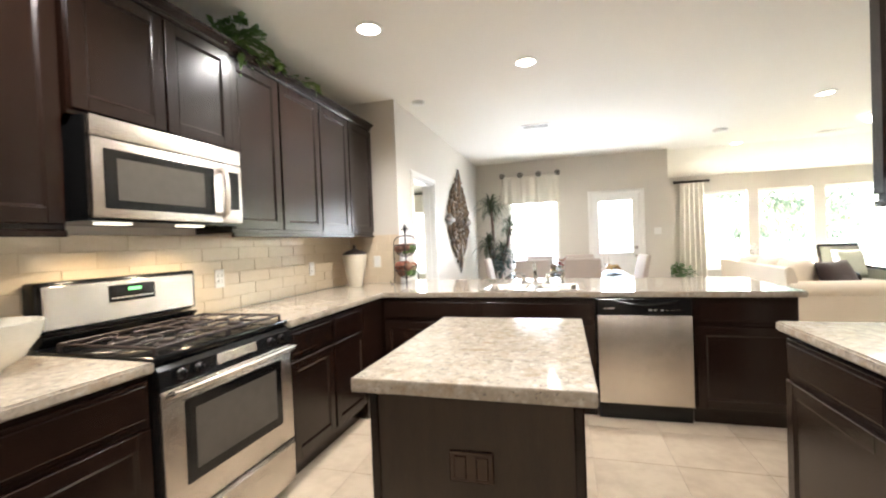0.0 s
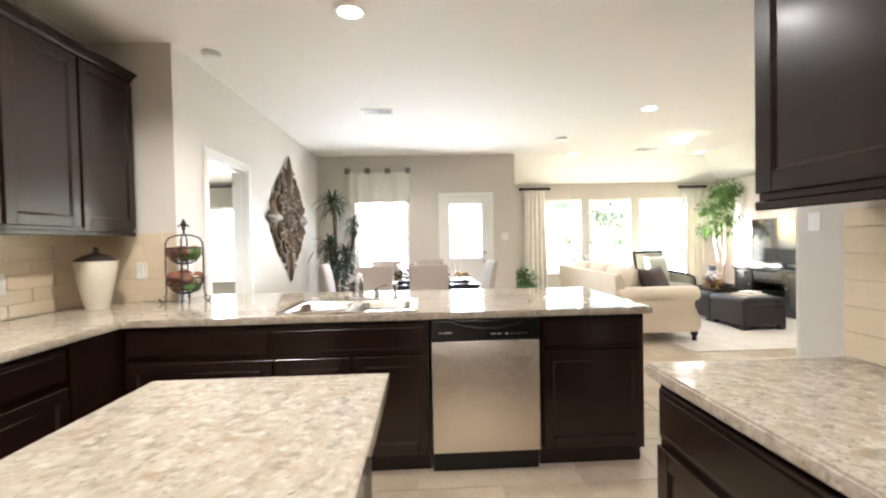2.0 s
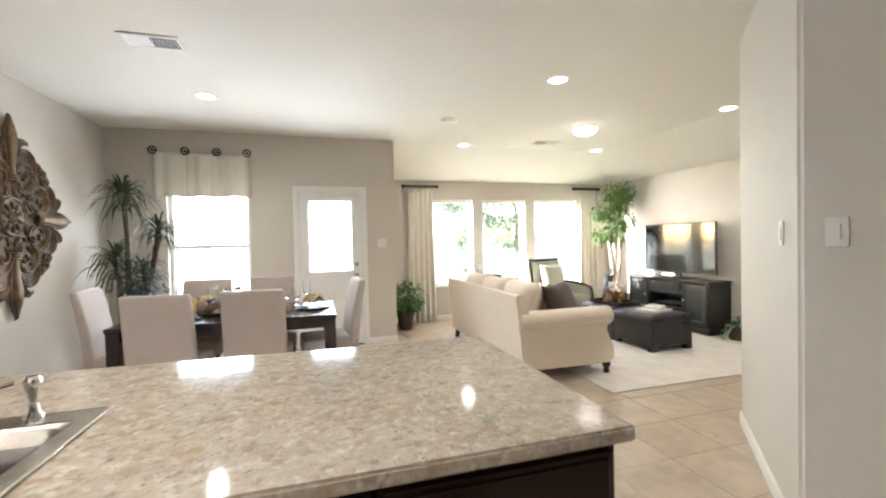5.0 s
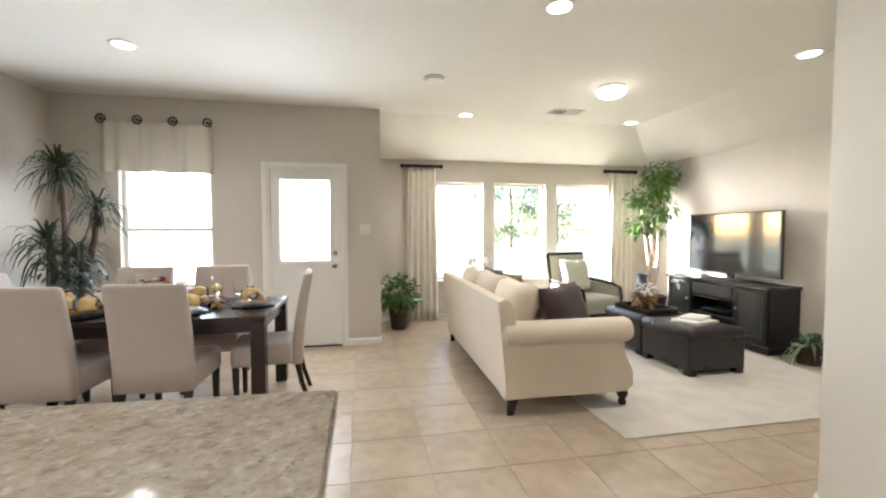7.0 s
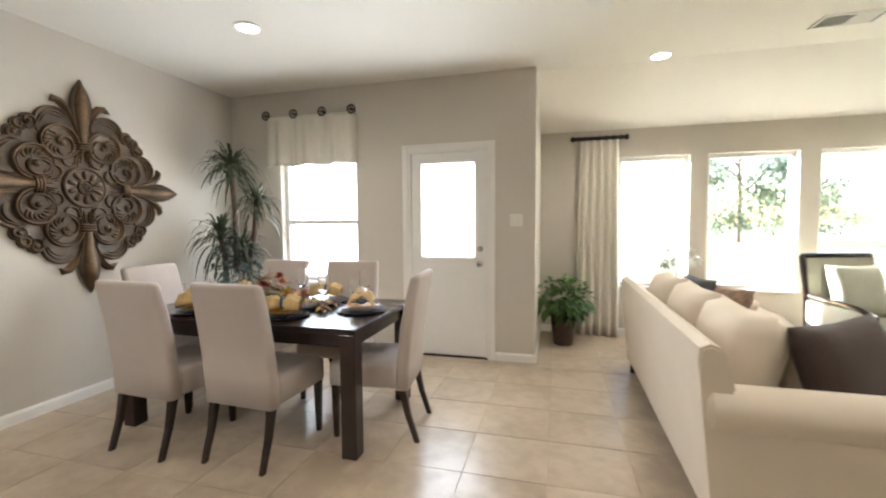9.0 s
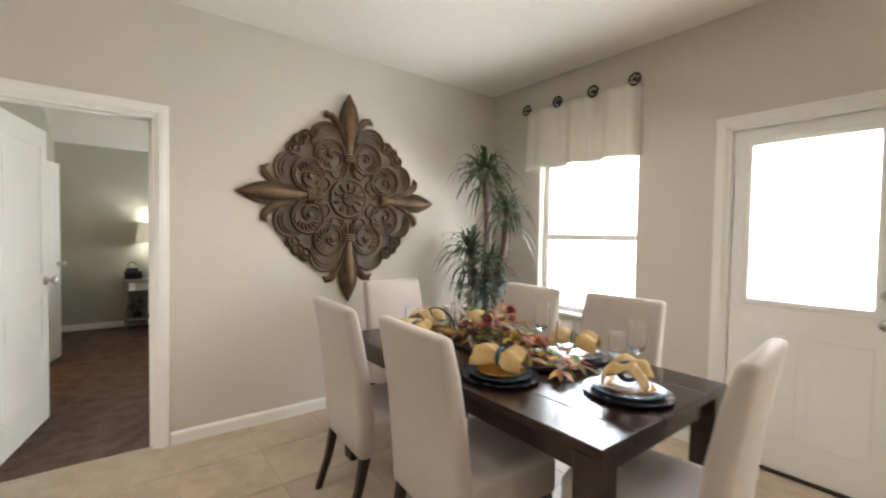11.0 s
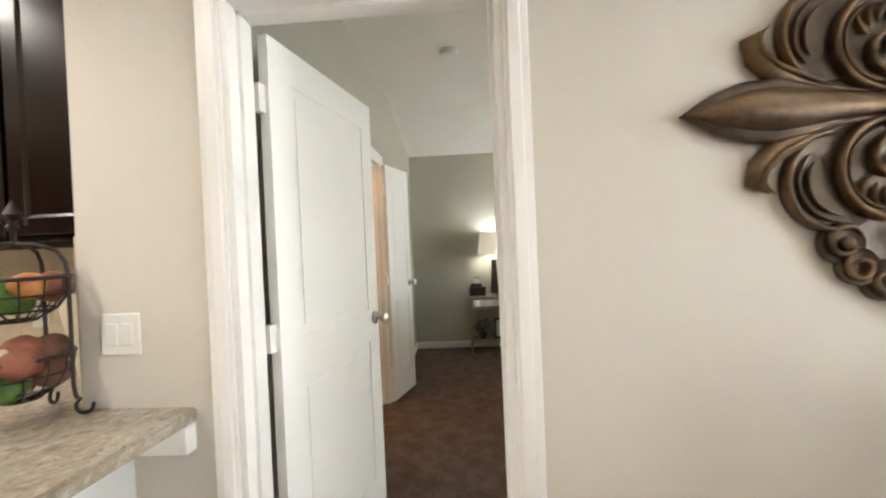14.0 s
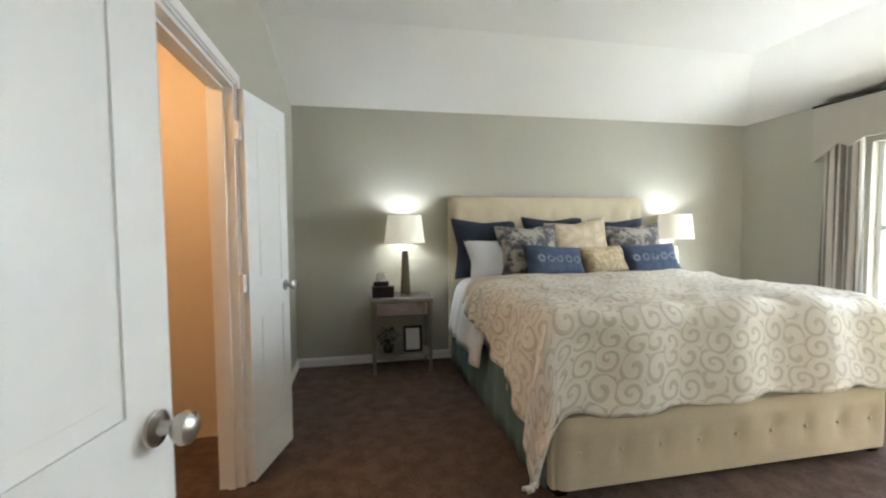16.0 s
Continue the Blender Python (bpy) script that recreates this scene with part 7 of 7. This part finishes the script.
def drape(x0, x1, head, side, foot, top, puff, seed, wob):
    """A bedcover over the top and the two sides; head, side: how far down it hangs at its head end and foot end, foot: the same at the foot end."""
    half, r = 1.06, 0.10
    def f(u, v):
        x = x0 + (x1 + foot - x0) * u
        s = (2 * v - 1) * (half + head + (side - head) * u ** 1.7)
        over = max(0.0, abs(s) - half + r)
        y = math.copysign(min(abs(s), half - r + r * math.sin(min(over / r, math.pi / 2)) + max(0, over - r * math.pi / 2) * 0.16), s)
        z = top - (r * (1 - math.cos(min(over / r, math.pi / 2))) + max(0, over - r * math.pi / 2) * 0.98)
        fo = max(0.0, x - x1)
        xx = min(x, x1 + r * math.sin(min(fo / r, math.pi / 2)) + max(0, fo - r * math.pi / 2) * 0.12) if fo > 0 else x
        z -= r * (1 - math.cos(min(fo / r, math.pi / 2))) + max(0, fo - r * math.pi / 2) * 0.95
        hang = min(1.0, over / 0.25)
        y += math.copysign(hang * (0.035 * math.sin(x * 9 + seed) + 0.02 * math.sin(x * 21)), s)
        z += puff * (noise.noise(Vector((x * 2.6, s * 2.6, seed))) + 0.5 * noise.noise(Vector((x * 7, s * 7, seed)))) * (1 - hang)
        z += 0.026 * math.exp(-((x - x0) / 0.07) ** 2) * (1 - hang)
        if fo > 0:
            xx += 0.025 * math.sin(s * 11 + seed) * min(1, fo / 0.2)
        return (xx, y, max(z, wob))
    return f


def cover(name, label, material, f, nu, nv, category, scale):
    bm = B()
    uv = bm.loops.layers.uv.new("uv")
    g = [[bm.verts.new(f(i / nu, j / nv)) for j in range(nv + 1)] for i in range(nu + 1)]
    for i in range(nu):
        for j in range(nv):
            fc = bm.faces.new((g[i][j], g[i + 1][j], g[i + 1][j + 1], g[i][j + 1]))
            for lp, (a, b) in zip(fc.loops, ((i, j), (i + 1, j), (i + 1, j + 1), (i, j + 1))):
                lp[uv].uv = (a / nu * scale[0], b / nv * scale[1])
    ob = solid(name, bm, material, label, category, smooth="all", m=pose(-5.47, BY, 0))
    md = ob.modifiers.new("thickness", "SOLIDIFY")
    md.thickness, md.offset = 0.02, 1
    return ob


cover("bed_sheet", "white bed sheet hanging below the quilt", WHITEF, drape(0.40, 1.35, 0.40, 0.45, 0.0, 0.83, 0.008, 3, 0.2), 24, 60, "sheet", (0.8, 2.6))
cover("folded_quilt", "cream quilt lining folded back near the pillows", PLAINQ, drape(0.78, 1.22, 0.14, 0.32, 0.0, 0.884, 0.014, 5, 0.2), 20, 70, "quilt", (0.8, 3.2))
cover("bed_quilt", "cream quilt with beige swirl pattern over the bed", SWIRL, drape(1.10, 2.20, 0.24, 0.76, 0.56, 0.905, 0.042, 8, 0.10), 84, 100, "quilt", (1.66 * 1.12, 3.4 * 1.12))

PALEB = mat("pale_blue_thread", (0.26, 0.30, 0.38), (0.20, 0.24, 0.31), 30, 0.8)
PIL = [("navy pillow against the headboard", 0.18, -0.72, 1.13, 0.68, 0.58, 76, NAVY), ("navy pillow against the headboard", 0.18, 0.02, 1.15, 0.68, 0.58, 76, NAVY), ("navy pillow against the headboard", 0.18, 0.70, 1.13, 0.66, 0.58, 76, NAVY),
       ("white pillow with floral edge", 0.36, -0.70, 1.02, 0.52, 0.44, 60, WHITEF), ("grey printed pillow on the bed", 0.43, -0.38, 1.10, 0.60, 0.54, 66, GREYF), ("cream satin pillow on the bed", 0.38, 0.18, 1.13, 0.62, 0.56, 70, CREAMF), ("grey printed pillow on the bed", 0.43, 0.76, 1.10, 0.60, 0.54, 66, GREYF),
       ("small blue woven lumbar pillow", 0.64, -0.22, 1.01, 0.60, 0.33, 62, BLUEF), ("small gold damask lumbar pillow", 0.60, 0.30, 1.00, 0.48, 0.32, 62, GOLDF), ("small blue woven lumbar pillow", 0.64, 0.76, 1.01, 0.56, 0.33, 62, BLUEF)]
for lab, x, y, z, w, h, tilt, m_ in PIL:
    pw = solid("pillow", cushion(B(), w * 1.04, h * 1.04, 0.19, None, 14, 0.62, 0.15), m_, lab, "pillow", smooth="all", group="pillows on the bed", m=pose(-5.47 + x, BY + y, z, 0, 0, 90 + 7 * math.sin(y * 23)) @ pose(0, 0, 0, tilt, 0, 0) @ pose(0, 0, 0, 0, 0, 5 * math.sin(y * 9)))
    if m_ is BLUEF:
        for k in range(5):
            x = (k - 2) * 0.088
            up = 0.095 * (1 - (x / (w * 0.52)) ** 4) ** 0.62
            bm = B()
            for r in (0.034, 0.020):
                tube(bm, [(x + r * math.cos(2 * math.pi * q / 18), r * math.sin(2 * math.pi * q / 18), up + 0.002) for q in range(19)], 0.0045, 5, False)
            for q in range(8):
                tube(bm, [(x + 0.022 * math.cos(q * math.pi / 4), 0.022 * math.sin(q * math.pi / 4), up + 0.002), (x + 0.033 * math.cos(q * math.pi / 4), 0.033 * math.sin(q * math.pi / 4), up + 0.001)], 0.003, 5)
            part("embroidered_circle", bm, PALEB, pw, "pale blue embroidered circle", smooth="all")

SILVER = mat("silver_leaf_paint", (0.38, 0.35, 0.31), (0.28, 0.255, 0.22), 14, 0.32, 0.6, bump=0.2, bscale=80)
MIRROR = mat("mirror_glass", (0.80, 0.80, 0.80), (0.79, 0.79, 0.79), 3, 0.04, 1.0, rvar=0.02)
SHADE = bpy.data.materials.new("lamp_shade")
SHADE.use_nodes = True
sb = SHADE.node_tree.nodes["Principled BSDF"]
sb.inputs["Base Color"].default_value = (0.85, 0.80, 0.66, 1)
sb.inputs["Roughness"].default_value = 0.9
sb.inputs["Emission Color"].default_value = (1.0, 0.90, 0.68, 1)
sb.inputs["Emission Strength"].default_value = 0.03


def nightstand(y):
    n = thing("nightstand", "silver mirrored nightstand with one drawer", "nightstand", pose(-5.29, y, 0, 0, 0, 90), "bedroom nightstands")
    w, d, h = 0.58, 0.36, 0.69
    part("top", box(B(), -w / 2, -d / 2, h - 0.022, w / 2, d / 2, h, 0.005, 1), SILVER, n)
    for sx in (-1, 1):
        for sy in (-1, 1):
            part("leg", loft(B(), [rrect(sx * (w / 2 - 0.03), sy * (d / 2 - 0.03), 0.026, 0.026, 0.003, 0, 1), rrect(sx * (w / 2 - 0.03), sy * (d / 2 - 0.03), 0.045, 0.045, 0.003, h - 0.023, 1)]), SILVER, n)
    part("case", box(B(), -w / 2 + 0.05, -d / 2 + 0.02, h - 0.16, w / 2 - 0.05, d / 2 - 0.01, h - 0.023), SILVER, n)
    dr = part("drawer", box(B(), -w / 2 + 0.06, -d / 2 + 0.006, h - 0.15, w / 2 - 0.06, -d / 2 + 0.0195, h - 0.035, 0.004, 1), MIRROR, n, "mirrored drawer front")
    part("drawer_knob", lathe(B(), [(0.012, 0), (0.012, 0.012), (0, 0.016)], (0, 0, 0), 12), NICKEL, dr, m=pose(0, -d / 2 + 0.005, h - 0.092, 90))
    part("shelf", box(B(), -w / 2 + 0.02, -d / 2 + 0.02, 0.135, w / 2 - 0.02, d / 2 - 0.02, 0.155, 0.003, 1), SILVER, n)
    return n


def table_lamp(y, x=-5.30):
    l = thing("table_lamp", "mirrored column table lamp with cream shade switched on", "lamp", pose(x, y, 0.6905), "bedside lamps")
    part("base", loft(B(), [rrect(0, 0, 0.11, 0.11, 0.006, 0, 1), rrect(0, 0, 0.11, 0.11, 0.006, 0.022, 1)]), NICKEL, l)
    part("column", loft(B(), [rrect(0, 0, 0.095, 0.095, 0.006, 0.023, 1), rrect(0, 0, 0.055, 0.055, 0.006, 0.43, 1)]), mat("smoked_mirror", (0.17, 0.15, 0.11), (0.15, 0.13, 0.095), 3, 0.10, 0.9, rvar=0.03), l, "tapered smoked mirror column")
    part("stem", tube(B(), [(0, 0, 0.43), (0, 0, 0.72)], 0.006, 8), NICKEL, l)
    bm = B()
    n = 32
    for r0, r1 in ((0.192, 0.160), (0.189, 0.157)):
        a = ring(bm, Vector((0, 0, 0.505)), Vector((1, 0, 0)), Vector((0, 1, 0)), r0, n)
        b = ring(bm, Vector((0, 0, 0.77)), Vector((1, 0, 0)), Vector((0, 1, 0)), r1, n)
        for k in range(n):
            bm.faces.new((a[k], a[(k + 1) % n], b[(k + 1) % n], b[k]))
    part("shade", bm, SHADE, l, "cream fabric drum shade, lit", smooth=True)
    bm = B()
    bmesh.ops.create_icosphere(bm, subdivisions=2, radius=0.03, matrix=Matrix.Translation((0, 0, 0.62)))
    part("bulb", bm, glow("bulb_glow", (1, 0.92, 0.8), 1.0), l, "lit bulb")
    lamp("bedside_bulb", "POINT", 1.0, pose(x, y, 0.6905 + 0.665), (0.88, 0.93, 1.0), soft=0.03)


nightstand(5.155)
table_lamp(5.20)
nightstand(8.15)
table_lamp(8.15)
bx = thing("clock_box", "dark decorative boxes stacked on the nightstand", "box", pose(-5.27, 4.985, 0.6905))
part("box_body", box(B(), -0.06, -0.10, 0, 0.06, 0.10, 0.085, 0.005, 1), RODM, bx)
part("box_lid", box(B(), -0.064, -0.104, 0.0855, 0.064, 0.104, 0.105, 0.004, 1), RODM, bx)
bt = thing("small_box", "small dark box with a looped bird ornament", "ornament", pose(-5.27, 4.97, 0.796))
part("box_body", box(B(), -0.04, -0.07, 0, 0.04, 0.07, 0.045, 0.004, 1), BLACKWOOD, bt)
part("loop", tube(B(), [(0, 0.045 * math.cos(2 * math.pi * k / 16), 0.085 + 0.04 * math.sin(2 * math.pi * k / 16)) for k in range(17)], 0.006, 6, False), NICKEL, bt, smooth=True)
pf = thing("picture_frame", "dark framed picture on the nightstand shelf", "picture frame", pose(-5.24, 5.26, 0.156, -8, 0, 90))
bm = B()
for x0, x1, z0, z1 in ((-0.09, -0.065, 0, 0.25), (0.065, 0.09, 0, 0.25), (-0.065, 0.065, 0, 0.025), (-0.065, 0.065, 0.225, 0.25)):
    box(bm, x0, -0.012, z0, x1, 0.012, z1, 0.003, 1)
part("frame", bm, BLACKWOOD, pf)
part("print", box(B(), -0.065, -0.004, 0.025, 0.065, 0.010, 0.225), PAPER, pf)
fl2 = thing("small_plant", "small dark green plant on the nightstand shelf", "plant", pose(-5.28, 5.03, 0.156))
part("pot", lathe(B(), [(0.04, 0), (0.055, 0.07), (0.045, 0.07), (0, 0.06)], seg=16), PLANTER, fl2, smooth=True)
bm = B()
leafy(bm, (0, 0, 0.15), 0.09, 90, 0.06, 0.025, rnd, 1.0)
part("leaves", bm, LEAF_D, fl2, kind="stuff")

# bedroom window dressing
CORN = mat("cornice_fabric", (0.50, 0.47, 0.40), (0.46, 0.43, 0.365), 4, 0.85, bump=0.2, bscale=240)
co = thing("window_cornice", "greige upholstered window cornice with pointed hem", "cornice", pose(0, BY1, 0))
C0, C1 = -4.60, -2.25
prof = [(C0, 2.44), (C0, 1.93), (C0 + 0.10, 1.99), (C0 + 0.22, 2.08), (C0 + 0.30, 2.03), (C0 + 0.42, 2.09), (C1 - 0.42, 2.09), (C1 - 0.30, 2.03), (C1 - 0.22, 2.08), (C1 - 0.10, 1.99), (C1, 1.93), (C1, 2.44)]
part("front_board", prism(B(), prof, "y", -0.16, -0.145), CORN, co)
for x0, x1 in ((C0, C0 + 0.015), (C1 - 0.015, C1)):
    part("side_board", box(B(), x0, -0.1445, 1.93, x1, -0.001, 2.44), CORN, co)
part("top_rail", box(B(), C0 - 0.01, -0.17, 2.4405, C1 + 0.01, -0.001, 2.46, 0.003, 1), DARKWOOD, co, "dark top rail")
STRIPE = bpy.data.materials.new("striped_drape")
STRIPE.use_nodes = True
nt = STRIPE.node_tree
tcn = nt.nodes.new("ShaderNodeTexCoord")
wv = nt.nodes.new("ShaderNodeTexWave")
wv.inputs["Scale"].default_value = 5.2
li = nt.links
li.new(tcn.outputs["Object"], wv.inputs["Vector"])
rp = nt.nodes.new("ShaderNodeValToRGB")
rp.color_ramp.elements[0].position, rp.color_ramp.elements[1].position = 0.45, 0.55
rp.color_ramp.elements[0].color, rp.color_ramp.elements[1].color = (0.20, 0.185, 0.16, 1), (0.62, 0.58, 0.50, 1)
li.new(wv.outputs[0], rp.inputs[0])
li.new(rp.outputs[0], nt.nodes["Principled BSDF"].inputs["Base Color"])
nt.nodes["Principled BSDF"].inputs["Roughness"].default_value = 0.85
curtain("striped_drape", "grey and cream striped drape under the cornice", -4.57, -4.20, BY1 - 0.085, 0.01, 2.2, 4, 0.025, STRIPE)
curtain("striped_drape", "grey and cream striped drape under the cornice", -2.62, -2.28, BY1 - 0.085, 0.01, 2.2, 4, 0.025, STRIPE)
# closet light
lamp("closet_lamp", "POINT", 2.2, pose(-3.2, 3.45, 2.3), (1.0, 0.60, 0.28), soft=0.1)


# ---- outdoors ----
GRASS = mat("lawn", (0.30, 0.30, 0.15), (0.22, 0.23, 0.11), 0.6, 0.95, bump=0.6, bscale=40, fine=18)
solid("ground", box(B(), -300, -300, -0.5, 300, 300, -0.16), GRASS, "sunlit green lawn behind the house", "lawn", "structure")
PATIO = mat("patio_concrete", (0.52, 0.50, 0.46), (0.46, 0.44, 0.40), 3.0, 0.9, bump=0.3, bscale=60)
solid("patio", box(B(), -1.4, YB + 0.16, -0.16, 2.0, 10.8, -0.06), PATIO, "pale concrete patio slab", "patio", "structure")
TREELEAF = mat("tree_leaf", (0.11, 0.135, 0.095), (0.08, 0.10, 0.07), 4.0, 0.6)
nt = TREELEAF.node_tree
tr = nt.nodes.new("ShaderNodeBsdfTranslucent")
tr.inputs["Color"].default_value = (0.22, 0.27, 0.20, 1)
ms = nt.nodes.new("ShaderNodeMixShader")
ms.inputs[0].default_value = 0.5
nt.links.new(nt.nodes["Principled BSDF"].outputs[0], ms.inputs[1])
nt.links.new(tr.outputs[0], ms.inputs[2])
nt.links.new(ms.outputs[0], [x for x in nt.nodes if x.type == "OUTPUT_MATERIAL"][0].inputs["Surface"])
rnd = random.Random(77)


def tree(x, y, h, r):
    t = thing("tree", "leafy green yard tree beyond the lawn", "tree", pose(x, y, -0.16), "yard trees")
    part("trunk", tube(B(), [(0, 0, 0), (0.05, 0, h * 0.3), (-0.05, 0.1, h * 0.55), (0, 0, h * 0.85)], [0.16, 0.13, 0.09, 0.03], 10), BARK, t, smooth=True)
    for k in range(5):
        a = k * 1.26
        part("limb", tube(B(), [(0, 0, h * (0.32 + 0.06 * k)), (r * 0.35 * math.cos(a), r * 0.35 * math.sin(a), h * (0.48 + 0.05 * k)), (r * 0.8 * math.cos(a), r * 0.8 * math.sin(a), h * (0.58 + 0.05 * k))], [0.09, 0.06, 0.02], 7), BARK, t, smooth=True)
    bm = B()
    for k in range(34):
        a, q = rnd.uniform(0, 6.28), rnd.uniform(0.15, 0.9)
        leafy(bm, (r * q * math.cos(a), r * q * math.sin(a), h * rnd.uniform(0.12, 0.95)), r * rnd.uniform(0.24, 0.40), 190, 0.30, 0.17, rnd, 0.6)
    part("crown", bm, TREELEAF, t, kind="stuff")


for x, y, h, r in ((15.2, 39.0, 10.5, 4.7), (20.6, 41.0, 11.0, 4.6)):
    tree(x, y, h, r)

# ---- tiles ----
def tile_mesh(name, w, d, t, bev, material):
    bm = box(B(), -w / 2, -d / 2, -t, w / 2, d / 2, 0)
    top = [e for e in bm.edges if all(abs(v.co.z) < 1e-6 for v in e.verts)]
    bmesh.ops.bevel(bm, geom=top, offset=bev, segments=1, affect="EDGES")
    me = bpy.data.meshes.new(name)
    bm.to_mesh(me)
    bm.free()
    me.materials.append(material)
    return me


TS = 0.446
near, far = [], []
ix0, ix1 = -5, 16
for i in range(ix0, ix1):
    for j in range(-16, 9):
        cx, cy = 0.10 + (i + 0.5) * TS, 5.53 + (j + 0.5) * TS
        x0, x1, y0, y1 = cx - TS / 2, cx + TS / 2, cy - TS / 2, cy + TS / 2
        lim_y = YB if x1 < XC + 0.02 else YL
        lim_x = XW if y0 > YJ - 0.1 else XK
        x0, x1, y0, y1 = max(x0, lim_x), min(x1, XR), max(y0, -1.9), min(y1, lim_y)
        if x0 < XC < x1 and y1 > YB:
            y1 = YB if cx < XC else y1
        if x1 - x0 < 0.03 or y1 - y0 < 0.03:
            continue
        full = abs(x1 - x0 - TS) < 1e-6 and abs(y1 - y0 - TS) < 1e-6
        seen = full and cx < 4.6 and cy > 2.0
        (near if seen and len(near) < 300 else far).append((x0, x1, y0, y1))
me = tile_mesh("tile", TS - 0.004, TS - 0.004, 0.007, 0.0012, TILE)
for x0, x1, y0, y1 in near:
    t = new("tile", me)
    t.parent = FLOOR
    t.location = ((x0 + x1) / 2, (y0 + y1) / 2, 0)
bm = B()
for x0, x1, y0, y1 in far:
    box(bm, x0 + 0.0025, y0 + 0.0025, -0.007, x1 - 0.0025, y1 - 0.0025, 0)
part("tiles", bm, TILE, FLOOR, kind="stuff")

# backsplash
BW, BHT = 0.305, 0.0825


def backsplash(name, m, length, z0, z1):
    """Running-bond tiles in x, z that face -y."""
    s = tagged(thing(name, "cream running-bond tile backsplash", "backsplash", m), kind="structure")
    part("grout", box(B(), 0, -0.006, z0, length, -0.001, z1), BSGROUT, s)
    meshes = {}
    rows = int(math.ceil((z1 - z0) / BHT))
    for r in range(rows):
        a, b = z0 + r * BHT, min(z0 + (r + 1) * BHT, z1)
        x = -BW / 2 * (r % 2)
        while x < length:
            p, q = max(x, 0), min(x + BW, length)
            if q - p > 0.02 and b - a > 0.015:
                key = (round(q - p, 3), round(b - a, 3))
                if key not in meshes:
                    bm = box(B(), -key[0] / 2 + 0.0015, -0.010, -key[1] / 2 + 0.0015, key[0] / 2 - 0.0015, -0.002, key[1] / 2 - 0.0015)
                    es = [e for e in bm.edges if all(v.co.y < -0.009 for v in e.verts)]
                    bmesh.ops.bevel(bm, geom=es, offset=0.0012, segments=1, affect="EDGES")
                    mm = bpy.data.meshes.new("tile")
                    bm.to_mesh(mm)
                    bm.free()
                    mm.materials.append(BSTILE)
                    meshes[key] = mm
                t = new("tile", meshes[key])
                t.parent = s
                t.location = ((p + q) / 2, 0, (a + b) / 2)
            x += BW
    return s


backsplash("backsplash_west", pose(XK, -0.85, 0, 0, 0, 90), YJ + 0.85 - 0.011, COUNTER + 0.001, 1.41)
backsplash("backsplash_return", pose(XK + 0.011, YJ, 0), XW - XK - 0.012, COUNTER + 0.001, 1.41)
backsplash("backsplash_east", pose(1.95, 1.94, 0, 0, 0, -90), 2.75, COUNTER + 0.001, 1.385)
